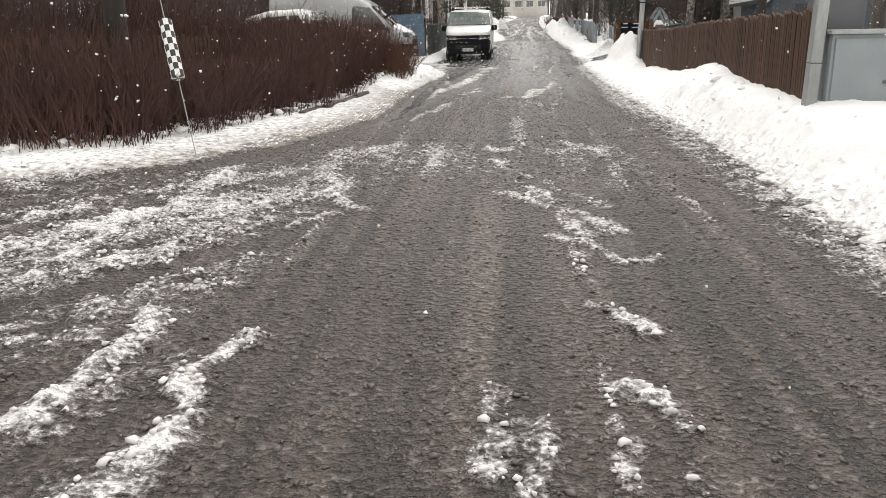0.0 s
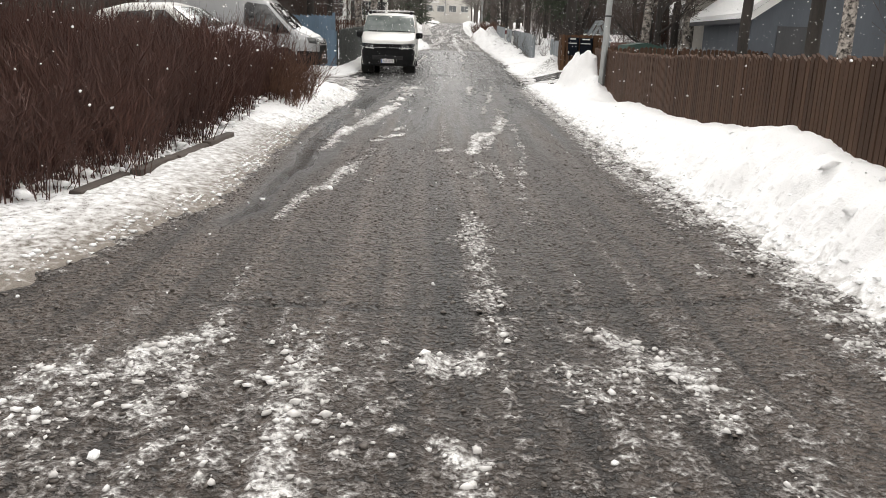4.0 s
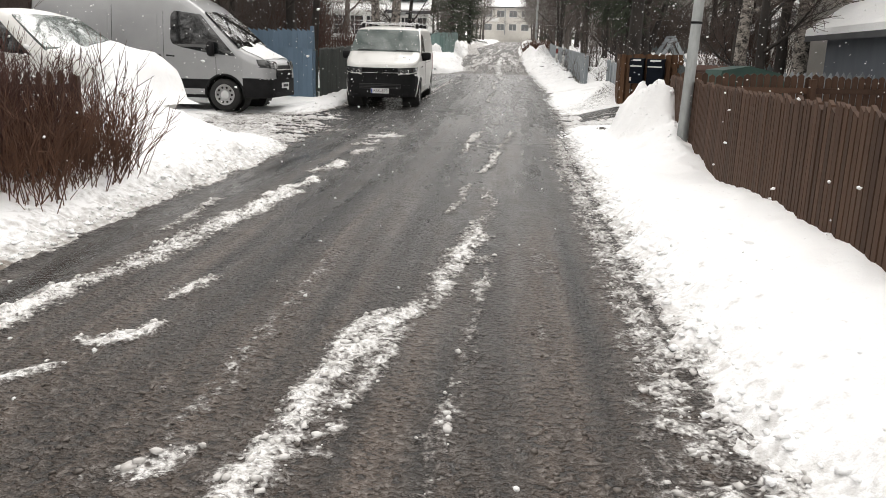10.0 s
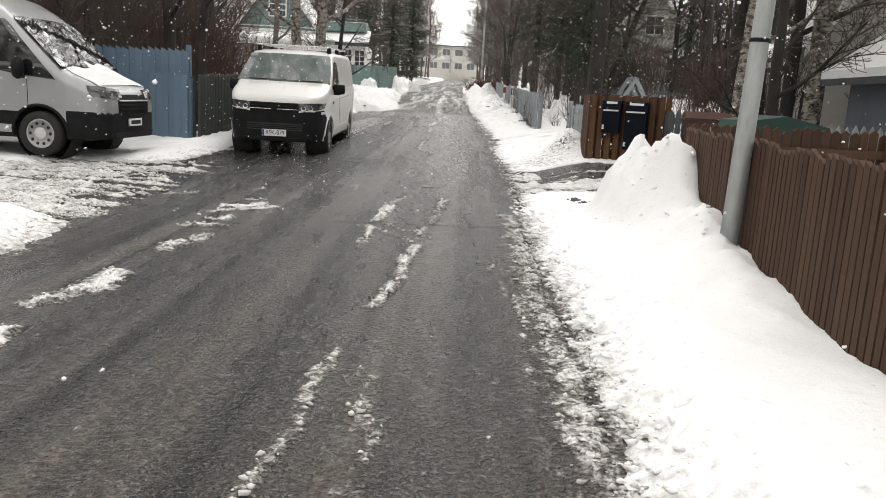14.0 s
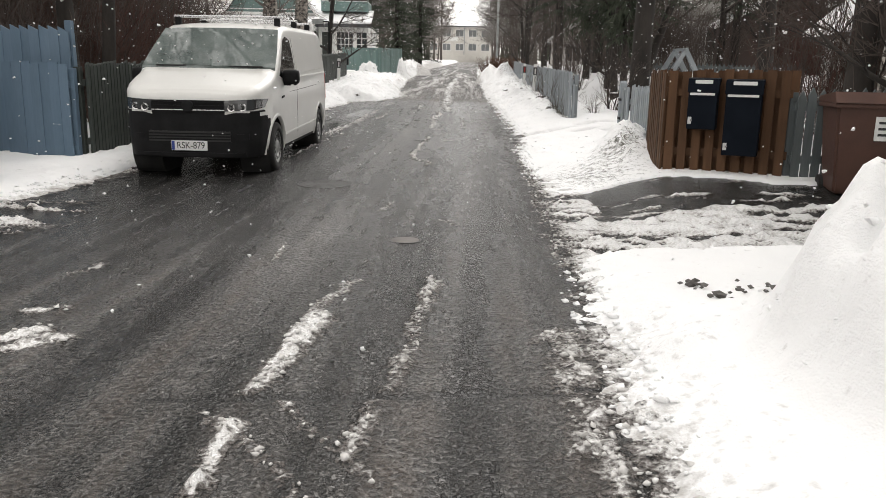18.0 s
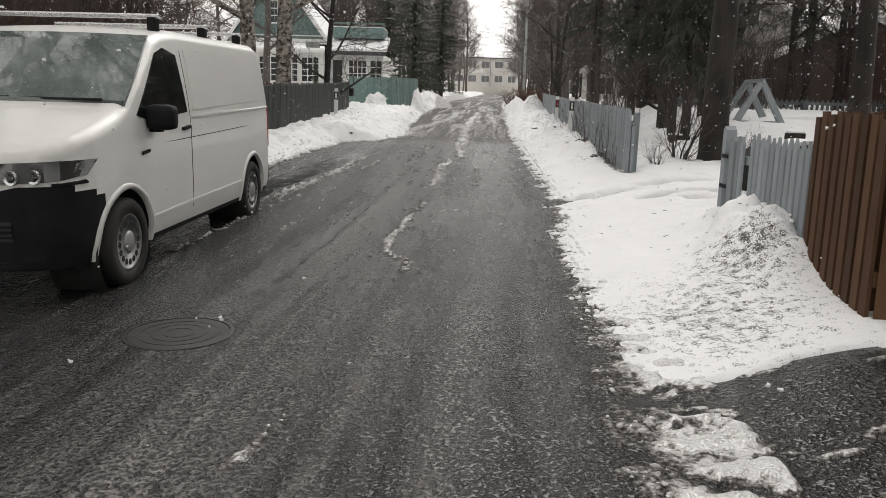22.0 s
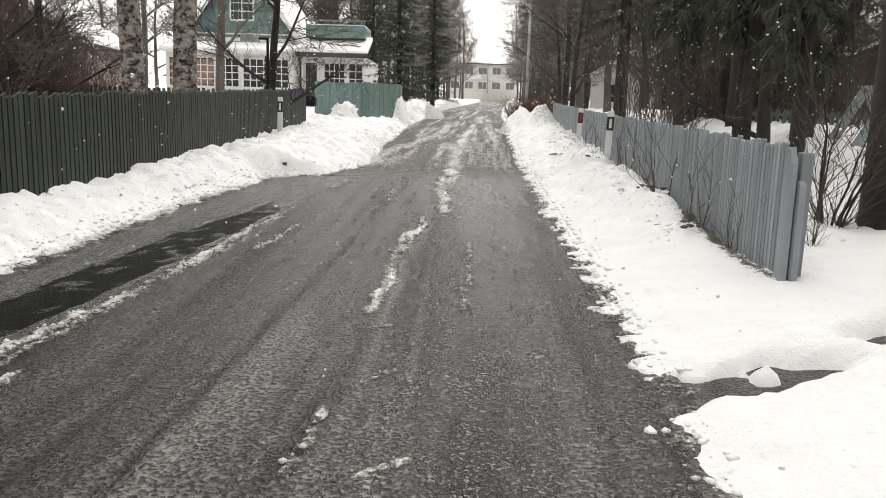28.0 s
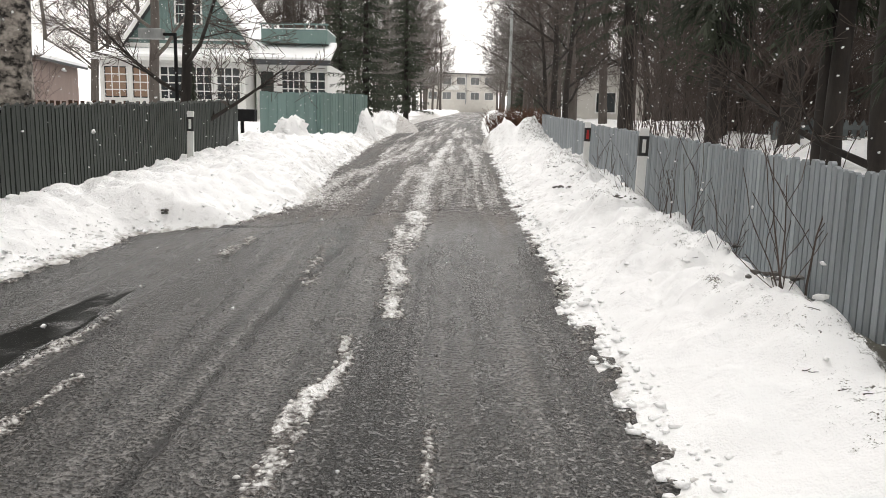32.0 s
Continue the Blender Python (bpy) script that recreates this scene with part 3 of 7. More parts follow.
ridges_van_side = (
    ([(2.19, 33.99), (2.19, 34.35), (2.08, 34.48), (1.94, 34.78), (1.91, 35.32), (1.98, 35.83), (2.07, 36.8)], 0.035, 1.0),
    ([(2.2, 39.75), (2.25, 42.41)], 0.06, 0.95),
    ([(0.06, 37.34), (0.39, 39.65), (0.65, 43.84)], 0.045, 0.8),
    ([(0.26, 36.87), (0.49, 38.1)], 0.03, 0.7),
    ([(0.76, 35.67), (0.8, 36.05)], 0.04, 0.7),
)
ridges_far = (
    ([(0.17, 38.38), (0.24, 38.88), (0.31, 39.27), (0.49, 40.69), (0.65, 43.5)], 0.04, 0.95),
    ([(0.86, 41.35), (1.0, 41.93)], 0.06, 0.7),
    ([(2.21, 39.42), (2.23, 40.05), (2.23, 41.06), (2.38, 42.83)], 0.05, 1.1),
    ([(2.25, 39.04), (2.36, 39.11)], 0.03, 0.8),
    ([(2.22, 38.01), (2.43, 38.28)], 0.025, 0.85),
    ([(2.12, 37.12), (2.15, 37.32), (2.15, 37.75)], 0.04, 0.8),
    ([(2.42, 37.09), (2.62, 37.28)], 0.03, 0.8),
    ([(2.87, 39.5), (2.91, 41.94)], 0.02, 0.65),
    ([(2.57, 44.1), (2.53, 45.73), (2.77, 48.05)], 0.12, 0.95),
    ([(2.67, 48.02), (2.74, 54.62), (3.44, 69.1)], 0.2, 1.0),
)
ridges_end = (
    ([(0.6, 42.52), (0.61, 42.79), (0.7, 43.16)], 0.035, 0.9),
    ([(0.95, 41.88), (0.94, 42.22), (0.99, 42.54)], 0.03, 0.8),
    ([(2.19, 41.36), (2.24, 41.76), (2.22, 42.13), (2.31, 42.43), (2.39, 42.78), (2.32, 43.31)], 0.045, 1.1),
    ([(2.61, 43.84), (2.51, 45.51), (2.5, 47.73)], 0.1, 1.0),
    ([(1.9, 44.8), (1.8, 46.89)], 0.1, 0.65),
    ([(0.9, 45.88), (0.96, 46.81)], 0.07, 0.7),
    ([(1.0, 50.86), (1.33, 54.83)], 0.25, 0.7),
    ([(1.44, 53.66), (2.28, 63.36)], 0.25, 0.7),
)
for pts, w, a in ridges_corner + ridges_start + ridges_fan + ridges_verge + ridges_middle + ridges_pull_in + ridges_drive + ridges_van + ridges_van_side + ridges_far + ridges_end:
    lo, hi = min(p[1] for p in pts) - 3 * w - 0.2, max(p[1] for p in pts) + 3 * w + 0.2
    k = (gy > lo) & (gy < hi)
    shift = min(1.0, w / 0.1) * (0.16 * fbm(RX[k] * 2.2, RY[k] * 2.4, 51, 2) + 0.14 * fbm(RX[k] * 5, RY[k] * 4, 53, 3))
    slush[k] = np.maximum(slush[k], a * near_line(RX[k] + shift, RY[k] + shift, pts, max(0.85 * w, 0.032)) * ((0.42 if lo < 13 else 0.66) + 0.48 * broken[k] + 0.5 * clods[k]))
slush = np.maximum(slush, 0.50 * smooth(streaks, 0.10, 0.42) * broken * np.clip(1.1 - smooth(RY, 10, 30) + 0.5 * smooth(RY, 46, 52), 0.12, 1))
slush = np.maximum(slush, (0.8 - smooth(RX, -4.8, -2.1) * 0.5) * smooth(-RX, 1.9, 3.0) * smooth(9.5 - RY, 0, 3) * (0.25 + 0.8 * broken + 1.2 * clods) * 0.7)
corner = smooth(-RX, 0.7, 1.7) * smooth(9.0 - RY, 0, 2.0)
slush = np.maximum(slush, corner * (0.35 + 1.3 * sweep + 0.6 * clods))
middle = bell(RX, RY, 0.6, 8.0, 1.6, 1.7) + bell(RX, RY, -1.3, 8.2, 0.9, 1.3) + 0.5 * bell(RX, RY, 0.6, 10.5, 0.5, 1.6)
slush = np.maximum(slush, np.clip(middle, 0, 1) * (0.33 + 0.8 * streaks + 0.5 * clods))
edge_r = smooth(lane, -0.75 + 0.3 * smooth(RY, 12, 18), -0.05) * (1 - smooth(lane, 0.25, 0.6))
slush = np.maximum(slush, edge_r * (0.50 + 0.20 * smooth(RY, 11, 14) + 1.1 * clods) * (RY < 27) * (1 - 0.5 * np.exp(-((lane + 0.02) / 0.035) ** 2) * (RY > 12)))
slush = np.maximum(slush, smooth(lane, -0.14, 0.06) * (1 - smooth(lane, 0.2, 0.4)) * (0.34 + 0.9 * clods) * (RY >= 27))
edge_l = smooth(left_edge(RY) - RX, -0.35, 0.1)
slush = np.maximum(slush, edge_l * (0.45 + 0.9 * clods) * (RY > 8))
yard = smooth(lane, 0.0, 0.3) * smooth(RY, 26.8, 28) * smooth(33.6 - RY, 0, 1)
swing = RY + 0.42 * np.clip(RX - 3.3, 0, 0.9)
tracks = 1.1 * fbm(RX * 0.7 + 5, swing * 6.5, 61, 3) + 0.9 * fbm(RX * 2.0, swing * 15, 63, 3)
lean = np.interp(swing - 0.2 * np.clip(RX - 4.2, 0, 2), [28.5, 29.2, 30.1, 30.55, 30.9], [0.40, 0.24, 0.17, 0.0, -0.36])
lean = np.where(RX < 3.95, np.maximum(lean, np.interp(RY, [28, 30, 31.4, 32.4], [0.10, 0.06, 0.08, 0.2])), lean)
slush = np.maximum(slush, yard * smooth(tracks + lean, -0.05, 0.16) * (1.05 + 1.2 * clods))
pull_in = smooth(-RX, 1.0, 1.6) * smooth(RY, 24.8, 25.8) * smooth(31.2 - RY, 0, 0.8)
sway = RY + 0.22 * (RX + 1.5)
ruts = 1.1 * fbm(RX * 0.6 + 9, sway * 5.0, 67, 3) + 0.8 * fbm(RX * 2.0, sway * 13, 69, 3) + np.interp(RX, [-3.4, -2.4, -1.6, -1.1], [0.22, 0.10, -0.04, -0.2])
slush = np.maximum(slush, pull_in * smooth(ruts, -0.05, 0.16) * (0.95 + 1.1 * clods))
# the wet strip by the verge beyond the parked van, and the dry worn lane
dry = 0.85 * smooth(fbm(lane * 1.2, RY * 0.35, 71, 2), -0.12, 0.25) * (bell(lane, 0 * RY, -0.95, 0, 0.55, 9) + 0.75 * bell(lane, 0 * RY, -2.1, 0, 0.55, 9)) * smooth(RY, 24, 30)
strip_mid = np.interp(RY, [36.5, 38.6, 40.4, 42, 43.5, 44.8], [-0.43, -0.26, -0.04, 0.10, 0.38, 0.46])
strip_half = np.interp(RY, [36.5, 38.6, 40.4, 42, 43.5, 44.8], [0.34, 0.33, 0.34, 0.33, 0.25, 0.12])
wetstrip = smooth(1.12 * strip_half - np.abs(RX - strip_mid + 0.14 * fbm(RX * 3, RY * 2.0, 93, 4)), -0.06, 0.09) * smooth(RY, 35.5, 37) * smooth(45.0 - RY, 0, 0.6)
wetstrip = np.maximum(wetstrip * smooth(fbm(RX * 3.0, RY * 1.4, 95, 4), -0.55, -0.25), 0.8 * bell(RX, RY, 1.86, 46.4, 0.09, 0.8))
gutter = np.exp(-((RX - left_edge(RY) - 0.42 + 0.12 * fbm(RX * 1.5, RY * 1.2, 97, 3)) / 0.20) ** 2) * smooth(RY, 10, 12) * smooth(25 - RY, 0, 1.5) * smooth(fbm(RX * 2, RY * 0.7, 99, 2), -0.25, 0.05)
slush, film = slush * (1 - 0.85 * gutter), film * (1 - 0.6 * gutter)
film, slush, dry = film * (1 - wetstrip), slush * (1 - 0.8 * wetstrip), dry * (1 - wetstrip)
pool = np.clip(1.15 * wetstrip * (0.92 + 0.45 * fbm(RX * 7, RY * 5, 96, 3)) + 0.9 * gutter, 0, 1)
slush = np.maximum(slush, smooth(RY, 47.5, 50) * (0.30 + 1.3 * streaks + 0.6 * clods))
film = film + 0.7 * smooth(RY, 47, 50)
slush = np.clip(slush, 0, 1.25)
RZ = ground_z(RY) + yard_rise(RX, RY) + 0.012 * fbm(lane * 1.3, RY * 0.4, 81, 2) + slush * (0.020 + 0.035 * corner + 0.085 * clods) + 0.006 * np.clip(film, 0, 1) * clods * 2 + 0.012 * np.clip(film, 0, 1) * streaks
RZ = RZ - 0.012 * wetstrip - 0.025 * smooth(-lane, 3.6, 4.6) * (RY > 9)
cracks = np.zeros_like(RX)
yard_patch = smooth(lane, 0.1, 0.6) * smooth(RY, 28.6, 29.2) * smooth(33 - RY, 0, 0.5)
film = film * (1 - 0.7 * pull_in)
dry, film = dry * (1 - yard_patch), film * (1 - 0.9 * yard_patch)
for pts in ([(1.0, 25.93), (2.1, 26.0), (3.1, 26.1)], [(1.2, 33.5), (1.36, 35.8), (1.59, 39.7), (1.72, 41.8), (1.78, 44.7), (1.97, 46.5)], [(-0.3, 47.4), (0.95, 47.5), (2.3, 48.9), (3.8, 49.4)], [(-1.3, 9.5), (0.3, 9.35), (1.9, 9.6)]):
    lo, hi = min(p[1] for p in pts) - 0.5, max(p[1] for p in pts) + 0.5
    k = (gy > lo) & (gy < hi)
    wob = 0.06 * fbm(RX[k] * 3, RY[k] * 3, 91, 2)
    c = near_line(RX[k] + wob, RY[k] + wob, pts, 0.036)
    RZ[k] -= 0.018 * c
    cracks[k] = np.maximum(cracks[k], c)
    dry[k] *= 1 - c
    slush[k] *= 1 - 0.8 * c
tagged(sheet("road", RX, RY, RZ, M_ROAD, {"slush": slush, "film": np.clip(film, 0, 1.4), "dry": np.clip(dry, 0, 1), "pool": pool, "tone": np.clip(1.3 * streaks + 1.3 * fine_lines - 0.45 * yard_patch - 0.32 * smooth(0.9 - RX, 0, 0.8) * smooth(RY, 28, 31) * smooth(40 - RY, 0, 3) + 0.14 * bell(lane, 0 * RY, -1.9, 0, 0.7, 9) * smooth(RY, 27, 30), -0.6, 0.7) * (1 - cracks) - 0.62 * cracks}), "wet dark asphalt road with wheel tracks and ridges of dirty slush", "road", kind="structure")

# ---- snow-covered ground, one sheet to the horizon, dipping under the road ----
hx = np.concatenate([-np.geomspace(1500, 9, 26), steps([(-8.6, -4.2, 0.22), (-4.2, 6.6, 0.065), (6.6, 11, 0.22)]), np.geomspace(11.5, 1500, 28)])
hy = np.concatenate([-np.geomspace(1500, 2, 16), steps([(-1, 60, 0.065), (60, 82, 0.25)]), np.geomspace(83, 2500, 40)])
SX, SY = np.meshgrid(hx, hy)
SX = SX + np.where(SY > 40, right_edge(np.minimum(SY, 300)) - base_edge, 0)
fine_n = fbm(SX * 6, SY * 6, 101, 3)
mid_n = fbm(SX * 1.7, SY * 1.7, 111, 3)
wob = 0.18 * fbm(SX * 2.5, SY * 2.5, 121, 3) + 0.22 * fbm(SX * 8, SY * 8, 131, 2)
dr = SX - right_edge(SY) + wob
dl = left_edge(SY) - SX + wob
flat = along([(0, 0.20), (8, 0.24), (20, 0.22), (26.5, 0.15), (28, 0.03), (32.6, 0.03), (33.6, 0.08), (36, 0.10), (41, 0.09), (43, 0.16), (60, 0.22), (90, 0.25)])(SY)
at_fence = along([(0, 0.55), (7, 0.56), (10, 0.57), (11.4, 0.63), (12.5, 0.71), (13.7, 0.58), (15, 0.46), (17, 0.39), (19, 0.37), (20, 0.31), (21.6, 0.17), (22.4, 0.21), (24, 0.34), (25.2, 0.42), (26.8, 0.15), (28, 0.03), (33.0, 0.03), (33.6, 0.08), (36, 0.10), (41, 0.14), (42.5, 0.30), (46, 0.36), (50, 0.46), (55, 0.48), (90, 0.55)])(SY)
crest = at_fence - flat
away = along([(0, 0.80), (10, 0.85), (12, 0.95), (17, 1.15), (23, 1.45), (27, 1.5), (42, 1.15), (60, 1.3)])(SY)
hr = flat * smooth(dr, -0.02, 0.55) + crest * smooth(dr, away - 0.75, away)
hr = hr - smooth(SY, 40.2, 42) * smooth(70 - SY, 0, 8) * smooth(dr, 1.15, 1.55) * np.interp(SY, [40, 43, 47, 50], [0.02, 0.17, 0.16, 0.10])
hr = np.where(dr < 0, np.maximum(-0.16, dr * 0.5), hr)
flat_l = along([(0, 0.07), (9, 0.06), (16, 0.07), (20, 0.20), (23, 0.26), (25, 0.13), (27, 0.06), (31, 0.08), (34, 0.14), (39, 0.16), (46, 0.24), (55, 0.28), (90, 0.25)])(SY)
crest_l = along([(0, 0.04), (15, 0.05), (20, 0.15), (25, 0.02), (32, 0.0), (38, 0.04), (40, 0.08), (47, 0.16), (56, 0.14), (90, 0.2)])(SY)
hl = flat_l * smooth(dl, -0.02, 0.5) + crest_l * smooth(dl, 0.35, 1.0)
hl = np.where(dl < 0, np.maximum(-0.16, dl * 0.5), hl)
snow_h = np.maximum(hr, hl)
lump = np.clip(snow_h, 0, 0.3) / 0.3
snow_h = snow_h + lump * (0.13 * mid_n + 0.12 * fine_n + 0.06 * fbm(SX * 13, SY * 13, 173, 2)) * (1 + 0.6 * (SX < 1) * smooth(SY, 38, 44) + 0.9 * (SX > 1) * smooth(SY, 40, 44) - 0.5 * (SX > 1) * smooth(24 - SY, 0, 3))
# heaps thrown up by the plough
heaps_right = (
    (4.46, 25.95, 0.56, 0.70, 0.66), (4.55, 24.9, 0.26, 0.9, 0.16), (4.25, 24.0, 0.30, 1.0, 0.10), (4.45, 26.5, 0.60, 0.42, 0.16), (5.02, 33.75, 0.36, 0.66, 0.26),
    (5.08, 34.45, 0.24, 0.30, 0.26), (5.12, 35.2, 0.22, 0.28, 0.18), (4.6, 33.3, 0.5, 0.6, 0.10), (3.2, 9.8, 0.5, 1.0, 0.03),
    (4.9, 63.0, 0.6, 1.6, 0.55), (5.6, 61.5, 0.4, 0.4, 0.45), (4.8, 44.5, 0.4, 0.9, 0.12), (4.7, 47.0, 0.4, 1.0, 0.10),
    (5.0, 43.0, 0.3, 0.6, 0.10),
)
heaps_left = (
    (-0.75, 58.2, 0.42, 0.42, 0.62), (0.1, 66.0, 0.6, 0.8, 0.85), (-1.2, 57.0, 0.8, 0.6, 0.2), (0.9, 76, 1.0, 2.0, 0.6), (-4.0, 24.0, 0.9, 0.9, 0.45), (-4.1, 25.55, 0.9, 0.95, 0.22),
    (-3.4, 24.9, 0.7, 0.6, 0.25), (-3.0, 23.0, 0.7, 0.8, 0.12),
)
for cx, cy, rx, ry, h in heaps_right + heaps_left:
    g = bell(SX, SY, cx, cy, rx, ry)
    if h > 0.25:
        g = np.exp(-(((SX - cx) / rx) ** 2 + ((SY - cy) / ry) ** 2) ** (2.3 if h > 0.56 else 1.4))
    snow_h = snow_h + h * g * (1 + 0.7 * mid_n + 0.5 * fine_n) + 0.07 * g * (h > 0.25) * ((2.2 if h > 0.5 else 5.0) * fbm(SX * 3.4, SY * 3.4, 171, 3) + 3.0 * fbm(SX * 8, SY * 8, 175, 2))
# the drive before the mailboxes is cleared, the drive opposite rutted
drive_top = np.interp(SX, [3.2, 3.5, 3.62, 3.85, 4.15, 4.6, 5.3, 6.0, 9.0], [32.9, 32.4, 31.65, 31.5, 31.6, 31.72, 31.5, 31.2, 31.2])
snow_h = snow_h - 0.40 * smooth(dr, 0.0, 0.25) * smooth(SY + 0.9 * wob, 28.6, 28.8) * smooth(drive_top - SY + 0.7 * wob, 0, 0.16) * (SX < 9.5)
snow_h = snow_h + 0.07 * smooth(dr, 0.1, 0.5) * smooth(SY, 26.6, 27.4) * smooth(29.2 - SY, 0, 0.3)
drive_l = smooth(dl, -0.2, 0.3) * smooth(SY, 25.2, 26.4) * smooth(30.6 - SY, 0, 0.8)
near_road = 1 - smooth(dl, 0.4, 1.8)
snow_h = snow_h - drive_l * (0.32 * near_road + 0.08 * (1 - near_road) * (1 - smooth(fbm(SX * 0.5 + 0.1 * SY, SY * 5.5, 141, 3), -0.18, 0.0)))
for pts in ([(3.7, 37.9), (4.65, 38.38), (5.5, 38.75), (7.5, 39.3)], [(3.8, 38.1), (4.2, 38.2), (4.35, 38.1)], [(4.3, 38.08), (4.8, 38.25), (5.6, 38.5)], [(5.0, 37.5), (6.4, 37.95), (8.0, 38.3)], [(5.5, 37.17), (6.1, 37.34)]):
    k = (hy > 36.5) & (hy < 42)
    g = near_line(SX[k], SY[k] + 0.6 * wob[k], pts, 0.085)
    snow_h[k] -= 0.32 * g * smooth(fbm(SX[k] * 2, SY[k] * 2, 151, 2), -0.2, 0.05)
# under the parked vans the snow is worn thin
snow_h = snow_h - 0.5 * smooth(1.1 - np.maximum(np.abs(SX + 0.85) / 0.95, np.abs(SY - 35.0) / 2.4), 0, 0.2)
snow_h = snow_h - 0.05 * smooth(1.1 - np.maximum(np.abs(SX + 5.6) / 2.9, np.abs(SY - 31.2) / 1.1), 0, 0.3)
far_roll = smooth(np.abs(SX), 20, 200) * 2.0 * (fbm(SX * 0.01, SY * 0.01, 161, 2) + 0.3)
SZ = ground_z(SY) + yard_rise(SX, SY) + snow_h + far_roll
dirt = np.where((SX < 0) & (SY < 18), 0.98, 0.62) * np.exp(-np.maximum(np.where(SX > 1, dr, dl), 0) / np.where(SY < 27, np.where(SX < 0, np.where(SY < 17, 0.85, 0.4), 0.22), 0.07)) * (SY < 120)
dirt = np.maximum(dirt, 0.35 * smooth(SY, 40, 50) * smooth(0.9 - dr, 0, 0.7) * (SX > 2) * (0.6 + fine_n))
dirt = np.maximum(dirt, 0.45 * (SX < 1) * smooth(SY, 46, 50) * smooth(1.3 - dl, 0, 1.2) * (0.5 + mid_n * 2))
dirt = np.maximum(dirt, 0.4 * drive_l * smooth(0.05 - snow_h, 0, 0.06))
litter = 0.27 * bell(SX, SY, 4.3, 32.5, 0.8, 1.0) + 0.27 * bell(SX, SY, 4.85, 33.5, 0.40, 0.50) + 0.36 * smooth(SY, 40, 42) * smooth(dr, 0.4, 1.0) * (0.75 + 1.2 * mid_n) * smooth(2.2 - dr, 0, 0.4) * (SY < 70) + 0.13 * (SX > 3.4) * smooth(SY, 31.2, 31.8) * smooth(36.5 - SY, 0, 3) + 0.55 * np.exp(-((SX - fence_grey(SY) + 0.06) / 0.10) ** 2) * smooth(SY, 39.6, 40) * smooth(44.5 - SY, 0, 2) + 0.22 * (SX < -0.6) * smooth(SY, 38, 40) * (SY < 60) + 0.30 * (SX < 0) * smooth(18.0 - SY, 0, 8) * (SY > 5)
tagged(sheet("ground", SX, SY, SZ, M_SNOW, {"dirt": dirt, "litter": litter}), "snow-covered ground with ploughed banks beside the road", "ground", kind="structure")


def snow_top(x, y):
    """Height of the snow sheet at a place."""
    j = int(np.clip(np.searchsorted(hy, y), 1, len(hy) - 1))
    row = SX[j]
    return float(np.interp(x, row, SZ[j]))


# ---- mesh helpers ----
def as_mesh(name, verts, faces, material, smooth_shade=False):
    me = bpy.data.meshes.new(name)
    me.from_pydata(verts, [], faces)
    me.update()
    if smooth_shade:
        me.polygons.foreach_set("use_smooth", np.ones(len(me.polygons), dtype=bool))
    me.materials.append(material)
    return me


def mesh_of(name, bm, material, smooth_shade=False):
    me = bpy.data.meshes.new(name)
    bmesh.ops.recalc_face_normals(bm, faces=bm.faces)
    bm.to_mesh(me)
    bm.free()
    if smooth_shade:
        me.polygons.foreach_set("use_smooth", np.ones(len(me.polygons), dtype=bool))
    me.materials.append(material)
    return me


def part(name, bm, material, parent, label="", smooth_shade=False):
    me = bm if isinstance(bm, bpy.types.Mesh) else mesh_of(name, bm, material, smooth_shade)
    ob = new(name, me)
    ob.parent = parent
    if label:
        ob["label"] = label
    return ob


def thing(name, m, label, category, group="", kind=""):
    ob = new(name)
    ob.empty_display_size = 0.1
    ob.matrix_basis = m
    return tagged(ob, label, category, group, kind)


def block(bm, x0, x1, y0, y1, z0, z1, bevel=0.0):
    r = bmesh.ops.create_cube(bm, size=1.0)
    vs = r["verts"]
    for v in vs:
        v.co = Vector((x0 + (v.co.x + 0.5) * (x1 - x0), y0 + (v.co.y + 0.5) * (y1 - y0), z0 + (v.co.z + 0.5) * (z1 - z0)))
    if bevel:
        es = list({e for v in vs for e in v.link_edges})
        bmesh.ops.bevel(bm, geom=es, offset=bevel, segments=2, affect="EDGES", profile=0.6)
    return bm


def box(x0, x1, y0, y1, z0, z1, bevel=0.0):
    return block(bmesh.new(), x0, x1, y0, y1, z0, z1, bevel)


def prism(pts, axis, a, b, bm=None):
    """A polygon drawn in the two other axes (in order x, y, z), pushed along axis from a to b."""
    bm = bm or bmesh.new()

    def at(p, d):
        return {"x": (d, p[0], p[1]), "y": (p[0], d, p[1]), "z": (p[0], p[1], d)}[axis]
    va = [bm.verts.new(at(p, a)) for p in pts]
    vb = [bm.verts.new(at(p, b)) for p in pts]
    bm.faces.new(va)
    bm.faces.new(vb[::-1])
    for i in range(len(pts)):
        j = (i + 1) % len(pts)
        bm.faces.new((va[i], vb[i], vb[j], va[j]))
    return bm


def lathe(profile, axis="z", n=24, bm=None, centre=(0, 0, 0), caps=True):
    """A turned shape: profile of (radius, place along the axis)."""
    bm = bm or bmesh.new()
    c = Vector(centre)

    def at(r, h, k):
        a = 2 * math.pi * k / n
        u, v = r * math.cos(a), r * math.sin(a)
        return c + Vector({"z": (u, v, h), "x": (h, u, v), "y": (u, h, v)}[axis])
    rings = [[bm.verts.new(at(max(r, 1e-4), h, k)) for k in range(n)] for r, h in profile]
    for p, q in zip(rings, rings[1:]):
        for k in range(n):
            bm.faces.new((p[k], p[(k + 1) % n], q[(k + 1) % n], q[k]))
    if caps:
        bm.faces.new(rings[0][::-1])
        bm.faces.new(rings[-1])
    return bm


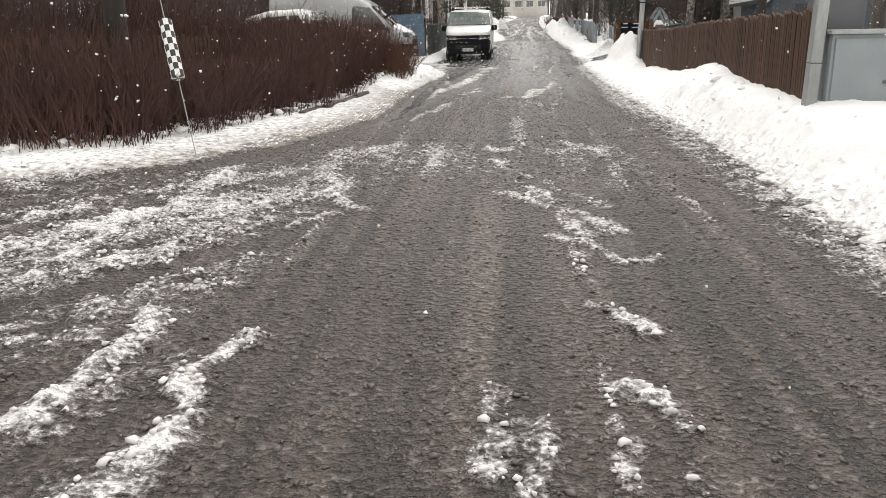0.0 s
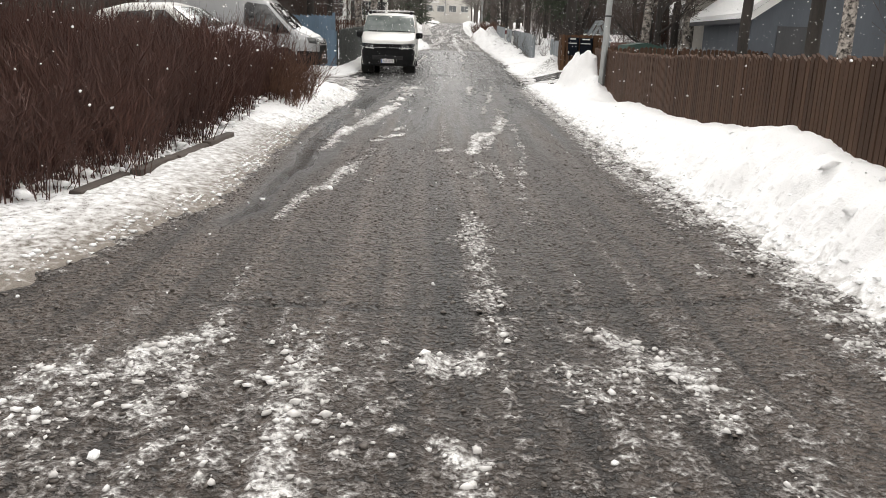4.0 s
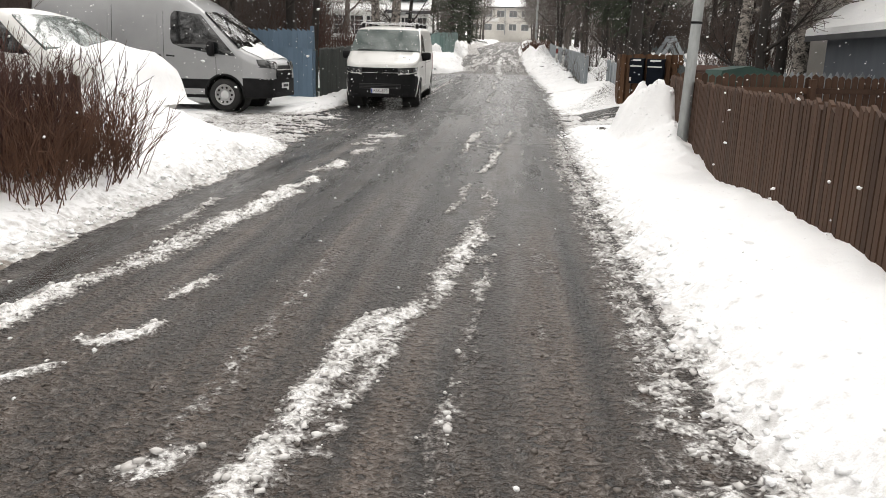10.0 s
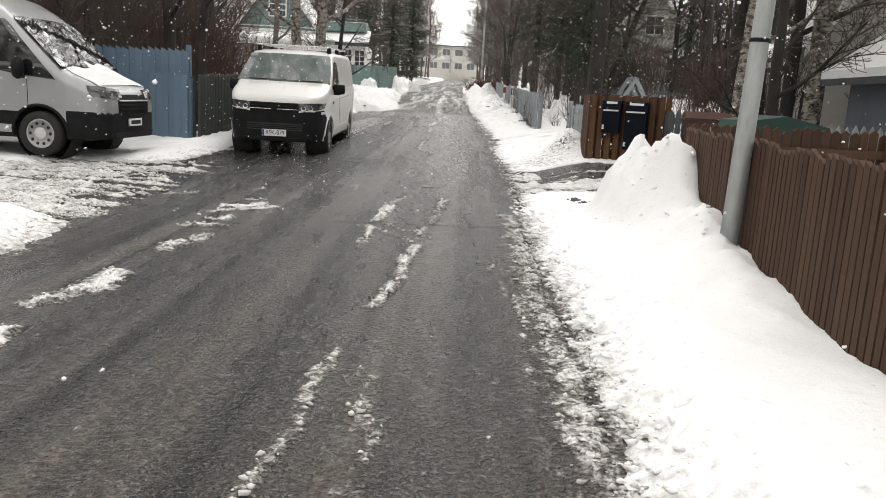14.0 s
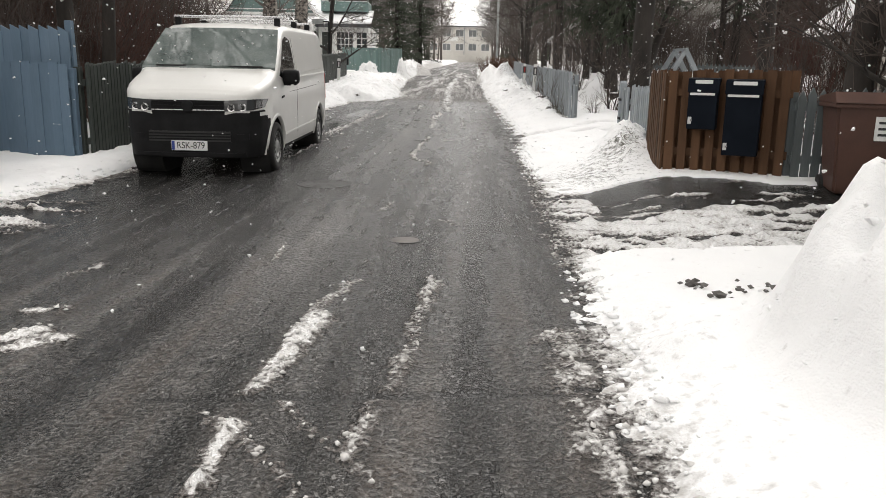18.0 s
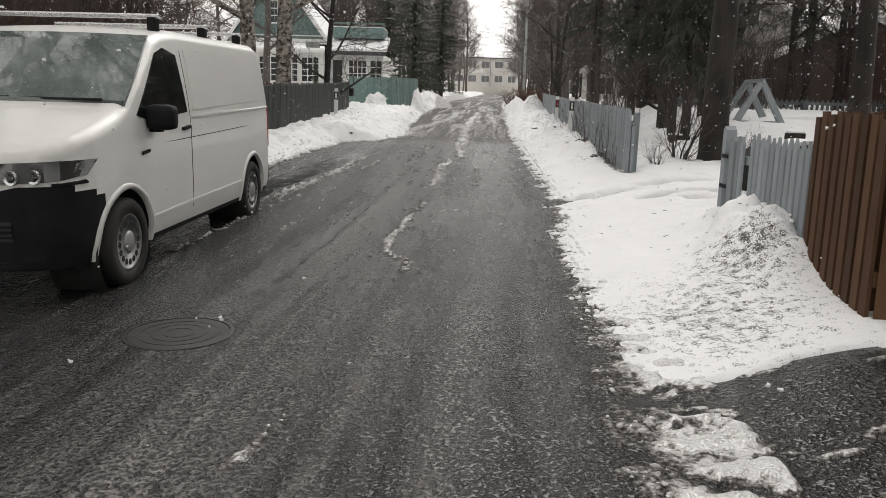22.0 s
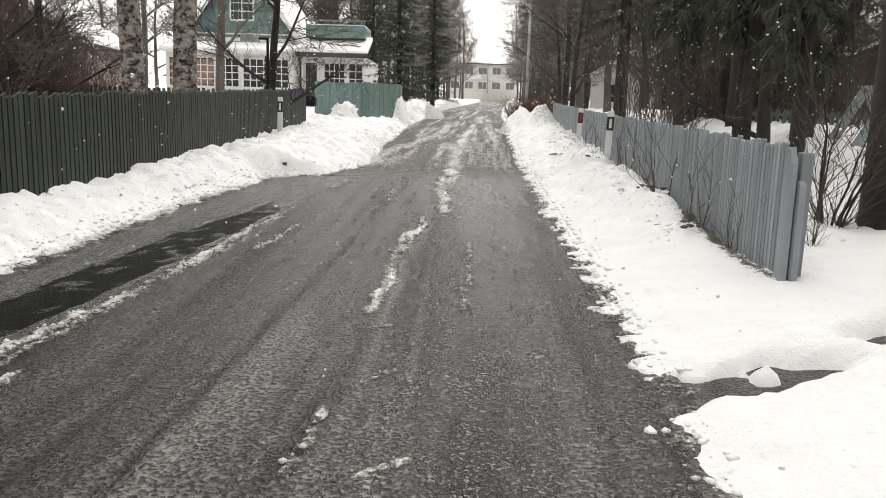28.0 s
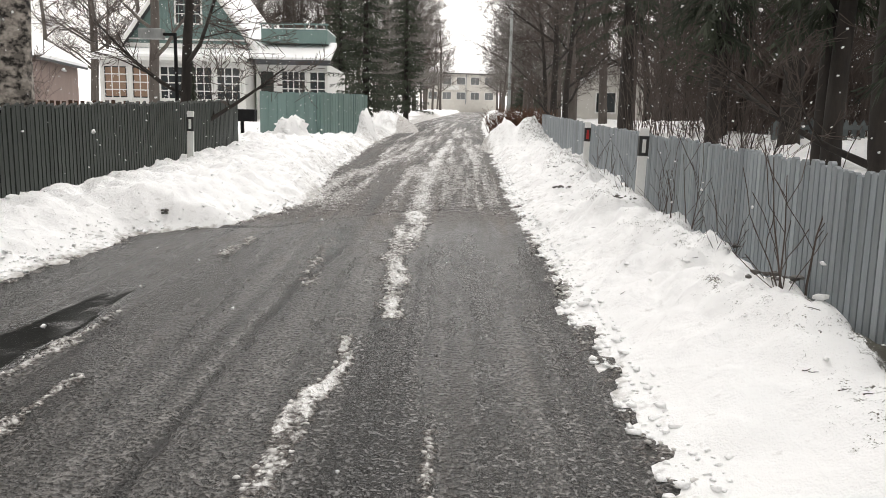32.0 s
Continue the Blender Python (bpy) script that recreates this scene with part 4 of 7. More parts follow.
def tube(vs, fs, p, q, r0, r1, n=5):
    """One tapered length of branch, appended to lists of corners and faces."""
    d = (q - p)
    if d.length < 1e-5:
        return
    d.normalize()
    s = d.orthogonal().normalized()
    t = d.cross(s)
    b = len(vs)
    for c, r in ((p, r0), (q, r1)):
        for k in range(n):
            a = 2 * math.pi * k / n
            vs.append(c + s * (r * math.cos(a)) + t * (r * math.sin(a)))
    for k in range(n):
        fs.append((b + k, b + (k + 1) % n, b + n + (k + 1) % n, b + n + k))


def limb(vs, fs, pts, radii, n, rnd, rough=0.0):
    """A bent, tapered stem through pts with its rings joined; rough: unevenness of the bark."""
    rings = []
    ridge = [1 + rough * rnd.uniform(-1, 1) for _ in range(n)]
    for i, (c, r) in enumerate(zip(pts, radii)):
        d = (pts[min(i + 1, len(pts) - 1)] - pts[max(i - 1, 0)]).normalized()
        s = Vector((1, 0, 0)) - d * d.x
        s.normalize()
        t = d.cross(s)
        rings.append(len(vs))
        for k in range(n):
            a = 2 * math.pi * k / n
            rr = r * (ridge[k] + rough * rnd.uniform(-0.7, 0.7))
            vs.append(c + s * (rr * math.cos(a)) + t * (rr * math.sin(a)))
    for a, b in zip(rings, rings[1:]):
        for k in range(n):
            fs.append((a + k, a + (k + 1) % n, b + (k + 1) % n, b + k))


# ---- fences, board by board ----
def board_mesh(name, w, h, t, material, top="point"):
    tops = {"point": [(w / 2, h - w * 0.35), (0, h), (-w / 2, h - w * 0.35)], "flat": [(w / 2, h), (-w / 2, h)], "round": [(w / 2, h - w * 0.3), (w * 0.25, h - 0.005), (-w * 0.25, h - 0.005), (-w / 2, h - w * 0.3)],
            "slant": [(w / 2, h), (-w / 2, h - w * 0.5)], "spear": [(w / 2, h - w * 0.9), (0, h), (-w / 2, h - w * 0.9)]}[top]
    bm = prism([(-w / 2, 0), (w / 2, 0)] + tops, "y", -t / 2, t / 2)
    return mesh_of(name, bm, material)


def fence(name, label, points, base, height, pitch, width, thick, material, top="point", wob=0.012, post_every=2.4, post_w=0.09, side=1, tall_post=0.0, lap=0.0, back=False):
    """points: (x, y) corners of the line; base(x, y): foot of the boards. side: +1 boards on the left of the walking direction."""
    rnd = random.Random(name + label)
    t0 = thing(name, pose(points[0][0], points[0][1], base(*points[0])), label, "fence")
    inv = t0.matrix_basis.inverted()
    shapes = [board_mesh("board", width, height + dh, thick, material, top) for dh in (-0.02, 0.0, 0.012)]
    post = mesh_of("post", box(-post_w / 2, post_w / 2, -post_w / 2, post_w / 2, -0.3, height - 0.06 + tall_post, 0.008), material)
    for a, b in zip(points, points[1:]):
        a, b = Vector((*a, 0)), Vector((*b, 0))
        run = (b - a).length
        d = (b - a) / run
        yaw = math.degrees(math.atan2(d.y, d.x))
        nrm = Vector((-d.y, d.x, 0)) * side
        n = int(run / pitch)
        for k in range(n):
            p = a + d * ((k + 0.5) * run / n) + nrm * (lap * (k % 2))
            ob = new("board", rnd.choice(shapes))
            ob.parent = t0
            ob.matrix_basis = inv @ pose(p.x, p.y, base(p.x, p.y) + rnd.uniform(-wob, wob), rnd.gauss(0, 0.08), max(-0.25, min(0.25, rnd.gauss(0, 0.2))), yaw + rnd.gauss(0, 0.8))
            if back:
                p = a + d * ((k + 1.0) * run / n) - nrm * 0.115
                ob = new("board", rnd.choice(shapes))
                ob.parent = t0
                ob.matrix_basis = inv @ pose(p.x, p.y, base(p.x, p.y) + rnd.uniform(-wob, wob), 0, rnd.gauss(0, 0.6), yaw)
        m = max(1, round(run / post_every))
        for k in range(m + 1):
            p = a + d * (k * run / m) - nrm * (thick / 2 + 0.045 + post_w / 2 + (0.12 if back else 0))
            ob = new("post", post)
            ob.parent = t0
            ob.matrix_basis = inv @ pose(p.x, p.y, base(p.x, p.y), 0, rnd.gauss(0, 0.6), yaw)
        for hz in (0.22, 0.80):
            for k in range(m):
                p, q = a + d * (k * run / m), a + d * ((k + 1) * run / m)
                zp, zq = base(p.x, p.y) + hz * height, base(q.x, q.y) + hz * height
                mid = (p + q) / 2 - nrm * (thick / 2 + 0.0225)
                ln = (q - p).length
                rl = mesh_of("rail", box(-ln / 2, ln / 2, -0.021, 0.021, -0.045, 0.045), material)
                ob = new("rail", rl)
                ob.parent = t0
                ob.matrix_basis = inv @ pose(mid.x, mid.y, (zp + zq) / 2, 0, -math.degrees(math.atan2(zq - zp, ln)), yaw)
    return t0


def on_ground(x, y):
    return gz(y)


def on_yard(x, y):
    return gz(y) + float(yard_rise(x, y))


# ---- trees ----
def grow(vs, fs, tv, tf, p, d, length, r, depth, rnd, droop, spread, twig_r):
    """A limb in bent lengths, with side limbs; the thinnest go to the twig lists."""
    n = 4 if depth > 1 else 3
    thin = depth <= 1
    a, f = (tv, tf) if thin else (vs, fs)
    for k in range(n):
        q = p + d * (length / n)
        r2 = max(r * (1 - 0.72 * (k + 1) / n), twig_r)
        r1 = max(r * (1 - 0.72 * k / n), twig_r)
        tube(a, f, p, q, r1, r2, 3 if thin else (7 if depth > 2 else 5))
        if depth > 0 and (k > 0 or depth < 3):
            for _ in range(2 if depth > 1 else rnd.choice((1, 2))):
                s = Vector((rnd.gauss(0, 1), rnd.gauss(0, 1), rnd.gauss(0, 0.5)))
                nd = (d * (1 - spread) + s.normalized() * spread).normalized()
                grow(vs, fs, tv, tf, p.lerp(q, rnd.random()), nd, length * rnd.uniform(0.38, 0.62), r2 * rnd.uniform(0.45, 0.65), depth - 1, rnd, droop, spread, twig_r)
        p = q
        d = (d + Vector((rnd.gauss(0, 0.13), rnd.gauss(0, 0.13), rnd.gauss(0.02, 0.08) - droop))).normalized()


def bare_tree(name, label, seed, height, r, m, bark=None, first=0.25, limbs=14, droop=0.0, lean=0.0, depth=2, twig_r=0.006, reach=0.42, twig=None):
    rnd = random.Random(seed)
    vs, fs, tv, tf = [], [], [], []
    p, d = Vector((0, 0, -0.3)), Vector((lean, 0, 1)).normalized()
    n = 28
    spine, line, radii = [], [p], [r * 1.45]
    for k in range(n):
        q = p + d * ((height + 0.3) / n)
        r2 = r * (1 - 0.85 * (k + 1) / n)
        line.append(q)
        radii.append(r2 * (1.12 if k == 0 else 1.0))
        spine.append((p, q, r2))
        p = q
        d = (d + Vector((rnd.gauss(0, 0.022), rnd.gauss(0, 0.022), 0.012))).normalized()
    limb(vs, fs, line, radii, 14, rnd, 0.07)
    for k in range(limbs):
        u = first + (1 - first) * (k + rnd.random()) / limbs
        i = min(n - 1, int(u * n))
        a, b, rr = spine[i]
        ang = k * 2.4 + rnd.gauss(0, 0.4)
        up = 0.35 + 0.8 * u
        dd = Vector((math.cos(ang), math.sin(ang), up)).normalized()
        grow(vs, fs, tv, tf, a.lerp(b, rnd.random()), dd, height * reach * (1.15 - u * 0.75) * rnd.uniform(0.7, 1.1), max(rr * 0.5, 0.018), depth, rnd, droop, 0.5, twig_r)
    t0 = thing(name, m, label, "tree")
    part("trunk", as_mesh("trunk", vs, fs, bark or M_BARK, True), None, t0)
    part("crown", as_mesh("crown", tv, tf, twig or M_TWIG), None, t0)
    return t0


def spruce(name, label, seed, height, r, m, low=0.08, width=0.24, droop=0.35, density=1.0):
    """A trunk with whorls of boughs; each bough carries short hanging sprays of needles."""
    rnd = random.Random(seed)
    vs, fs = [], []
    for k in range(10):
        tube(vs, fs, Vector((0, 0, -0.3 + (height + 0.3) * k / 10)), Vector((0, 0, -0.3 + (height + 0.3) * (k + 1) / 10)), r * (1 - 0.095 * k), r * (1 - 0.095 * (k + 1)), 9)
    nv, nf = [], []
    z = height * low
    while z < height * 0.985:
        u = (z / height - low) / (1 - low)
        reach = height * width * (1 - u) ** 0.85 * rnd.uniform(0.8, 1.1) + 0.12
        for k in range(max(3, int(7 * density))):
            ang = rnd.random() * 6.283
            out = Vector((math.cos(ang), math.sin(ang), 0))
            side = Vector((-out.y, out.x, 0))
            ln = reach * rnd.uniform(0.55, 1.05)
            p = Vector((0, 0, z + rnd.uniform(-0.1, 0.1)))
            steps_n = max(3, int(ln / 0.20))
            sl = rnd.uniform(0.0, 0.25)
            for s in range(steps_n):
                f0, f1 = s / steps_n, (s + 1) / steps_n
                q = p + out * (ln / steps_n) + Vector((0, 0, (ln / steps_n) * (sl - droop * (0.4 + 1.2 * f1) + 0.35 * f1 * f1)))
                w = 0.04 + 0.15 * (1 - abs(f1 - 0.45)) * min(1, ln)
                for sg in (-1, 1):
                    for _ in range(5):
                        b = len(nv)
                        tip = q + side * (sg * w * rnd.uniform(0.2, 1.4)) + out * rnd.uniform(-0.10, 0.16) + Vector((0, 0, -rnd.uniform(0.02, 0.24)))
                        mid = p.lerp(q, rnd.random())
                        wd = (out * rnd.uniform(0.4, 1) + side * rnd.uniform(-0.7, 0.7)) * 0.013
                        nv.extend((mid - wd, mid + wd, mid.lerp(tip, 0.6) + wd * 1.3 + Vector((0, 0, -0.022)), tip, mid.lerp(tip, 0.55) - wd * 1.2 + Vector((0, 0, 0.012))))
                        nf.append((b, b + 1, b + 2, b + 3, b + 4))
                p = q
        z += height * 0.017 * rnd.uniform(0.7, 1.3) / max(density, 0.3) ** 0.5
    t0 = thing(name, m, label, "tree")
    part("trunk", as_mesh("trunk", vs, fs, M_BARK, True), None, t0)
    part("crown", as_mesh("crown", nv, nf, M_NEEDLE), None, t0)
    return t0


def shrub(name, label, seed, m, w, depth, h, stems, material, category="shrub", spread=0.25, r=0.006):
    rnd = random.Random(seed)
    vs, fs = [], []
    for _ in range(stems):
        p = Vector((rnd.uniform(-w / 2, w / 2), rnd.uniform(-depth / 2, depth / 2), -0.08))
        hh = h * rnd.uniform(0.55, 1.0)
        d = Vector((rnd.gauss(0, spread), rnd.gauss(0, spread), 1)).normalized()
        rr = r * rnd.uniform(0.7, 1.3)
        for k in range(4):
            q = p + d * (hh / 4)
            tube(vs, fs, p, q, rr * (1 - 0.18 * k), rr * (1 - 0.18 * (k + 1)), 3)
            if k > 0:
                for _ in range(2):
                    e = (d + Vector((rnd.gauss(0, 0.45), rnd.gauss(0, 0.45), rnd.gauss(0.1, 0.3)))).normalized()
                    s = q + e * (hh * rnd.uniform(0.10, 0.28))
                    tube(vs, fs, q, s, rr * 0.6, rr * 0.35, 3)
            p = q
            d = (d + Vector((rnd.gauss(0, 0.14), rnd.gauss(0, 0.14), rnd.gauss(0, 0.05)))).normalized()
    t0 = tagged(new(name, as_mesh(name, vs, fs, material)), label, category, kind="stuff")
    t0.matrix_basis = m
    return t0


def stem_clump(name, label, seed, m, stems, h, r, fan, material=None, depth=2):
    """Bare stems fanning up from one root, each with a few side twigs."""
    rnd = random.Random(seed)
    vs, fs, tv, tf = [], [], [], []
    for k in range(stems):
        a = rnd.uniform(0, 6.283)
        p = Vector((math.cos(a), math.sin(a), 0)) * rnd.uniform(0.02, 0.16) + Vector((0, 0, -0.1))
        d = Vector((math.cos(a) * fan * rnd.uniform(0.2, 1), math.sin(a) * fan * rnd.uniform(0.2, 1), 1)).normalized()
        grow(vs, fs, tv, tf, p, d, h * rnd.uniform(0.6, 1.1), r * rnd.uniform(0.6, 1.1), depth, rnd, 0.0, 0.4, 0.0032)
    t0 = thing(name, m, label, "shrub")
    if vs:
        part("trunk", as_mesh("trunk", vs, fs, material or M_BARK, True), None, t0)
    part("crown", as_mesh("crown", tv, tf, material or M_TWIG), None, t0)
    return t0


# ---- vans ----
def interp(pairs, v):
    return float(np.interp(v, [p[0] for p in pairs], [p[1] for p in pairs]))


class VanShape:
    """Body surface of a van: y from the nose back, x half width, z up from the road."""

    def __init__(self, length, top, half, belt, tumble, floor, wheels, wheel_r, corner=0.16):
        self.length, self.top, self.half, self.belt, self.tumble, self.floor = length, top, half, belt, tumble, floor
        self.wheels, self.wheel_r, self.corner = wheels, wheel_r, corner

    def T(self, y):
        return interp(self.top, y)

    def x(self, y, z):
        w = interp(self.half, y)
        w -= self.tumble * max(0.0, z - self.belt) ** 1.4
        w -= 0.05 * max(0.0, (self.belt * 0.55 - z) / self.belt) ** 2 * 4
        w -= 0.02 * max(0.0, self.floor + 0.14 - z) / 0.14
        t = self.T(y)
        c = min(self.corner, (t - self.floor) * 0.3)
        if z > t - c:
            u = min(1.0, (z - (t - c)) / c)
            w -= c * 1.15 * (1 - math.sqrt(max(0.0, 1 - u * u)))
        return max(w, 0.02)

    def panel(self, corners, off=0.006, rows=10, sign=1, inset=0.02):
        """A slightly proud panel on the flank over a convex outline of (y, z) corners, with its edge turned in."""
        bm = bmesh.new()
        zs = [c[1] for c in corners]
        z0, z1 = min(zs), max(zs)
        grid = []
        for i in range(rows + 1):
            z = z0 + (z1 - z0) * (i / rows * 0.998 + 0.001)
            cut = []
            for (ya, za), (yb, zb) in zip(corners, corners[1:] + corners[:1]):
                if (za - z) * (zb - z) <= 0 and abs(za - zb) > 1e-9:
                    cut.append(ya + (yb - ya) * (z - za) / (zb - za))
            a, b = min(cut), max(cut)
            grid.append([(a + (b - a) * k / 8, z) for k in range(9)])
        vv = [[bm.verts.new((sign * (self.x(y, z) + off), y, z)) for y, z in row] for row in grid]
        for r0, r1 in zip(vv, vv[1:]):
            for k in range(8):
                bm.faces.new((r0[k], r0[k + 1], r1[k + 1], r1[k]))
        edge = [e for e in bm.edges if len(e.link_faces) == 1]
        r = bmesh.ops.extrude_edge_only(bm, edges=edge)
        for v in r["geom"]:
            if isinstance(v, bmesh.types.BMVert):
                v.co.x -= sign * (off + inset)
        return bm

    def body(self, dark_test):
        """Outer skin in two meshes: painted, and unpainted plastic where dark_test(y, z) holds."""
        ys = sorted({round(v, 3) for v in list(np.arange(0, self.length, 0.055)) + [self.length] + [p[0] for p in self.top] + [p[0] for p in self.half] + [0.02, 0.05, 0.09]})
        nz, ntop = 24, 9
        bms = (bmesh.new(), bmesh.new())
        rings = []
        for y in ys:
            t = self.T(y)
            c = min(self.corner, (t - self.floor) * 0.3)
            ring = []
            low = min(0.92, t - c - 0.02)
            for k in range(nz):
                if k <= 15:
                    z = self.floor + (low - self.floor) * k / 15
                else:
                    z = low + (t - c - low) * (k - 15) / (nz - 1 - 15)
                ring.append((self.x(y, z), z))
            for k in range(1, 8):
                z = t - c + c * math.sin(k / 8 * math.pi / 2)
                ring.append((self.x(y, z), z))
            xe = self.x(y, t - 1e-4)
            for k in range(ntop):
                ring.append((xe * (1 - (k + 1) / ntop), t + 0.03 * (1 - (1 - (k + 1) / ntop) ** 2) * (1 if t > 1.5 else 0.6)))
            rings.append(ring)
        arch = self.wheel_r + 0.075
        cache = [{}, {}]

        def vert(i, j, sg, w):
            key = (i, j, sg if rings[i][j][0] > 1e-4 else 1)
            if key not in cache[w]:
                y, (x, z) = ys[i], rings[i][j]
                for wy in self.wheels:
                    dd = math.hypot(y - wy, z - self.wheel_r)
                    if dd < arch and j < nz:
                        ux, uz = (y - wy) / max(dd, 1e-6), (z - self.wheel_r) / max(dd, 1e-6)
                        y, z = wy + ux * arch, max(self.wheel_r + uz * arch, self.floor)
                        x = self.x(y, z)
                        break
                cache[w][key] = bms[w].verts.new((sg * x, y, z))
            return cache[w][key]
        for i in range(len(ys) - 1):
            for j in range(len(rings[0]) - 1):
                yc = (ys[i] + ys[i + 1]) / 2
                zc = sum(rings[a][b][1] for a in (i, i + 1) for b in (j, j + 1)) / 4
                if j < nz and any(all(math.hypot(ys[a] - wy, rings[a][b][1] - self.wheel_r) < arch for a in (i, i + 1) for b in (j, j + 1)) for wy in self.wheels):
                    continue
                w = 1 if dark_test(yc, zc) else 0
                for sg in (1, -1):
                    q = [vert(i, j, sg, w), vert(i + 1, j, sg, w), vert(i + 1, j + 1, sg, w), vert(i, j + 1, sg, w)]
                    if len(set(q)) >= 3:
                        try:
                            bms[w].faces.new(list(dict.fromkeys(q)))
                        except ValueError:
                            pass
        for i in (0, len(ys) - 1):
            for j in range(len(rings[0]) - 1):
                zc = (rings[i][j][1] + rings[i][j + 1][1]) / 2
                w = 1 if dark_test(ys[i], zc) else 0
                q = [vert(i, j, 1, w), vert(i, j + 1, 1, w), vert(i, j + 1, -1, w), vert(i, j, -1, w)]
                q = list(dict.fromkeys(q))
                if len(q) >= 3:
                    try:
                        bms[w].faces.new(q)
                    except ValueError:
                        pass
        return bms

    def arch_lip(self, wy, sign, wide=0.045, off=0.014):
        """A raised lip round a wheel opening."""
        bm = bmesh.new()
        r0 = self.wheel_r + 0.070
        rows = []
        for k in range(25):
            a = math.pi * (k / 24) * 1.10 - math.pi * 0.05
            row = []
            for r, o in ((r0, -0.03), (r0, off), (r0 + wide * 0.7, off), (r0 + wide, -0.004)):
                y, z = wy + r * math.cos(a), max(self.wheel_r + r * math.sin(a), self.floor)
                row.append(bm.verts.new((sign * (self.x(y, z) + o), y, z)))
            rows.append(row)
        for p, q in zip(rows, rows[1:]):
            for k in range(3):
                bm.faces.new((p[k], p[k + 1], q[k + 1], q[k]))
        return bm


def wheel(parent, x, y, r, width, sign, holes, steel, cap_r=0.07):
    """A wheel at the flank, axle along x; sign: the side that shows."""
    w = new("wheel")
    w.parent = parent
    w.location = (x, y, r)
    part("tyre", lathe([(r * 0.66, -width / 2), (r * 0.93, -width / 2), (r, -width * 0.36), (r * 1.0, width * 0.36), (r * 0.93, width / 2), (r * 0.66, width / 2), (r * 0.66, -width / 2)], "x", 36, caps=False), M_RUBBER, w, smooth_shade=True)
    rim = lathe([(r * 0.665, sign * width * 0.44), (r * 0.60, sign * width * 0.45), (r * 0.56, sign * width * 0.30), (r * 0.20, sign * width * 0.40), (r * 0.18, sign * width * 0.30)], "x", 36)
    part("rim", rim, steel, w, smooth_shade=True)
    for k in range(holes):
        a = 2 * math.pi * k / holes
        o = part("rim_hole", lathe([(0.022, sign * (width * 0.30)), (0.026, sign * (width * 0.445)), (0.016, sign * (width * 0.447))], "x", 8), M_RUBBER, w)
        o.location = (0, 0.46 * r * math.cos(a), 0.46 * r * math.sin(a))
    part("hub_cap", lathe([(cap_r, sign * width * 0.30), (cap_r, sign * width * 0.46), (cap_r * 0.75, sign * width * 0.50), (0.002, sign * width * 0.51)], "x", 18), steel, w, smooth_shade=True)
    return w


def front_patch(shape, x0, x1, z0, z1, y_off, nx=10, nz=4, skew=0.0, deep=0.03):
    """A proud piece that follows the rounded nose: x0 to x1, z0 to z1."""
    bm = bmesh.new()
    front, back = [], []
    for i in range(nz + 1):
        f, b = [], []
        z = z0 + (z1 - z0) * i / nz
        for k in range(nx + 1):
            x = x0 + (x1 - x0) * k / nx
            y = nose_y(shape, abs(x), z)
            zz = z + skew * abs(x)
            f.append(bm.verts.new((x, y - y_off, zz)))
            b.append(bm.verts.new((x, y + deep, zz)))
        front.append(f)
        back.append(b)
    for g in (front, back):
        for r0, r1 in zip(g, g[1:]):
            for k in range(nx):
                bm.faces.new((r0[k], r0[k + 1], r1[k + 1], r1[k]))
    rim = [front[0], front[-1]]
    rimb = [back[0], back[-1]]
    for f, b in zip(rim, rimb):
        for k in range(nx):
            bm.faces.new((f[k], f[k + 1], b[k + 1], b[k]))
    for c in (0, nx):
        for i in range(nz):
            bm.faces.new((front[i][c], front[i + 1][c], back[i + 1][c], back[i][c]))
    return bm


def nose_y(shape, x, z):
    """How far back the body's face lies at a place across and up."""
    lo, hi = 0.0, 1.6
    for _ in range(22):
        mid = (lo + hi) / 2
        if shape.T(mid) > z and shape.x(mid, z) > x:
            hi = mid
        else:
            lo = mid
    return hi


def windscreen(shape, y0, y1, inset0, inset1, off=0.008):
    bm = bmesh.new()
    n, mth = 8, 12
    rows = []
    for i in range(n + 1):
        y = y0 + (y1 - y0) * i / n
        t = shape.T(y)
        hw = shape.x(y, t - 0.07) - (inset0 + (inset1 - inset0) * i / n)
        rows.append([bm.verts.new((hw * (2 * k / mth - 1), y - off * 1.2 - 0.045 * (1 - (2 * k / mth - 1) ** 2), t + off + 0.012 * (1 - (2 * k / mth - 1) ** 2))) for k in range(mth + 1)])
    for r0, r1 in zip(rows, rows[1:]):
        for k in range(mth):
            bm.faces.new((r0[k], r0[k + 1], r1[k + 1], r1[k]))
    edge = [e for e in bm.edges if len(e.link_faces) == 1]
    r = bmesh.ops.extrude_edge_only(bm, edges=edge)
    for v in r["geom"]:
        if isinstance(v, bmesh.types.BMVert):
            v.co.z -= 0.04
    return bm


def letters(text, size, parent, m, material, name="lettering"):
    cu = bpy.data.curves.new(name, "FONT")
    cu.body, cu.size, cu.align_x, cu.align_y, cu.extrude = text, size, "CENTER", "CENTER", 0.001
    tmp = bpy.data.objects.new(name, cu)
    scene.collection.objects.link(tmp)
    me = bpy.data.meshes.new_from_object(tmp.evaluated_get(bpy.context.evaluated_depsgraph_get()))
    bpy.data.objects.remove(tmp)
    me.materials.clear()
    me.materials.append(material)
    ob = new(name, me)
    ob.parent = parent
    ob.matrix_basis = m
    return ob


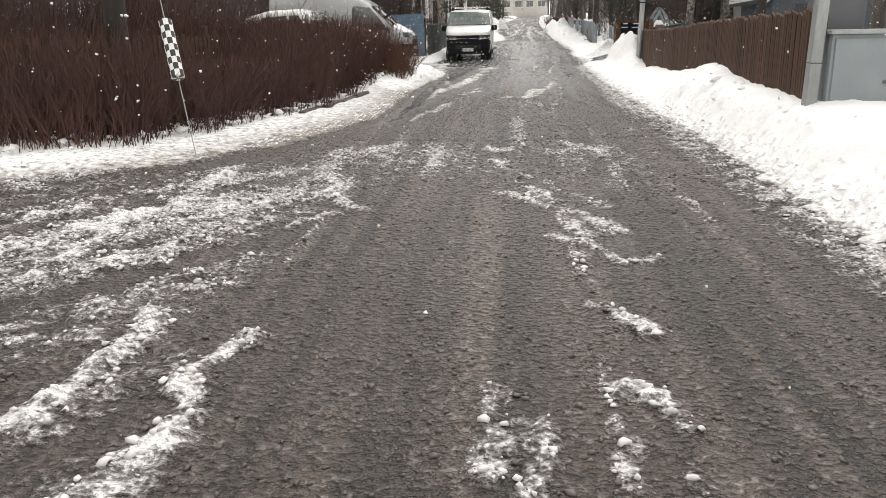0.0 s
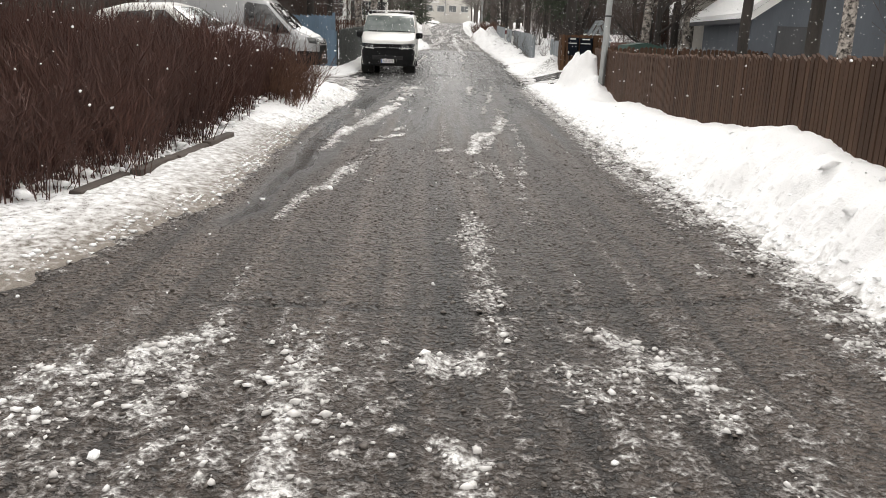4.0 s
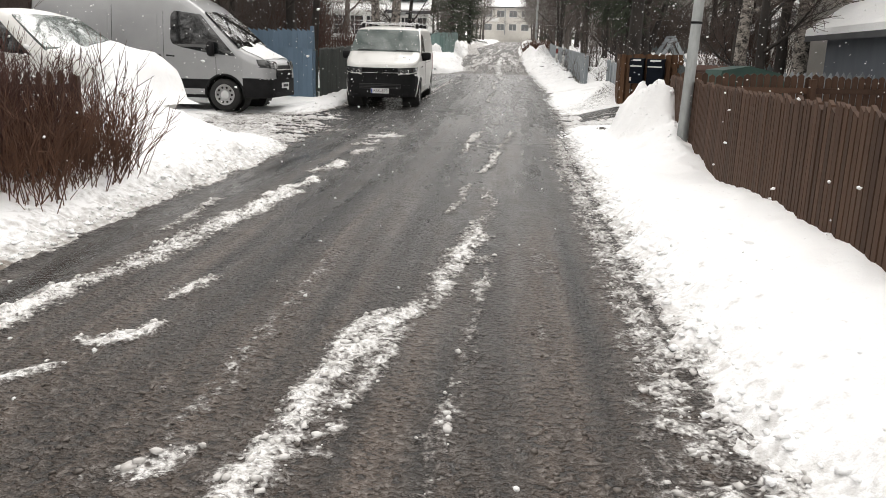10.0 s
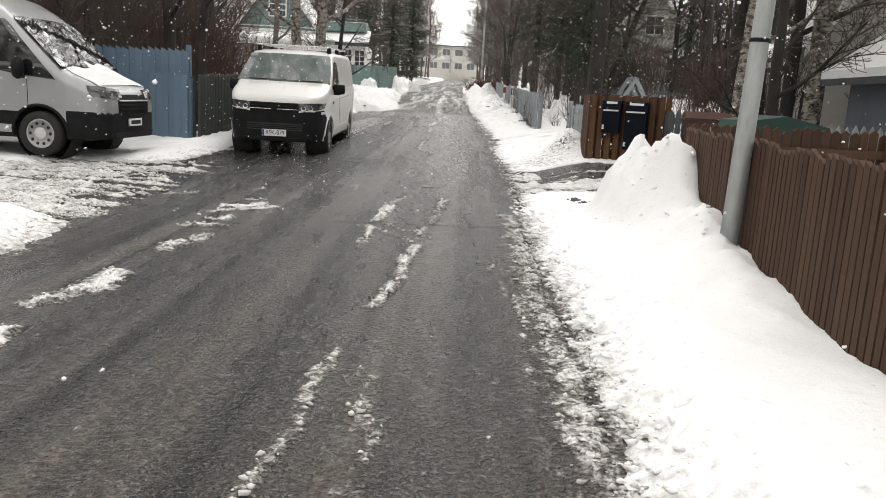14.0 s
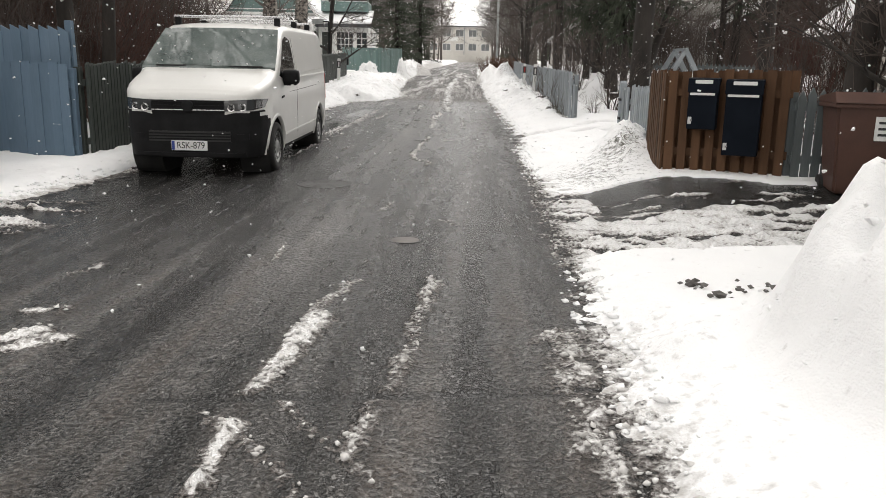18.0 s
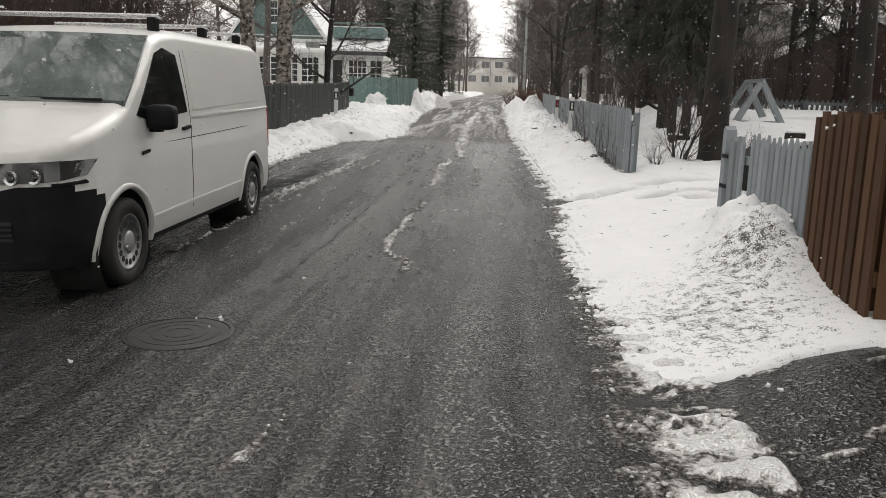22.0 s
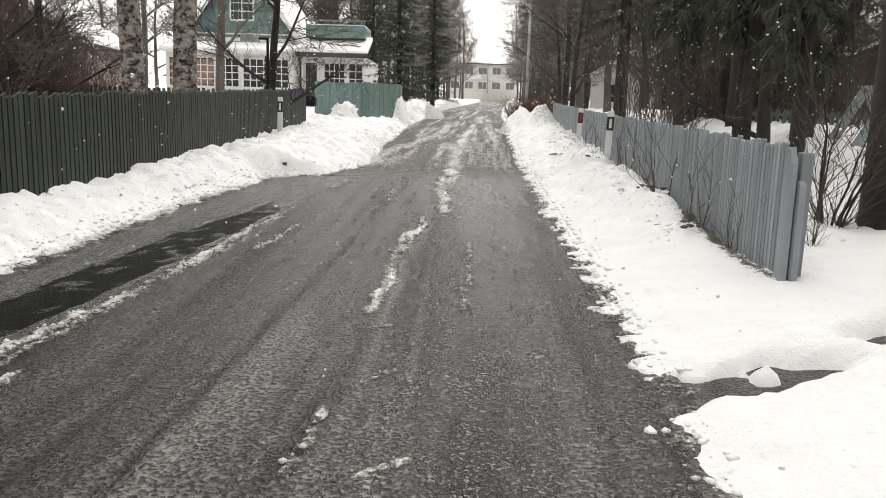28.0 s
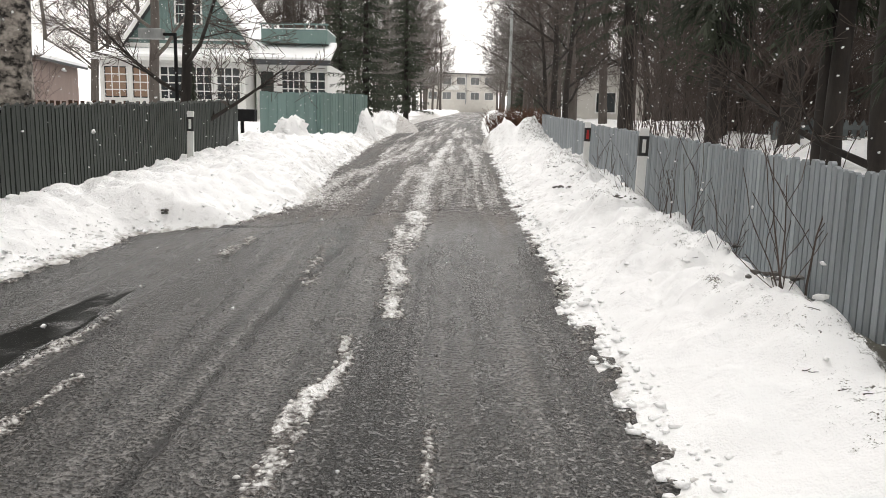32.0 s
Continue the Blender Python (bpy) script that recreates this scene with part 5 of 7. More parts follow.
def number_plate(parent, y, z, tilt=0.0):
    p = part("number_plate", box(-0.228, 0.228, -0.006, 0.012, -0.062, 0.062, 0.004), M_PLATE, parent, "white registration plate with black characters")
    p.matrix_basis = pose(0, y, z, tilt, 0, 0)
    part("plate_band", box(-0.222, -0.185, -0.009, -0.0062, -0.056, 0.056), M_PLATEBLUE, p)
    letters("RSK-879", 0.118, p, pose(0.02, -0.0085, 0, 90, 0, 0) @ Matrix.Diagonal((0.86, 1, 1, 1)), M_INK)


def white_van(m):
    s = VanShape(4.76, [(0, 1.0), (0.03, 1.055), (0.10, 1.10), (0.22, 1.145), (0.78, 1.31), (0.90, 1.375), (1.58, 1.885), (1.76, 1.945), (2.1, 1.975), (4.42, 1.975), (4.60, 1.93), (4.72, 1.60), (4.76, 1.1)],
                 [(0, 0.46), (0.015, 0.56), (0.04, 0.65), (0.08, 0.73), (0.14, 0.80), (0.24, 0.86), (0.40, 0.905), (0.6, 0.93), (1.2, 0.945), (4.1, 0.945), (4.58, 0.935), (4.70, 0.90), (4.76, 0.84)], 1.12, 0.15, 0.27, (0.80, 3.93), 0.335, 0.09)
    v = thing("parked_van", m, "white panel van with dark bumper, steel wheels and roof bars", "van")
    painted, plastic = s.body(lambda y, z: (y < 0.47 and z < 0.74) or (y < 0.40 and z < 0.80) or (y < 0.22 and z < 0.83) or (z < 0.315 and y < 4.7) or (y > 4.58 and z < 0.56))
    part("body", painted, M_WHITECAR, v, smooth_shade=True)
    part("bumper", plastic, M_BLACK, v, "unpainted dark plastic bumper", True)
    part("windscreen", windscreen(s, 0.90, 1.60, 0.015, 0.05), M_FROSTSKY, v, "windscreen dusted with wet snow, sky reflection put into its tint")
    for sg in (1, -1):
        part("side_window", s.panel([(0.98, 1.235), (1.25, 1.225), (2.03, 1.26), (1.97, 1.79), (1.72, 1.81), (1.54, 1.76)], 0.005, 12, sg), M_GLASS, v)
        part("side_panel", s.panel([(2.17, 1.29), (4.46, 1.32), (4.34, 1.82), (2.17, 1.82)], 0.006, 10, sg, 0.012), M_WHITECAR, v)
        part("side_rail", s.panel([(2.12, 1.225), (4.58, 1.25), (4.58, 1.275), (2.12, 1.25)], 0.010, 3, sg), M_WHITECAR, v)
        part("side_moulding", s.panel([(1.22, 0.455), (3.50, 0.475), (3.50, 0.50), (1.22, 0.48)], 0.010, 3, sg), M_WHITECAR, v)
        part("door_gap", s.panel([(2.082, 0.42), (2.09, 0.42), (2.09, 1.80), (2.082, 1.80)], 0.0025, 8, sg), M_BLACK, v)
        # thin black strip paints the shade of the pressed crease
        part("crease_line", s.panel([(0.55, 1.02), (4.58, 1.09), (4.58, 1.096), (0.55, 1.026)], 0.003, 3, sg), M_BLACK, v)
        part("door_handle", s.panel([(1.87, 1.12), (2.03, 1.125), (2.03, 1.16), (1.87, 1.155)], 0.028, 3, sg), M_BLACK, v)
        part("side_indicator", s.panel([(1.06, 0.97), (1.20, 0.985), (1.19, 1.01), (1.08, 1.00)], 0.012, 3, sg), M_BLACK, v)
        hl = part("headlamp", front_patch(s, sg * 0.46, sg * 0.80, 0.83, 0.965, 0.010, 14, 4, 0.045), M_LAMP, v, "clear headlamp glass in a dark surround")
        part("lamp_side", s.panel([(0.13, 0.87), (0.30, 0.88), (0.42, 1.0), (0.13, 1.0)], 0.010, 6, sg), M_LAMP, hl)
        part("lamp_trim", s.panel([(0.10, 0.825), (0.34, 0.84), (0.30, 0.866), (0.10, 0.86)], 0.012, 3, sg), M_BLACK, hl)
        for bx, bz in ((0.545, 0.892), (0.675, 0.898)):
            by = nose_y(s, bx, bz) - 0.012
            part("lamp_bowl", lathe([(0.030, -0.006), (0.046, -0.012), (0.050, -0.004), (0.046, 0.006)], "y", 18, centre=(sg * bx, by, bz), caps=False), M_CHROME, hl)
            part("lens", lathe([(0.002, -0.008), (0.020, -0.006), (0.030, 0.004)], "y", 16, centre=(sg * bx, by, bz)), M_GLASS, hl)
        part("fog_lamp", front_patch(s, sg * 0.58, sg * 0.74, 0.49, 0.565, 0.008, 6, 3), M_BLACK, v)
        mr = part("mirror", box(-0.115, 0.115, -0.085, 0.075, -0.10, 0.095, 0.055), M_BLACK, v, "black wing mirror dusted with snow", True)
        mr.matrix_basis = pose(sg * 1.05, 1.22, 1.26)
        part("mirror_arm", box(sg * 0.90, sg * 1.04, 1.21, 1.28, 1.14, 1.20, 0.01), M_BLACK, v)
        part("tail_lamp", s.panel([(4.58, 0.80), (4.67, 0.80), (4.65, 1.25), (4.56, 1.25)], 0.008, 6, sg), M_RED, v)
        for wy in s.wheels:
            wheel(v, sg * 0.835, wy, s.wheel_r, 0.205, sg, 16, M_STEEL, 0.085)
            part("wheel_well", lathe([(0.02, sg * 0.52), (0.43, sg * 0.52), (0.43, sg * 0.90)], "x", 24, centre=(0, wy, s.wheel_r), caps=False), M_RUBBER, v)
            part("arch_lip", s.arch_lip(wy, sg), M_WHITECAR, v, smooth_shade=True)
    part("grille", front_patch(s, -0.46, 0.46, 0.83, 0.985, 0.008, 16, 4), M_BLACK, v)
    for z in (0.865, 0.915, 0.96):
        part("grille_bar", front_patch(s, -0.46, 0.46, z - 0.006, z + 0.006, 0.02, 16, 1), M_CHROME if z == 0.865 else M_BLACK, v)
    part("badge", lathe([(0.062, -0.034), (0.075, -0.028), (0.075, 0.02)], "y", 20, centre=(0, nose_y(s, 0, 0.91), 0.91)), M_BLACK, v)
    part("lower_grille", front_patch(s, -0.52, 0.52, 0.47, 0.60, 0.006, 14, 3), M_INK, v)
    for z in (0.50, 0.535, 0.57):
        part("grille_bar", front_patch(s, -0.52, 0.52, z - 0.008, z + 0.008, 0.016, 14, 1), M_BLACK, v)
    part("bumper_lip", front_patch(s, -0.70, 0.70, 0.285, 0.33, 0.02, 24, 2), M_BLACK, v)
    number_plate(v, nose_y(s, 0, 0.42) - 0.025, 0.42)
    part("underside", box(-0.80, 0.80, 0.25, 4.62, 0.24, 0.40), M_RUBBER, v)
    part("rear_bumper", box(-0.88, 0.88, 4.66, 4.82, 0.36, 0.58, 0.03), M_BLACK, v)
    for y in (1.90, 3.05, 4.12):
        r = part("roof_bar", box(-0.78, 0.78, y - 0.035, y + 0.035, 2.055, 2.095, 0.012), M_CHROME, v, "aluminium roof bar")
        for sg in (-1, 1):
            part("bar_foot", box(sg * 0.72 - 0.04, sg * 0.72 + 0.04, y - 0.045, y + 0.045, s.T(y) - 0.06, 2.07, 0.015), M_BLACK, r)
    part("wiper", box(-0.70, 0.05, 0.85, 0.875, 1.385, 1.405, 0.006), M_BLACK, v)
    part("wiper", box(0.10, 0.75, 0.85, 0.875, 1.38, 1.40, 0.006), M_BLACK, v)
    return v


def silver_van(m):
    s = VanShape(5.53, [(0, 0.90), (0.04, 1.02), (0.12, 1.10), (0.28, 1.18), (0.58, 1.29), (0.70, 1.37), (1.46, 2.09), (1.66, 2.25), (1.95, 2.41), (2.3, 2.50), (2.7, 2.54), (3.4, 2.56), (5.30, 2.55), (5.44, 2.44), (5.50, 1.9), (5.53, 1.2)],
                 [(0, 0.68), (0.02, 0.76), (0.07, 0.84), (0.16, 0.90), (0.32, 0.95), (0.6, 0.99), (1.3, 1.02), (5.0, 1.02), (5.40, 1.0), (5.50, 0.96), (5.53, 0.9)], 1.25, 0.10, 0.30, (1.02, 4.32), 0.345, 0.20)
    v = thing("parked_van", m, "silver high-roof panel van with black lower trim, snow on its bonnet", "van")
    painted, plastic = s.body(lambda y, z: (y < 0.62 and z < 0.70) or (z < 0.66 and z > 0.46 and 1.3 < y < 5.4) or (z < 0.36) or (y > 5.4 and z < 0.6))
    part("body", painted, M_SILVER, v, smooth_shade=True)
    part("lower_trim", plastic, M_BLACK, v, "black plastic bumper and flank trim", True)
    part("windscreen", windscreen(s, 0.70, 1.46, 0.02, 0.06), M_GLASS, v)
    for sg in (1, -1):
        part("side_window", s.panel([(0.74, 1.17), (1.31, 1.22), (2.12, 1.37), (2.20, 1.48), (2.19, 2.02), (2.10, 2.10), (1.56, 2.06), (1.46, 1.98)], 0.005, 16, sg), M_GLASS, v)
        part("door_gap", s.panel([(2.36, 0.46), (2.368, 0.46), (2.368, 2.1), (2.36, 2.1)], 0.0025, 8, sg), M_BLACK, v)
        part("door_gap", s.panel([(3.55, 0.46), (3.558, 0.46), (3.558, 2.2), (3.55, 2.2)], 0.0025, 8, sg), M_BLACK, v)
        part("door_gap", s.panel([(1.18, 0.72), (1.188, 0.72), (1.188, 1.15), (1.18, 1.15)], 0.0025, 8, sg), M_BLACK, v)
        part("crease_line", s.panel([(1.25, 1.02), (5.3, 1.10), (5.3, 1.115), (1.25, 1.03)], 0.005, 3, sg), M_SILVER, v)
        part("side_panel", s.panel([(2.5, 1.30), (3.48, 1.30), (3.48, 2.10), (2.5, 2.06)], 0.006, 8, sg, 0.012), M_SILVER, v)
        part("side_panel", s.panel([(3.65, 1.30), (5.2, 1.30), (5.2, 2.10), (3.65, 2.10)], 0.006, 8, sg, 0.012), M_SILVER, v)
        part("door_handle", s.panel([(2.12, 1.13), (2.30, 1.135), (2.30, 1.175), (2.12, 1.17)], 0.03, 3, sg), M_BLACK, v)
        part("door_handle", s.panel([(2.43, 1.14), (2.61, 1.145), (2.61, 1.185), (2.43, 1.18)], 0.03, 3, sg), M_BLACK, v)
        part("headlamp", front_patch(s, sg * 0.42, sg * 0.93, 0.86, 1.03, 0.014, 10, 4, 0.09), M_LAMP, v, "swept clear headlamp glass")
        mr = part("mirror", lathe([(0.06, -0.09), (0.12, -0.07), (0.14, 0.0), (0.12, 0.07), (0.05, 0.09)], "y", 14), M_BLACK, v, "", True)
        mr.matrix_basis = pose(sg * 1.15, 1.24, 1.32) @ Matrix.Diagonal((0.75, 0.8, 1.2, 1))
        part("mirror_arm", box(sg * 0.95, sg * 1.12, 1.21, 1.28, 1.18, 1.25, 0.01), M_BLACK, v)
        for wy in s.wheels:
            wheel(v, sg * 0.90, wy, s.wheel_r, 0.215, sg, 10, M_COVER, 0.095)
            part("wheel_well", lathe([(0.02, sg * 0.52), (0.44, sg * 0.52), (0.44, sg * 0.90)], "x", 24, centre=(0, wy, s.wheel_r), caps=False), M_RUBBER, v)
            part("arch_lip", s.arch_lip(wy, sg), M_BLACK, v, smooth_shade=True)
    part("grille", front_patch(s, -0.52, 0.52, 0.70, 0.99, 0.012, 16, 5), M_BLACK, v)
    for z in (0.76, 0.83, 0.90):
        part("grille_bar", front_patch(s, -0.50, 0.50, z - 0.012, z + 0.012, 0.03, 14, 1), M_CHROME if z == 0.90 else M_BLACK, v)
    part("bumper_lip", front_patch(s, -0.75, 0.75, 0.31, 0.40, 0.02, 14, 2), M_BLACK, v)
    p = part("number_plate", box(-0.228, 0.228, -0.01, 0.01, -0.06, 0.06, 0.004), M_PLATE, v)
    p.location = (0, nose_y(s, 0, 0.55) - 0.03, 0.55)
    part("plate_character", box(-0.17, 0.17, -0.013, -0.0105, -0.03, 0.03), M_INK, p)
    part("underside", box(-0.85, 0.85, 0.3, 5.4, 0.26, 0.42), M_RUBBER, v)
    # snow lying on the bonnet and the foot of the windscreen
    bm = bmesh.new()
    rows = []
    for i in range(15):
        y = 0.16 + 0.72 * i / 14
        row = []
        for k in range(21):
            x = -0.80 + 1.60 * k / 20
            f = max(0.0, 1 - abs(x / 0.84) ** 3) * math.sin(math.pi * min(1, (i + 0.2) / 14)) ** 0.5
            h = -0.02 + f * (0.075 + 0.10 * (noise.noise((x * 3, y * 4, 2.0))))
            row.append(bm.verts.new((x, y, s.T(y) + 0.03 * (1 - x * x) + h)))
        rows.append(row)
    for r0, r1 in zip(rows, rows[1:]):
        for k in range(20):
            bm.faces.new((r0[k], r0[k + 1], r1[k + 1], r1[k]))
    part("bonnet_snow", bm, M_SNOWCAP, v, "uneven layer of old snow on the bonnet", True)
    return v


def snowed_car(m):
    s = VanShape(4.40, [(0, 0.62), (0.06, 0.74), (0.3, 0.86), (1.05, 0.98), (1.2, 1.05), (1.95, 1.46), (2.3, 1.52), (3.2, 1.50), (3.9, 1.36), (4.25, 1.0), (4.40, 0.8)],
                 [(0, 0.55), (0.05, 0.68), (0.2, 0.80), (0.5, 0.87), (1.2, 0.89), (3.8, 0.89), (4.3, 0.82), (4.40, 0.7)], 0.92, 0.38, 0.20, (0.85, 3.45), 0.315, 0.12)
    v = thing("parked_car", m, "white estate car half buried under old snow", "car")
    painted, plastic = s.body(lambda y, z: z < 0.3)
    part("body", painted, M_WHITECAR, v, smooth_shade=True)
    part("sill", plastic, M_BLACK, v, smooth_shade=True)
    part("windscreen", windscreen(s, 1.2, 1.93, 0.03, 0.08), M_FROSTSKY, v, "windscreen dusted with snow, sky reflection put into its tint")
    for sg in (1, -1):
        part("side_window", s.panel([(1.42, 0.96), (2.35, 0.98), (2.35, 1.38), (2.08, 1.38)], 0.006, 8, sg), M_GLASS, v)
        part("side_window", s.panel([(2.43, 0.98), (3.45, 1.0), (3.25, 1.36), (2.43, 1.38)], 0.006, 8, sg), M_GLASS, v)
        part("headlamp", front_patch(s, sg * 0.45, sg * 0.78, 0.60, 0.72, 0.012, 6, 3), M_LAMP, v)
        for wy in s.wheels:
            wheel(v, sg * 0.78, wy, s.wheel_r, 0.20, sg, 8, M_STEEL, 0.06)
    bm = bmesh.new()
    rows = []
    for i in range(19):
        y = -0.25 + 1.55 * i / 18
        row = []
        for k in range(21):
            x = -0.98 + 1.96 * k / 20
            f = max(0.0, 1 - abs(x / 1.0) ** 4) * max(0.0, math.sin(math.pi * min(1, (i + 0.1) / 18))) ** 0.5
            base = s.T(max(0, y)) + 0.02 if abs(x) < 0.86 and y > 0 else 0.45
            row.append(bm.verts.new((x, y, base - 0.12 + f * (0.27 + 0.14 * noise.noise((x * 2.5, y * 3, 5.0))))))
        rows.append(row)
    for r0, r1 in zip(rows, rows[1:]):
        for k in range(20):
            bm.faces.new((r0[k], r0[k + 1], r1[k + 1], r1[k]))
    part("bonnet_snow", bm, M_SNOWCAP, v, "thick old snow on the bonnet", True)
    return v

# ---- parked vehicles ----
white_van(pose(-0.83, 32.60, gz(33.0) - 0.035, 1.4, 0, -1.8))
silver_van(pose(-2.83, 30.85, gz(30.5) + 0.05, 0, 0, 85.0))
car = snowed_car(pose(-3.75, 25.6, gz(26.0) + 0.06, 0, 0, 75.0))
car.scale = (1.05, 1.05, 1.27)

# ---- fences ----
def by_brown_fence(x, y):
    """The foot of the long brown fence sinks a little along the road."""
    return gz(y) + float(np.interp(y, [8, 10, 14, 17.5, 22], [0.13, 0.09, 0.01, -0.08, -0.12]))


ys_b = [8.3, 17.0, 23.0, 25.9]
fence("board_fence", "dark brown stained board fence with pointed tops, snow banked against it", [(float(fence_right(y)), y) for y in ys_b], by_brown_fence, 1.32, 0.083, 0.066, 0.030, M_BROWN, "slant", side=1)
fence("board_fence", "low brown board fence running back beside the drive", [(4.78, 25.95), (9.5, 26.6)], on_ground, 1.25, 0.118, 0.098, 0.022, M_BROWN, "point", side=1)
fence("picket_fence", "red-brown board fence carrying two mailboxes", [(5.17, 33.35), (5.01, 32.05), (6.24, 31.42)], on_yard, 1.19, 0.140, 0.098, 0.024, M_RUST, "flat", side=-1, back=True)
fence("picket_fence", "weathered grey picket fence beside a brown one", [(6.29, 31.42), (8.4, 31.5)], on_yard, 1.02, 0.115, 0.095, 0.022, M_DIMGREY, "spear", side=-1)
fence("picket_fence", "weathered blue-grey picket fence by an open gate", [(5.34, 35.02), (5.27, 33.45)], on_yard, 0.97, 0.130, 0.090, 0.022, M_GREY, "spear", side=-1)
ys_g = [39.92, 45.0, 50.0, 58.0, 64.0]
fence("board_fence", "long weathered blue-grey board fence leaning slightly", [(float(fence_grey(y)), y) for y in ys_g], on_yard, 1.10, 0.077, 0.060, 0.032, M_GREY, "round", side=1)
ys_d = [33.65, 40.0, 46.0, 55.6]
fence("board_fence", "long dark green board fence behind a snow bank", [(float(fence_green(y)), y) for y in ys_d], on_ground, 1.38, 0.092, 0.070, 0.034, M_GREEN, "slant", side=-1)
fence("board_fence", "faded blue board fence with an end post", [(-2.72, 33.6), (-7.2, 33.9)], on_ground, 1.85, 0.132, 0.137, 0.024, M_BLUE, "slant", side=1, tall_post=0.14, lap=0.014)
fence("gate_panel", "lower faded blue board gate set before a fence", [(-2.70, 33.45), (-3.60, 33.5)], on_ground, 1.36, 0.125, 0.130, 0.022, M_BLUE, "flat", side=1, lap=0.012, post_every=0.9)
fence("board_fence", "teal board fence and gate before the villa", [(-2.3, 61.5), (-0.45, 60.6), (0.35, 66.5)], on_ground, 1.62, 0.155, 0.157, 0.025, M_TEAL, "flat", side=-1, lap=0.014)

# ---- poles ----
def street_pole(m, r0, r1, h, label, bands):
    t0 = thing("street_pole", m, label, "pole")
    part("shaft", lathe([(r0, -0.4), (r0, 0), (r1, h)], "z", 20), M_GALV, t0, smooth_shade=True)
    for z in bands:
        rr = r0 + (r1 - r0) * z / h
        part("band", lathe([(rr + 0.004, z - 0.015), (rr + 0.008, z - 0.012), (rr + 0.008, z + 0.012), (rr + 0.004, z + 0.015)], "z", 20), M_BLACK, t0)
    return t0


street_pole(pose(4.40, 23.7, gz(23.7), 0, 1.6, 0), 0.075, 0.055, 7.0, "galvanised steel street pole standing in the snow bank", (1.95, 2.5))
col = thing("utility_cabinet", pose(3.10, 7.90, gz(7.9), 0, 1.2, -4), "narrow pale grey steel post standing in a snow bank", "cabinet")
part("body", box(0.0, 0.11, 0.0, 0.14, 0, 2.6, 0.012), M_GALV, col)
part("seam", box(-0.002, 0.112, -0.003, 0.142, 0.93, 0.938), M_INK, col)
part("seam", box(-0.002, 0.112, -0.003, 0.142, 0.42, 0.43), M_INK, col)
dk = thing("utility_cabinet", pose(3.34, 8.45, gz(8.4), 0, 1.0, -4), "tall dark grey steel cabinet behind a lower one", "cabinet")
part("body", box(0.0, 0.46, 0.0, 0.40, 0, 2.7, 0.015), M_STEELDARK, dk)
part("seam", box(-0.002, 0.462, -0.003, 0.402, 1.55, 1.56), M_INK, dk)
cab = thing("utility_cabinet", pose(3.27, 7.78, gz(7.8), 0, 0, -4), "blue-grey steel utility cabinet with hinged door in a snow bank", "cabinet")
part("body", box(0.0, 0.66, 0.05, 0.55, 0, 1.20, 0.012), M_CABINET, cab)
dr1 = part("door", box(0.03, 0.63, 0.030, 0.048, 0.36, 1.16, 0.006), M_CABINET, cab)
part("handle", box(0.49, 0.60, 0.008, 0.029, 0.74, 0.77, 0.005), M_STEELDARK, dr1)
for z in (0.50, 1.02):
    part("hinge", box(0.615, 0.64, 0.018, 0.0295, z - 0.05, z + 0.05, 0.004), M_STEELDARK, dr1)
part("plinth", box(-0.01, 0.67, 0.04, 0.56, -0.1, 0.34, 0.008), M_GALV, cab)
part("roof", box(-0.03, 0.69, 0.0, 0.6, 1.20, 1.245, 0.012), M_GALV, cab)
cb2 = thing("utility_cabinet", pose(4.10, 7.66, gz(7.8), 0, 0, -4), "green-grey steel utility cabinet beside another", "cabinet")
part("body", box(0.0, 0.70, 0.05, 0.55, 0, 1.34, 0.012), M_CABINETGREEN, cb2)
part("door", box(0.04, 0.66, 0.03, 0.048, 0.36, 1.28, 0.006), M_CABINETGREEN, cb2)
part("roof", box(-0.03, 0.73, 0.0, 0.6, 1.34, 1.38, 0.012), M_GALV, cb2)

# ---- hedge ----
hedge_protos = []
for k in range(3):
    hedge_protos.append(shrub("hedge_shrub", "dense leafless red-brown hedge shrub", 300 + k, pose(-5.2 - 0.4 * k, 9.6 + 1.5 * k, gz(9) + 0.02), 1.9, 1.9, 1.32, 620, M_HEDGE, "hedge", 0.22, 0.006))
rnd_h = random.Random(5)
for y in np.arange(9.3, 21.0, 1.02):
    xf = float(np.interp(y, [8, 9.2, 10.8, 13.2, 16.5, 22], [-5.2, -4.1, -3.45, -2.85, -2.78, -2.55]))
    for row in range(1 if y < 13.5 else 3):
        sh = copy_thing(rnd_h.choice(hedge_protos), pose(xf - 0.80 - 1.3 * row, y + rnd_h.uniform(-0.2, 0.2), gz(y) + 0.03, 0, 0, rnd_h.choice((0, 90, 180, 270)) + rnd_h.uniform(-12, 12)))
        sh.scale = (1, 1, rnd_h.uniform(0.60, 0.78) + 0.44 * float(smooth(y, 10.5, 16.5)))
wispy = shrub("hedge_shrub", "tall thin leafless twigs rising above a hedge", 310, pose(-4.6, 13.0, gz(13)), 1.8, 1.8, 1.75, 26, M_HEDGE, "hedge", 0.25, 0.006)
for k in range(16):
    y = 9.5 + 0.8 * k
    copy_thing(wispy, pose(float(np.interp(y, [9, 14, 22], [-6.6, -5.0, -3.6])) - rnd_h.uniform(0, 1.0), y, gz(y), 0, 0, rnd_h.uniform(0, 360)))
shrub("hedge_shrub", "loose leafless orange-brown shrub at the end of a hedge", 320, pose(-2.50, 19.7, gz(19.5) + 0.08), 1.0, 1.4, 1.05, 400, M_ORANGE, "hedge", 0.3, 0.006)
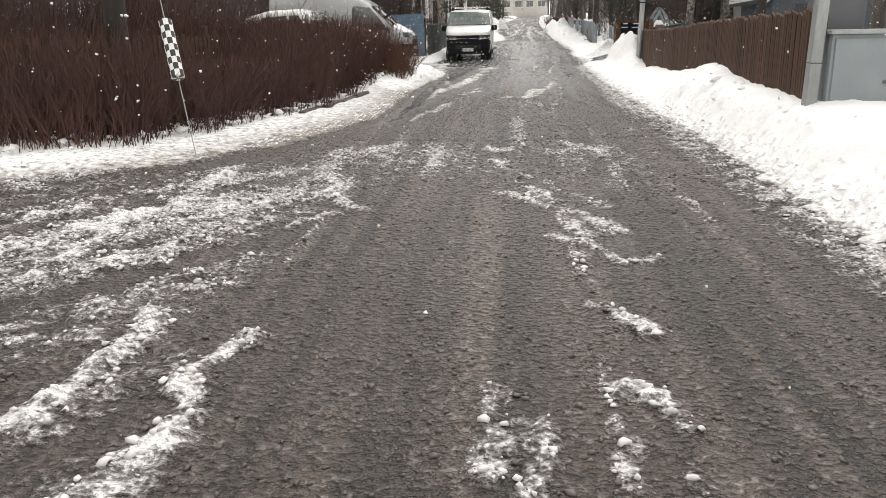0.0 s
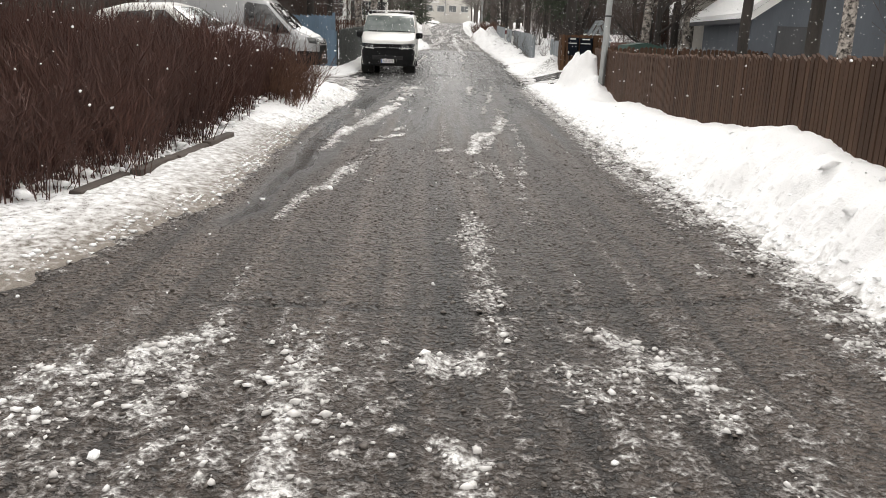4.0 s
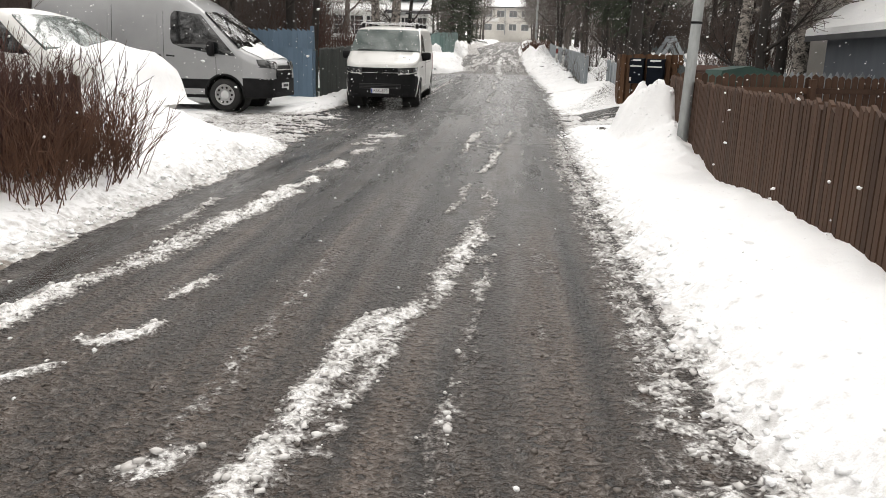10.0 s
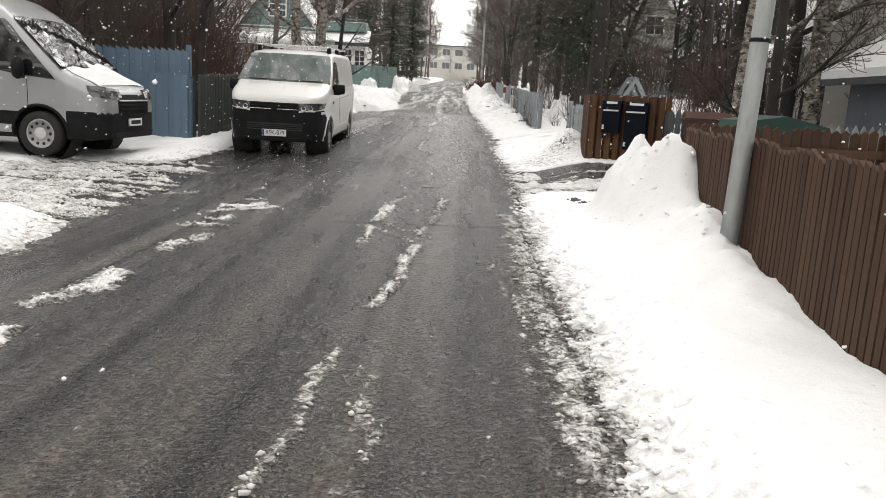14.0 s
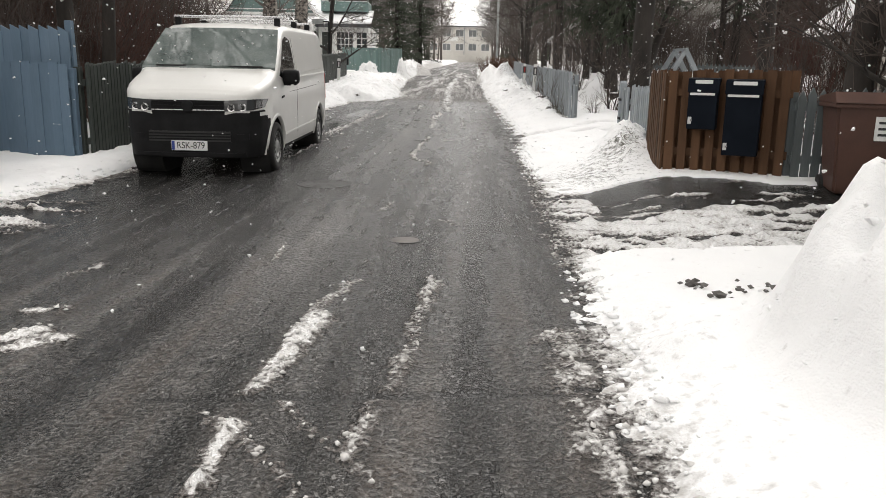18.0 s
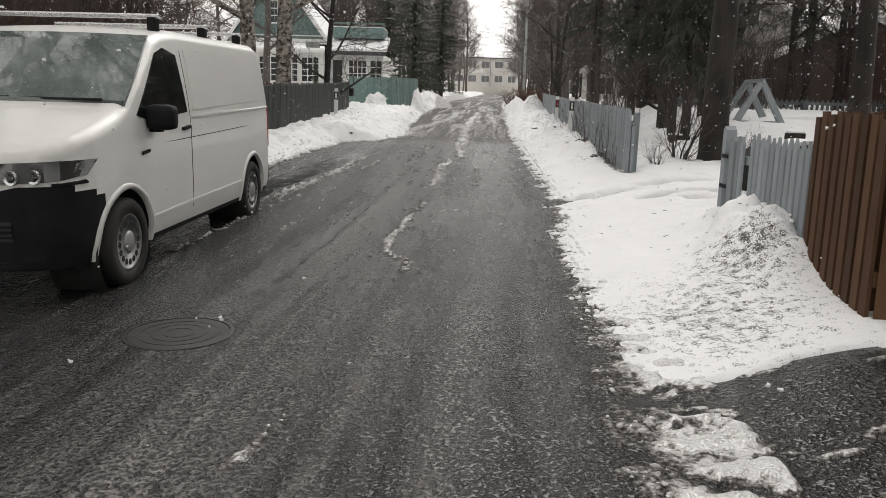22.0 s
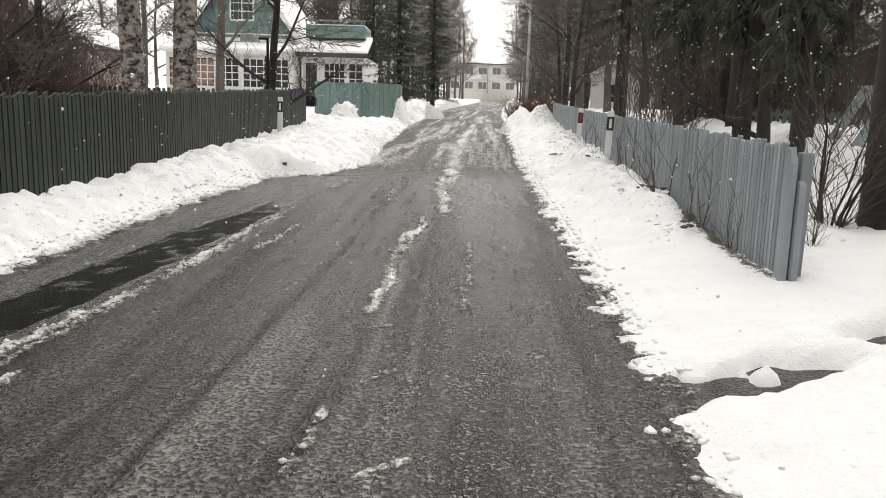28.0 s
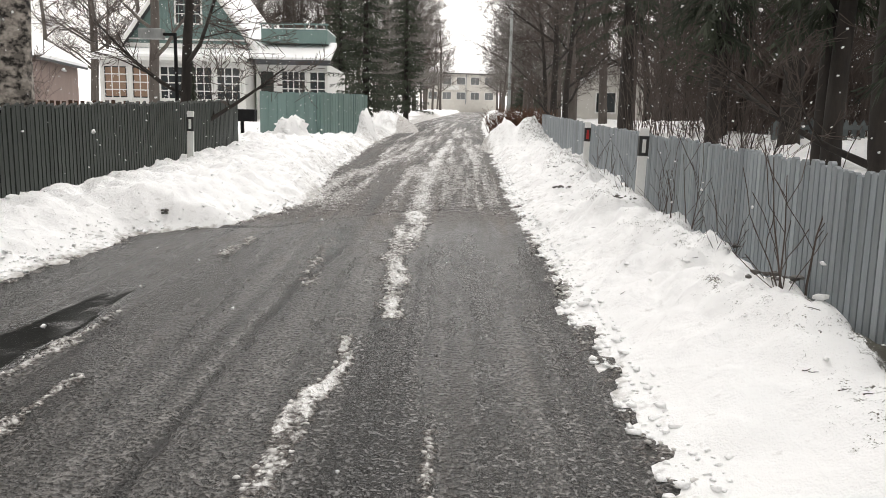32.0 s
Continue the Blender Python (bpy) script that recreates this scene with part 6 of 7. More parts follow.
shrub("hedge_shrub", "loose leafless orange-brown shrub at the end of a hedge", 321, pose(-2.40, 20.55, gz(20.4) + 0.12), 0.9, 0.8, 0.98, 240, M_ORANGE, "hedge", 0.34, 0.006)

fence("board_fence", "old dark brown board fence half hidden behind a hedge", [(-6.5, 9.0), (-5.25, 10.8), (-4.65, 13.2), (-4.55, 15.6)], on_ground, 1.26, 0.115, 0.092, 0.022, M_BROWN, "flat", wob=0.03, side=-1, tall_post=0.22)

# guy wire with a checkered marker, and its pole
gp = thing("utility_pole", pose(-5.2, 11.0, gz(11)), "dark wooden utility pole with a stay wire", "pole")
part("shaft", lathe([(0.16, -0.3), (0.15, 1), (0.11, 8.5)], "z", 14), M_BARK, gp, smooth_shade=True)
stay = thing("stay_wire", pose(-3.15, 8.17, gz(8.2)), "steel stay wire with a black and white checkered sleeve", "stay wire")
vs, fs = [], []
foot, head = Vector((0, 0, 0.0)), Vector((-2.1, 3.1, 6.5))
tube(vs, fs, foot, head, 0.006, 0.006, 6)
part("wire", as_mesh("wire", vs, fs, M_GALV), None, stay)
dwn = (head - foot).normalized()
for k in range(9):
    for c in range(8):
        a0, a1 = c * math.pi / 4, (c + 1) * math.pi / 4
        bm = bmesh.new()
        s1 = dwn.orthogonal().normalized()
        s2 = dwn.cross(s1)
        ring = []
        for q in range(3):
            a = a0 + (a1 - a0) * q / 2
            o = (s1 * math.cos(a) + s2 * math.sin(a)) * 0.072
            ring.append((bm.verts.new(foot + dwn * (0.98 + 0.078 * k) + o), bm.verts.new(foot + dwn * (0.98 + 0.078 * (k + 1)) + o)))
        cen = (bm.verts.new(foot + dwn * (0.98 + 0.078 * k)), bm.verts.new(foot + dwn * (0.98 + 0.078 * (k + 1))))
        for u, v in zip(ring, ring[1:]):
            bm.faces.new((u[0], v[0], v[1], u[1]))
            bm.faces.new((u[0], v[0], cen[0]))
            bm.faces.new((u[1], v[1], cen[1]))
        part("check", bm, M_WHITEPAINT if (k + c) % 2 else M_INK, stay)

# ---- mailboxes ----
def mailbox(x0, x1, z0, z1, m, label):
    t0 = thing("mailbox", m, label, "mailbox")
    part("body", box(x0, x1, -0.19, -0.015, z0, z1 - 0.02, 0.012), M_MAILBOX, t0)
    part("lid", prism([(-0.205, z1 - 0.155), (-0.192, z1 - 0.155), (-0.018, z1 - 0.018), (-0.012, z1 + 0.012), (-0.185, z1)], "x", x0 - 0.010, x1 + 0.010), M_MAILBOX, t0)
    part("label_strip", box(x0 + 0.07, x1 - 0.06, -0.2015, -0.193, z1 - 0.055, z1 - 0.015), M_WHITEPAINT, t0, "white reflective strip")
    part("label_strip", box(x0 + 0.02, x1 - 0.03, -0.2005, -0.1915, z1 - 0.185, z1 - 0.158), M_WHITEPAINT, t0, "white reflective strip")
    part("plate", box(x0 + 0.015, x0 + 0.055, -0.196, -0.1905, z0 + 0.06, z0 + 0.14), M_COVER, t0, "small pale plate")
    part("lock", lathe([(0.012, -0.206), (0.012, -0.199)], "y", 10, centre=((x0 + 0.05), 0, z0 + 0.1)), M_CHROME, t0)
    return t0


face = pose(5.01, 32.05, on_yard(5.5, 31.8), 0, 0, -27.1) @ pose(0, -0.013, 0)
mailbox(0.29, 0.61, 0.52, 1.09, face, "dark blue-black steel mailbox hanging on a board fence")
mailbox(0.70, 1.08, 0.24, 1.08, face, "tall dark blue-black mailbox hanging on a board fence")

# ---- trees ----
proto = {}
proto["bare1"] = bare_tree("bare_tree", "tall leafless tree with dark bark", 1, 11, 0.17, pose(-8, 40, gz(40)), depth=3, limbs=12, reach=0.36)
proto["bare2"] = bare_tree("bare_tree", "tall leafless tree with dark bark", 2, 9, 0.13, pose(-10, 47, gz(47)), depth=3, limbs=13, first=0.12, reach=0.34)
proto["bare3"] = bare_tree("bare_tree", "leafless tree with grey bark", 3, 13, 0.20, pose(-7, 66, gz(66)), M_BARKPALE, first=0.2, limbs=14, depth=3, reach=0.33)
proto["birch"] = bare_tree("birch_tree", "old birch with rough black and white bark", 4, 15, 0.22, pose(-1.95, 47.6, gz(47.6)), M_BIRCH, first=0.22, limbs=13, droop=0.03, depth=3, reach=0.3)
proto["bigtrunk"] = bare_tree("bare_tree", "thick dark trunk standing in the snow by an open gate", 8, 16, 0.27, pose(7.35, 42.4, gz(42.4) + 0.1), M_BARK, first=0.3, limbs=12, depth=2, reach=0.3, lean=-0.012)
proto["spruce1"] = spruce("spruce_tree", "dark green spruce with hanging boughs", 5, 13, 0.17, pose(-0.2, 72, gz(72)), width=0.125, droop=0.3)
proto["spruce2"] = spruce("spruce_tree", "tall dark spruce with hanging boughs", 6, 17, 0.22, pose(9.0, 48.5, gz(48)), low=0.19, width=0.095, droop=0.55, density=0.85)
proto["thuja"] = spruce("conifer_tree", "tall narrow dark conifer with dense boughs", 7, 9, 0.12, pose(7.7, 45.6, gz(46)), low=0.22, width=0.085, droop=0.75, density=0.8)
proto["thicket1"] = shrub("thicket_shrub", "tall leafless brown thicket", 331, pose(-7.2, 37.0, gz(37)), 2.6, 2.4, 3.4, 150, M_TWIG, "shrub", 0.22, 0.011)
proto["thicket2"] = shrub("thicket_shrub", "tall leafless red-brown thicket", 332, pose(-5.0, 38.0, gz(38)), 2.6, 2.4, 2.7, 210, M_HEDGE, "shrub", 0.25, 0.009)
proto["sapling"] = stem_clump("bare_shrub", "thin bare sapling growing against a grey fence", 333, pose(5.22, 43.2, gz(43.2) + 0.2), 4, 1.2, 0.012, 0.35, depth=1)
proto["clump"] = stem_clump("bare_shrub", "clump of bare dark stems in the snowy yard", 334, pose(6.67, 42.3, gz(42.3) + 0.15), 7, 1.75, 0.022, 0.30)
proto["wide"] = bare_tree("bare_tree", "leafless tree with branches reaching over the road", 12, 9, 0.13, pose(-3.3, 35.9, gz(36)), M_BARK, first=0.3, limbs=15, depth=3, reach=0.55, lean=0.12)
# far trees: distance haze painted as pale bark and twigs
proto["hazed"] = bare_tree("bare_tree", "leafless tree beside the far road, haze put into its colour", 17, 13, 0.17, pose(12.5, 112, gz(112)), M_BARKPALE, first=0.2, limbs=14, depth=3, reach=0.33, twig=M_TWIGHAZE)
rnd_t = random.Random(9)


def plant(kind, x, y, s=1.0, free=False):
    if free and (6.4 < x < 16 and 36 < y < 53.5 or 4.5 < x < 9 and 24 < y < 36):
        x = x + 9.6
    if free and -7.5 < x < -2 and 46 < y < 61:
        x = x - 6.0
    if free and 13 < x < 21 and 57 < y < 72:
        y = y + 15.5
    turn = rnd_t.uniform(0, 360)
    if free and x > 8.5 and 10 < y < 62 and int(10 * x) % 2:
        return None
    o = copy_thing(proto[kind], pose(x, y, gz(y) + (float(yard_rise(x, y)) if x > 5 and y > 28 else 0.0), 0, 0, turn))
    o.scale = (s, s, s * rnd_t.uniform(0.9, 1.1))
    return o


for kind, x, y, s in (("birch", -2.75, 47.4, 0.95), ("bare2", -1.95, 53.4, 0.9), ("bare2", -6.2, 48.5, 0.9), ("bare1", -3.85, 36.0, 0.95), ("bare3", -6.8, 35.6, 1.0), ("bare2", -5.3, 34.9, 0.8),
                      ("spruce1", 1.0, 84, 1.0), ("spruce1", -3, 86, 1.1), ("thuja", -3.0, 57.5, 0.28),
                      ("spruce2", 8.8, 55, 1.0), ("spruce2", 7.8, 59, 1.0), ("thuja", 7.9, 48.6, 1.2), ("thuja", 8.0, 53, 1.25),
                      ("bare1", 12.8, 42.5, 1.1), ("bare2", 7.75, 46.9, 0.9), ("bare1", 7.9, 48.3, 0.8), ("bare3", 7.6, 66, 0.9), ("bare1", 7.8, 72, 1.0), ("bare2", 8.2, 78, 1.0), ("bare2", 6.9, 63, 0.9),
                      ("bare1", 9.2, 33.2, 0.9)):
    plant(kind, x, y, s)
for kind, x, y, s in (("birch", 8.0, 32.6, 0.75), ("birch", 9.6, 33.0, 0.9), ("bare1", 8.6, 34.5, 1.3), ("bare3", 9.6, 35.6, 1.2), ("bare1", 8.4, 25.4, 0.9), ("bare3", 10.6, 22.5, 1.0), ("bare1", 9.5, 24, 1.1), ("bare2", 8.0, 31.0, 0.9), ("bare3", 10.5, 35, 1.0), ("bare1", 9.0, 17, 1.0), ("birch", 8.6, 21.0, 0.7), ("bare1", 9.0, 16.0, 1.0), ("bare3", 9.6, 13.0, 1.0)):
    plant(kind, x, y, s)
for x, y, s in ((5.28, 45.9, 0.9), (5.5, 48.4, 0.8), (5.2, 40.9, 0.5), (5.2, 41.9, 0.8), (5.28, 44.5, 0.7), (5.4, 47.0, 0.8), (5.55, 50.6, 0.9)):
    plant("sapling", x, y, s)
for x, y, s in ((7.6, 41.3, 0.4), (6.3, 46.5, 0.8), (6.9, 49.0, 1.0), (12.2, 47.0, 0.55), (11.4, 51.6, 0.8), (6.0, 41.2, 0.35)):
    plant("clump", x, y, s)
proto["leaning"] = bare_tree("bare_tree", "dark leaning tree in the snowy yard", 15, 9.5, 0.16, pose(9.08, 49.0, gz(49) + 0.5), M_BARK, first=0.3, limbs=11, depth=3, reach=0.32, lean=0.24)
plant("bigtrunk", 12.75, 48.0, 1.0)
plant("bare1", 8.9, 51.8, 1.1)
for k in range(34):
    plant(rnd_t.choice(("bare1", "bare2", "bare3", "birch", "spruce2")), rnd_t.uniform(9, 26), rnd_t.uniform(14, 60), rnd_t.uniform(0.8, 1.2), True)
for k in range(24):
    plant(rnd_t.choice(("bare1", "bare2", "bare3", "spruce2")), rnd_t.uniform(8.5, 20), rnd_t.uniform(60, 110), rnd_t.uniform(0.8, 1.2), True)
for k in range(20):
    plant(rnd_t.choice(("bare1", "bare2", "bare3")), rnd_t.uniform(-24, -4.5), rnd_t.uniform(36, 60), rnd_t.uniform(0.7, 1.1), True)
for k in range(34):
    plant(rnd_t.choice(("thicket1", "thicket2", "thicket2")), rnd_t.uniform(-14, -3.9), rnd_t.uniform(35.2, 46), rnd_t.uniform(0.8, 1.2), True)
for k in range(30):
    plant(rnd_t.choice(("thicket1", "thicket2", "bare2")), rnd_t.uniform(-16, -6.6), rnd_t.uniform(8, 23), rnd_t.uniform(0.7, 1.1))
for k in range(16):
    plant("thicket1", rnd_t.uniform(-12, -9.5), rnd_t.uniform(23, 36), rnd_t.uniform(0.8, 1.2))
for k in range(26):
    plant(rnd_t.choice(("thicket1", "thicket2")), rnd_t.uniform(-15, -3.6), rnd_t.uniform(46.5, 58), rnd_t.uniform(0.7, 1.1), True)
for k in range(13):
    plant("thicket1", rnd_t.uniform(8.5, 22), rnd_t.uniform(36, 75), rnd_t.uniform(0.7, 1.1), True)
for k in range(9):
    plant("thicket1", rnd_t.uniform(11, 20), rnd_t.uniform(10, 36), rnd_t.uniform(0.8, 1.1), True)
for k in range(8):
    plant(rnd_t.choice(("thicket1", "thicket2", "bare2", "bare1")), rnd_t.uniform(8.6, 14.5), rnd_t.uniform(32.6, 35.8), rnd_t.uniform(0.7, 1.0))
for k in range(9):
    plant(rnd_t.choice(("thicket1", "thicket1", "bare2", "bare1")), rnd_t.uniform(7.2, 12.6), rnd_t.uniform(54.0, 58), rnd_t.uniform(0.7, 1.0))
for k in range(16):
    plant(rnd_t.choice(("spruce2", "bare1", "bare1", "spruce2")), 17.0 + 1.5 * k + rnd_t.uniform(-0.5, 0.5), rnd_t.uniform(73.5, 79), rnd_t.uniform(0.8, 1.1))
for k in range(12):
    plant(rnd_t.choice(("bare2", "bare1", "thicket1", "bare3")), rnd_t.uniform(-24, -12.5), rnd_t.uniform(55, 68), rnd_t.uniform(0.8, 1.1))
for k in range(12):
    plant(rnd_t.choice(("hazed", "bare3")), rnd_t.uniform(-36, -6), rnd_t.uniform(86, 104), rnd_t.uniform(0.9, 1.2))
for k in range(11):
    plant(rnd_t.choice(("thicket1", "bare1", "bare2", "spruce2")), 13.2 + 0.75 * k, rnd_t.uniform(54.6, 57.5), rnd_t.uniform(0.75, 1.0))
for k in range(9):
    plant(rnd_t.choice(("bare2", "bare1", "thicket1")), rnd_t.uniform(-10.5, -6.8), rnd_t.uniform(49, 57), rnd_t.uniform(0.75, 1.0))
for k in range(8):
    plant(rnd_t.choice(("thicket2", "bare2", "thicket1")), rnd_t.uniform(16.2, 21), rnd_t.uniform(50, 56), rnd_t.uniform(0.7, 1.1))
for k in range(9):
    plant(rnd_t.choice(("hazed", "bare3")), rnd_t.uniform(-16, -2.5), rnd_t.uniform(86, 100), rnd_t.uniform(0.8, 1.1))
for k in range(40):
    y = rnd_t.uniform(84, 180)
    plant(rnd_t.choice(("hazed", "hazed", "bare3")), float(right_edge(y)) - 2.5 + (-1, 1)[k % 2] * rnd_t.uniform(4.2, 7.5), y, rnd_t.uniform(0.8, 1.2))
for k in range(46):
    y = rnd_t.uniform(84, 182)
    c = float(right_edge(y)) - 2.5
    plant(rnd_t.choice(("hazed", "hazed", "hazed", "spruce1")), c + rnd_t.choice((-1, 1)) * rnd_t.uniform(6, 16), y, rnd_t.uniform(0.9, 1.3))
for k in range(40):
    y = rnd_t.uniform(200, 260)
    plant(rnd_t.choice(("hazed", "hazed", "spruce1")), rnd_t.uniform(-40, 70), y, rnd_t.uniform(0.9, 1.3))
for k in range(30):
    y = rnd_t.uniform(-45, -8)
    plant(rnd_t.choice(("bare1", "bare3", "spruce2")), rnd_t.choice((-1, 1)) * rnd_t.uniform(7, 25), y, rnd_t.uniform(0.8, 1.2))

# ---- houses ----
def window(parent, x0, x1, z0, z1, y, cols, rows, name="window", pane=None):
    w = part(name, box(x0, x1, y - 0.03, y + 0.02, z0, z1), pane or M_PANE, parent)
    part("window_frame", box(x0 - 0.07, x0, y - 0.07, y + 0.02, z0 - 0.07, z1 + 0.07), M_WHITEPAINT, w)
    part("window_frame", box(x1, x1 + 0.07, y - 0.07, y + 0.02, z0 - 0.07, z1 + 0.07), M_WHITEPAINT, w)
    part("window_frame", box(x0, x1, y - 0.07, y + 0.02, z1, z1 + 0.07), M_WHITEPAINT, w)
    part("window_sill", box(x0, x1, y - 0.09, y + 0.02, z0 - 0.07, z0), M_WHITEPAINT, w)
    for k in range(1, cols):
        x = x0 + (x1 - x0) * k / cols
        part("glazing_bar", box(x - 0.022, x + 0.022, y - 0.055, y - 0.031, z0, z1), M_WHITEPAINT, w)
    for k in range(1, rows):
        z = z0 + (z1 - z0) * k / rows
        part("glazing_bar", box(x0, x1, y - 0.052, y - 0.032, z - 0.022, z + 0.022), M_WHITEPAINT, w)
    return w


def gable_house(name, m, w, d, eave, ridge, wall, roofmat, label, over=0.4, axis="y"):
    """A house with its gable to the front; origin in the middle of the front foot."""
    t0 = thing(name, m, label, "house")
    part("wall", prism([(-w / 2, -0.6), (w / 2, -0.6), (w / 2, eave), (0, ridge), (-w / 2, eave)], "y", 0, d), wall, t0)
    sl = (ridge - eave) / (w / 2)
    for sg in (-1, 1):
        e = w / 2 + over
        part("roof", prism([(0, ridge + 0.03), (sg * e, eave - over * sl + 0.03), (sg * e, eave - over * sl + 0.15), (0, ridge + 0.17)], "y", -over, d + over), roofmat, t0)
        part("roof_snow", prism([(0, ridge + 0.175), (sg * e, eave - over * sl + 0.155), (sg * e, eave - over * sl + 0.30), (0, ridge + 0.36)], "y", -over + 0.05, d + over), M_SNOWCAP, t0)
        part("bargeboard", prism([(0, ridge - 0.02), (sg * e, eave - over * sl - 0.06), (sg * e, eave - over * sl + 0.16), (0, ridge + 0.18)], "y", -over - 0.04, -over - 0.005), M_WHITEPAINT, t0)
    return t0


zb = gz(74)
villa = gable_house("villa", pose(-8.4, 74.5, zb), 6.2, 9, 3.4, 7.6, M_TEAL, M_WALLGREY, "teal wooden villa with white trim and snowy veranda roof")
window(villa, -0.55, 0.55, 4.7, 5.9, 0, 2, 3)
part("veranda", box(-3.1, 3.0, -2.2, -0.02, 0, 2.9), M_WHITEPAINT, villa)
part("veranda_roof", prism([(-2.6, 2.95), (0, 3.45), (0, 3.6), (-2.6, 3.1)], "x", -3.3, 3.2), M_SNOWCAP, villa, "snow on the veranda roof")
for k in range(5):
    window(villa, -2.95 + 1.2 * k, -2.0 + 1.2 * k, 1.3, 2.6, -2.2, 3, 4)
part("extension", box(3.12, 6.3, -0.6, 6, 0, 3.0), M_WHITEPAINT, villa)
window(villa, 4.3, 5.3, 1.5, 2.6, -0.6, 4, 3)
window(villa, 5.55, 6.2, 1.5, 2.6, -0.6, 2, 3)
part("door", box(3.35, 3.9, -0.64, -0.605, 0.6, 2.6), M_GREEN, villa)
part("extension_roof", prism([(-1.1, 3.05), (1.2, 3.9), (1.2, 4.1), (-1.1, 3.2)], "x", 3.05, 6.5), M_SNOWCAP, villa, "snow on the extension roof")
part("balcony", box(3.2, 6.2, 0.2, 3.0, 3.95, 4.55), M_TEAL, villa)
part("balcony_rail", box(3.15, 6.25, 0.15, 0.23, 4.75, 4.82), M_TEAL, villa)
for k in range(7):
    part("baluster", box(3.2 + 0.49 * k, 3.25 + 0.49 * k, 0.16, 0.22, 4.55, 4.75), M_TEAL, villa)

part("corner_board", box(3.0, 3.14, -0.06, -0.012, 0.4, 3.5), M_WHITEPAINT, villa)
part("gable_trim", box(-3.1, 3.1, -0.05, -0.012, 3.62, 3.80), M_WHITEPAINT, villa)
part("gable_trim", box(-3.0, 3.0, -0.05, -0.012, 3.95, 4.02), M_WHITEPAINT, villa)
for k in range(22):
    part("wall_batten", box(-2.7 + 0.25 * k, -2.67 + 0.25 * k, -0.032, -0.008, 4.05, 4.05 + 3.4 * max(0.0, 1 - abs(-2.685 + 0.25 * k) / 2.75)), M_TEAL, villa)
part("downpipe", lathe([(0.05, 0.4), (0.05, 3.4)], "z", 10, centre=(3.22, -0.72, 0)), M_WHITEPAINT, villa)
part("fascia", box(3.05, 6.5, -1.12, -1.05, 2.88, 3.10), M_WALLGREY, villa)
part("fascia", box(-3.3, 3.2, -2.66, -2.58, 2.86, 3.0), M_WHITEPAINT, villa)
for k in range(6):
    part("veranda_post", box(-3.12 + 1.21 * k, -3.0 + 1.21 * k, -2.29, -2.21, 0.6, 2.88), M_WHITEPAINT, villa)
for k in range(2):
    part("curtain", box(-2.9 + 1.2 * k, -2.05 + 1.2 * k, -2.245, -2.235, 1.35, 2.55), M_CURTAIN, villa)
part("chimney", box(-0.4, 0.4, 4.0, 4.8, 6.5, 9.0), M_WALLRED, villa)
part("porch_snow", box(3.2, 6.2, 0.22, 2.98, 4.552, 4.60, 0.02), M_SNOWCAP, villa)

zf = gz(190)
# lighter copy of the pane glass, snowfall haze put into its colour
M_HAZEPANE = glass_mat("haze_paled_window_glass", (0.22, 0.23, 0.235), 0.05)
far = thing("apartment_house", pose(7.0, 190, zf + 1.5), "pale two-storey house with snowy roof at the end of the road", "house")
part("wall", box(-7, 7, 0, 9, -3, 5.8), M_WALLPALE, far)
part("roof", prism([(-0.5, 5.8), (4.5, 7.6), (9.5, 5.8)], "x", -7.4, 7.4), M_SNOWCAP, far, "snow-covered roof")
part("balcony", box(-3.2, -0.4, -0.5, -0.01, 2.7, 3.5), M_WHITEPAINT, far)
part("downpipe", box(0.9, 1.05, -0.1, -0.01, 0, 5.8), M_CABINET, far)
part("eaves", box(-7.4, 7.4, -0.5, 0.0, 5.62, 5.8), M_WALLGREY, far)
for k in range(5):
    for z in (0.9, 3.7):
        window(far, -6.2 + 2.7 * k, -4.6 + 2.7 * k, z, z + 1.3, 0, 2, 1, pane=M_HAZEPANE)

house_r = gable_house("house", pose(15.6, 65, gz(65) + 0.4, 0, 0, -20), 5.5, 8, 3.4, 6.4, M_WALLDIM, M_WALLGREY, "dull plastered gabled house seen between the trees")
window(house_r, -1.9, -0.9, 1.2, 2.6, 0, 2, 2)
window(house_r, 0.9, 1.9, 1.2, 2.6, 0, 2, 2)
window(house_r, -0.5, 0.5, 4.0, 5.0, 0, 2, 2)
annex = gable_house("house", pose(19.6, 62.0, gz(62) + 0.3, 0, 0, -12), 6.4, 6, 2.8, 4.3, M_WALLDARK, M_WALLGREY, "dark red-brown boarded house behind a picket fence")
window(annex, 0.9, 1.9, 1.3, 2.3, 0, 2, 2)
shed = gable_house("house", pose(13.8, 36.8, gz(37), 0, 0, -8), 5.0, 6, 2.5, 4.6, M_WALLDIM, M_WALLGREY, "dull grey house behind a picket fence")
window(shed, -1.6, -0.5, 1.0, 2.0, 0, 2, 1)
window(shed, 0.5, 1.6, 1.0, 2.0, 0, 2, 1)
side_house = gable_house("house", pose(11.9, 33.6, gz(33), 0, 0, -14), 3.6, 5, 3.0, 5.4, M_WALLPALE, M_WALLGREY, "pale plastered house with a snowy gable roof behind bare trees")
window(side_house, -0.6, 0.5, 1.3, 2.5, 0, 2, 2)
dark_house = gable_house("house", pose(11.6, 26.9, gz(27), 0, 0, -6), 4.6, 5, 2.2, 3.8, M_WALLBLUE, M_WALLGREY, "dark blue-grey boarded shed with a snowy roof beyond a fence")
part("door", box(-1.6, -0.7, -0.04, -0.005, 0, 1.9), M_WALLGREY, dark_house)
cot = gable_house("house", pose(15.0, 88, gz(88), 0, 0, -25), 7, 9, 2.6, 4.6, M_WALLPALE, M_WALLGREY, "low pale house with snow on its roof")
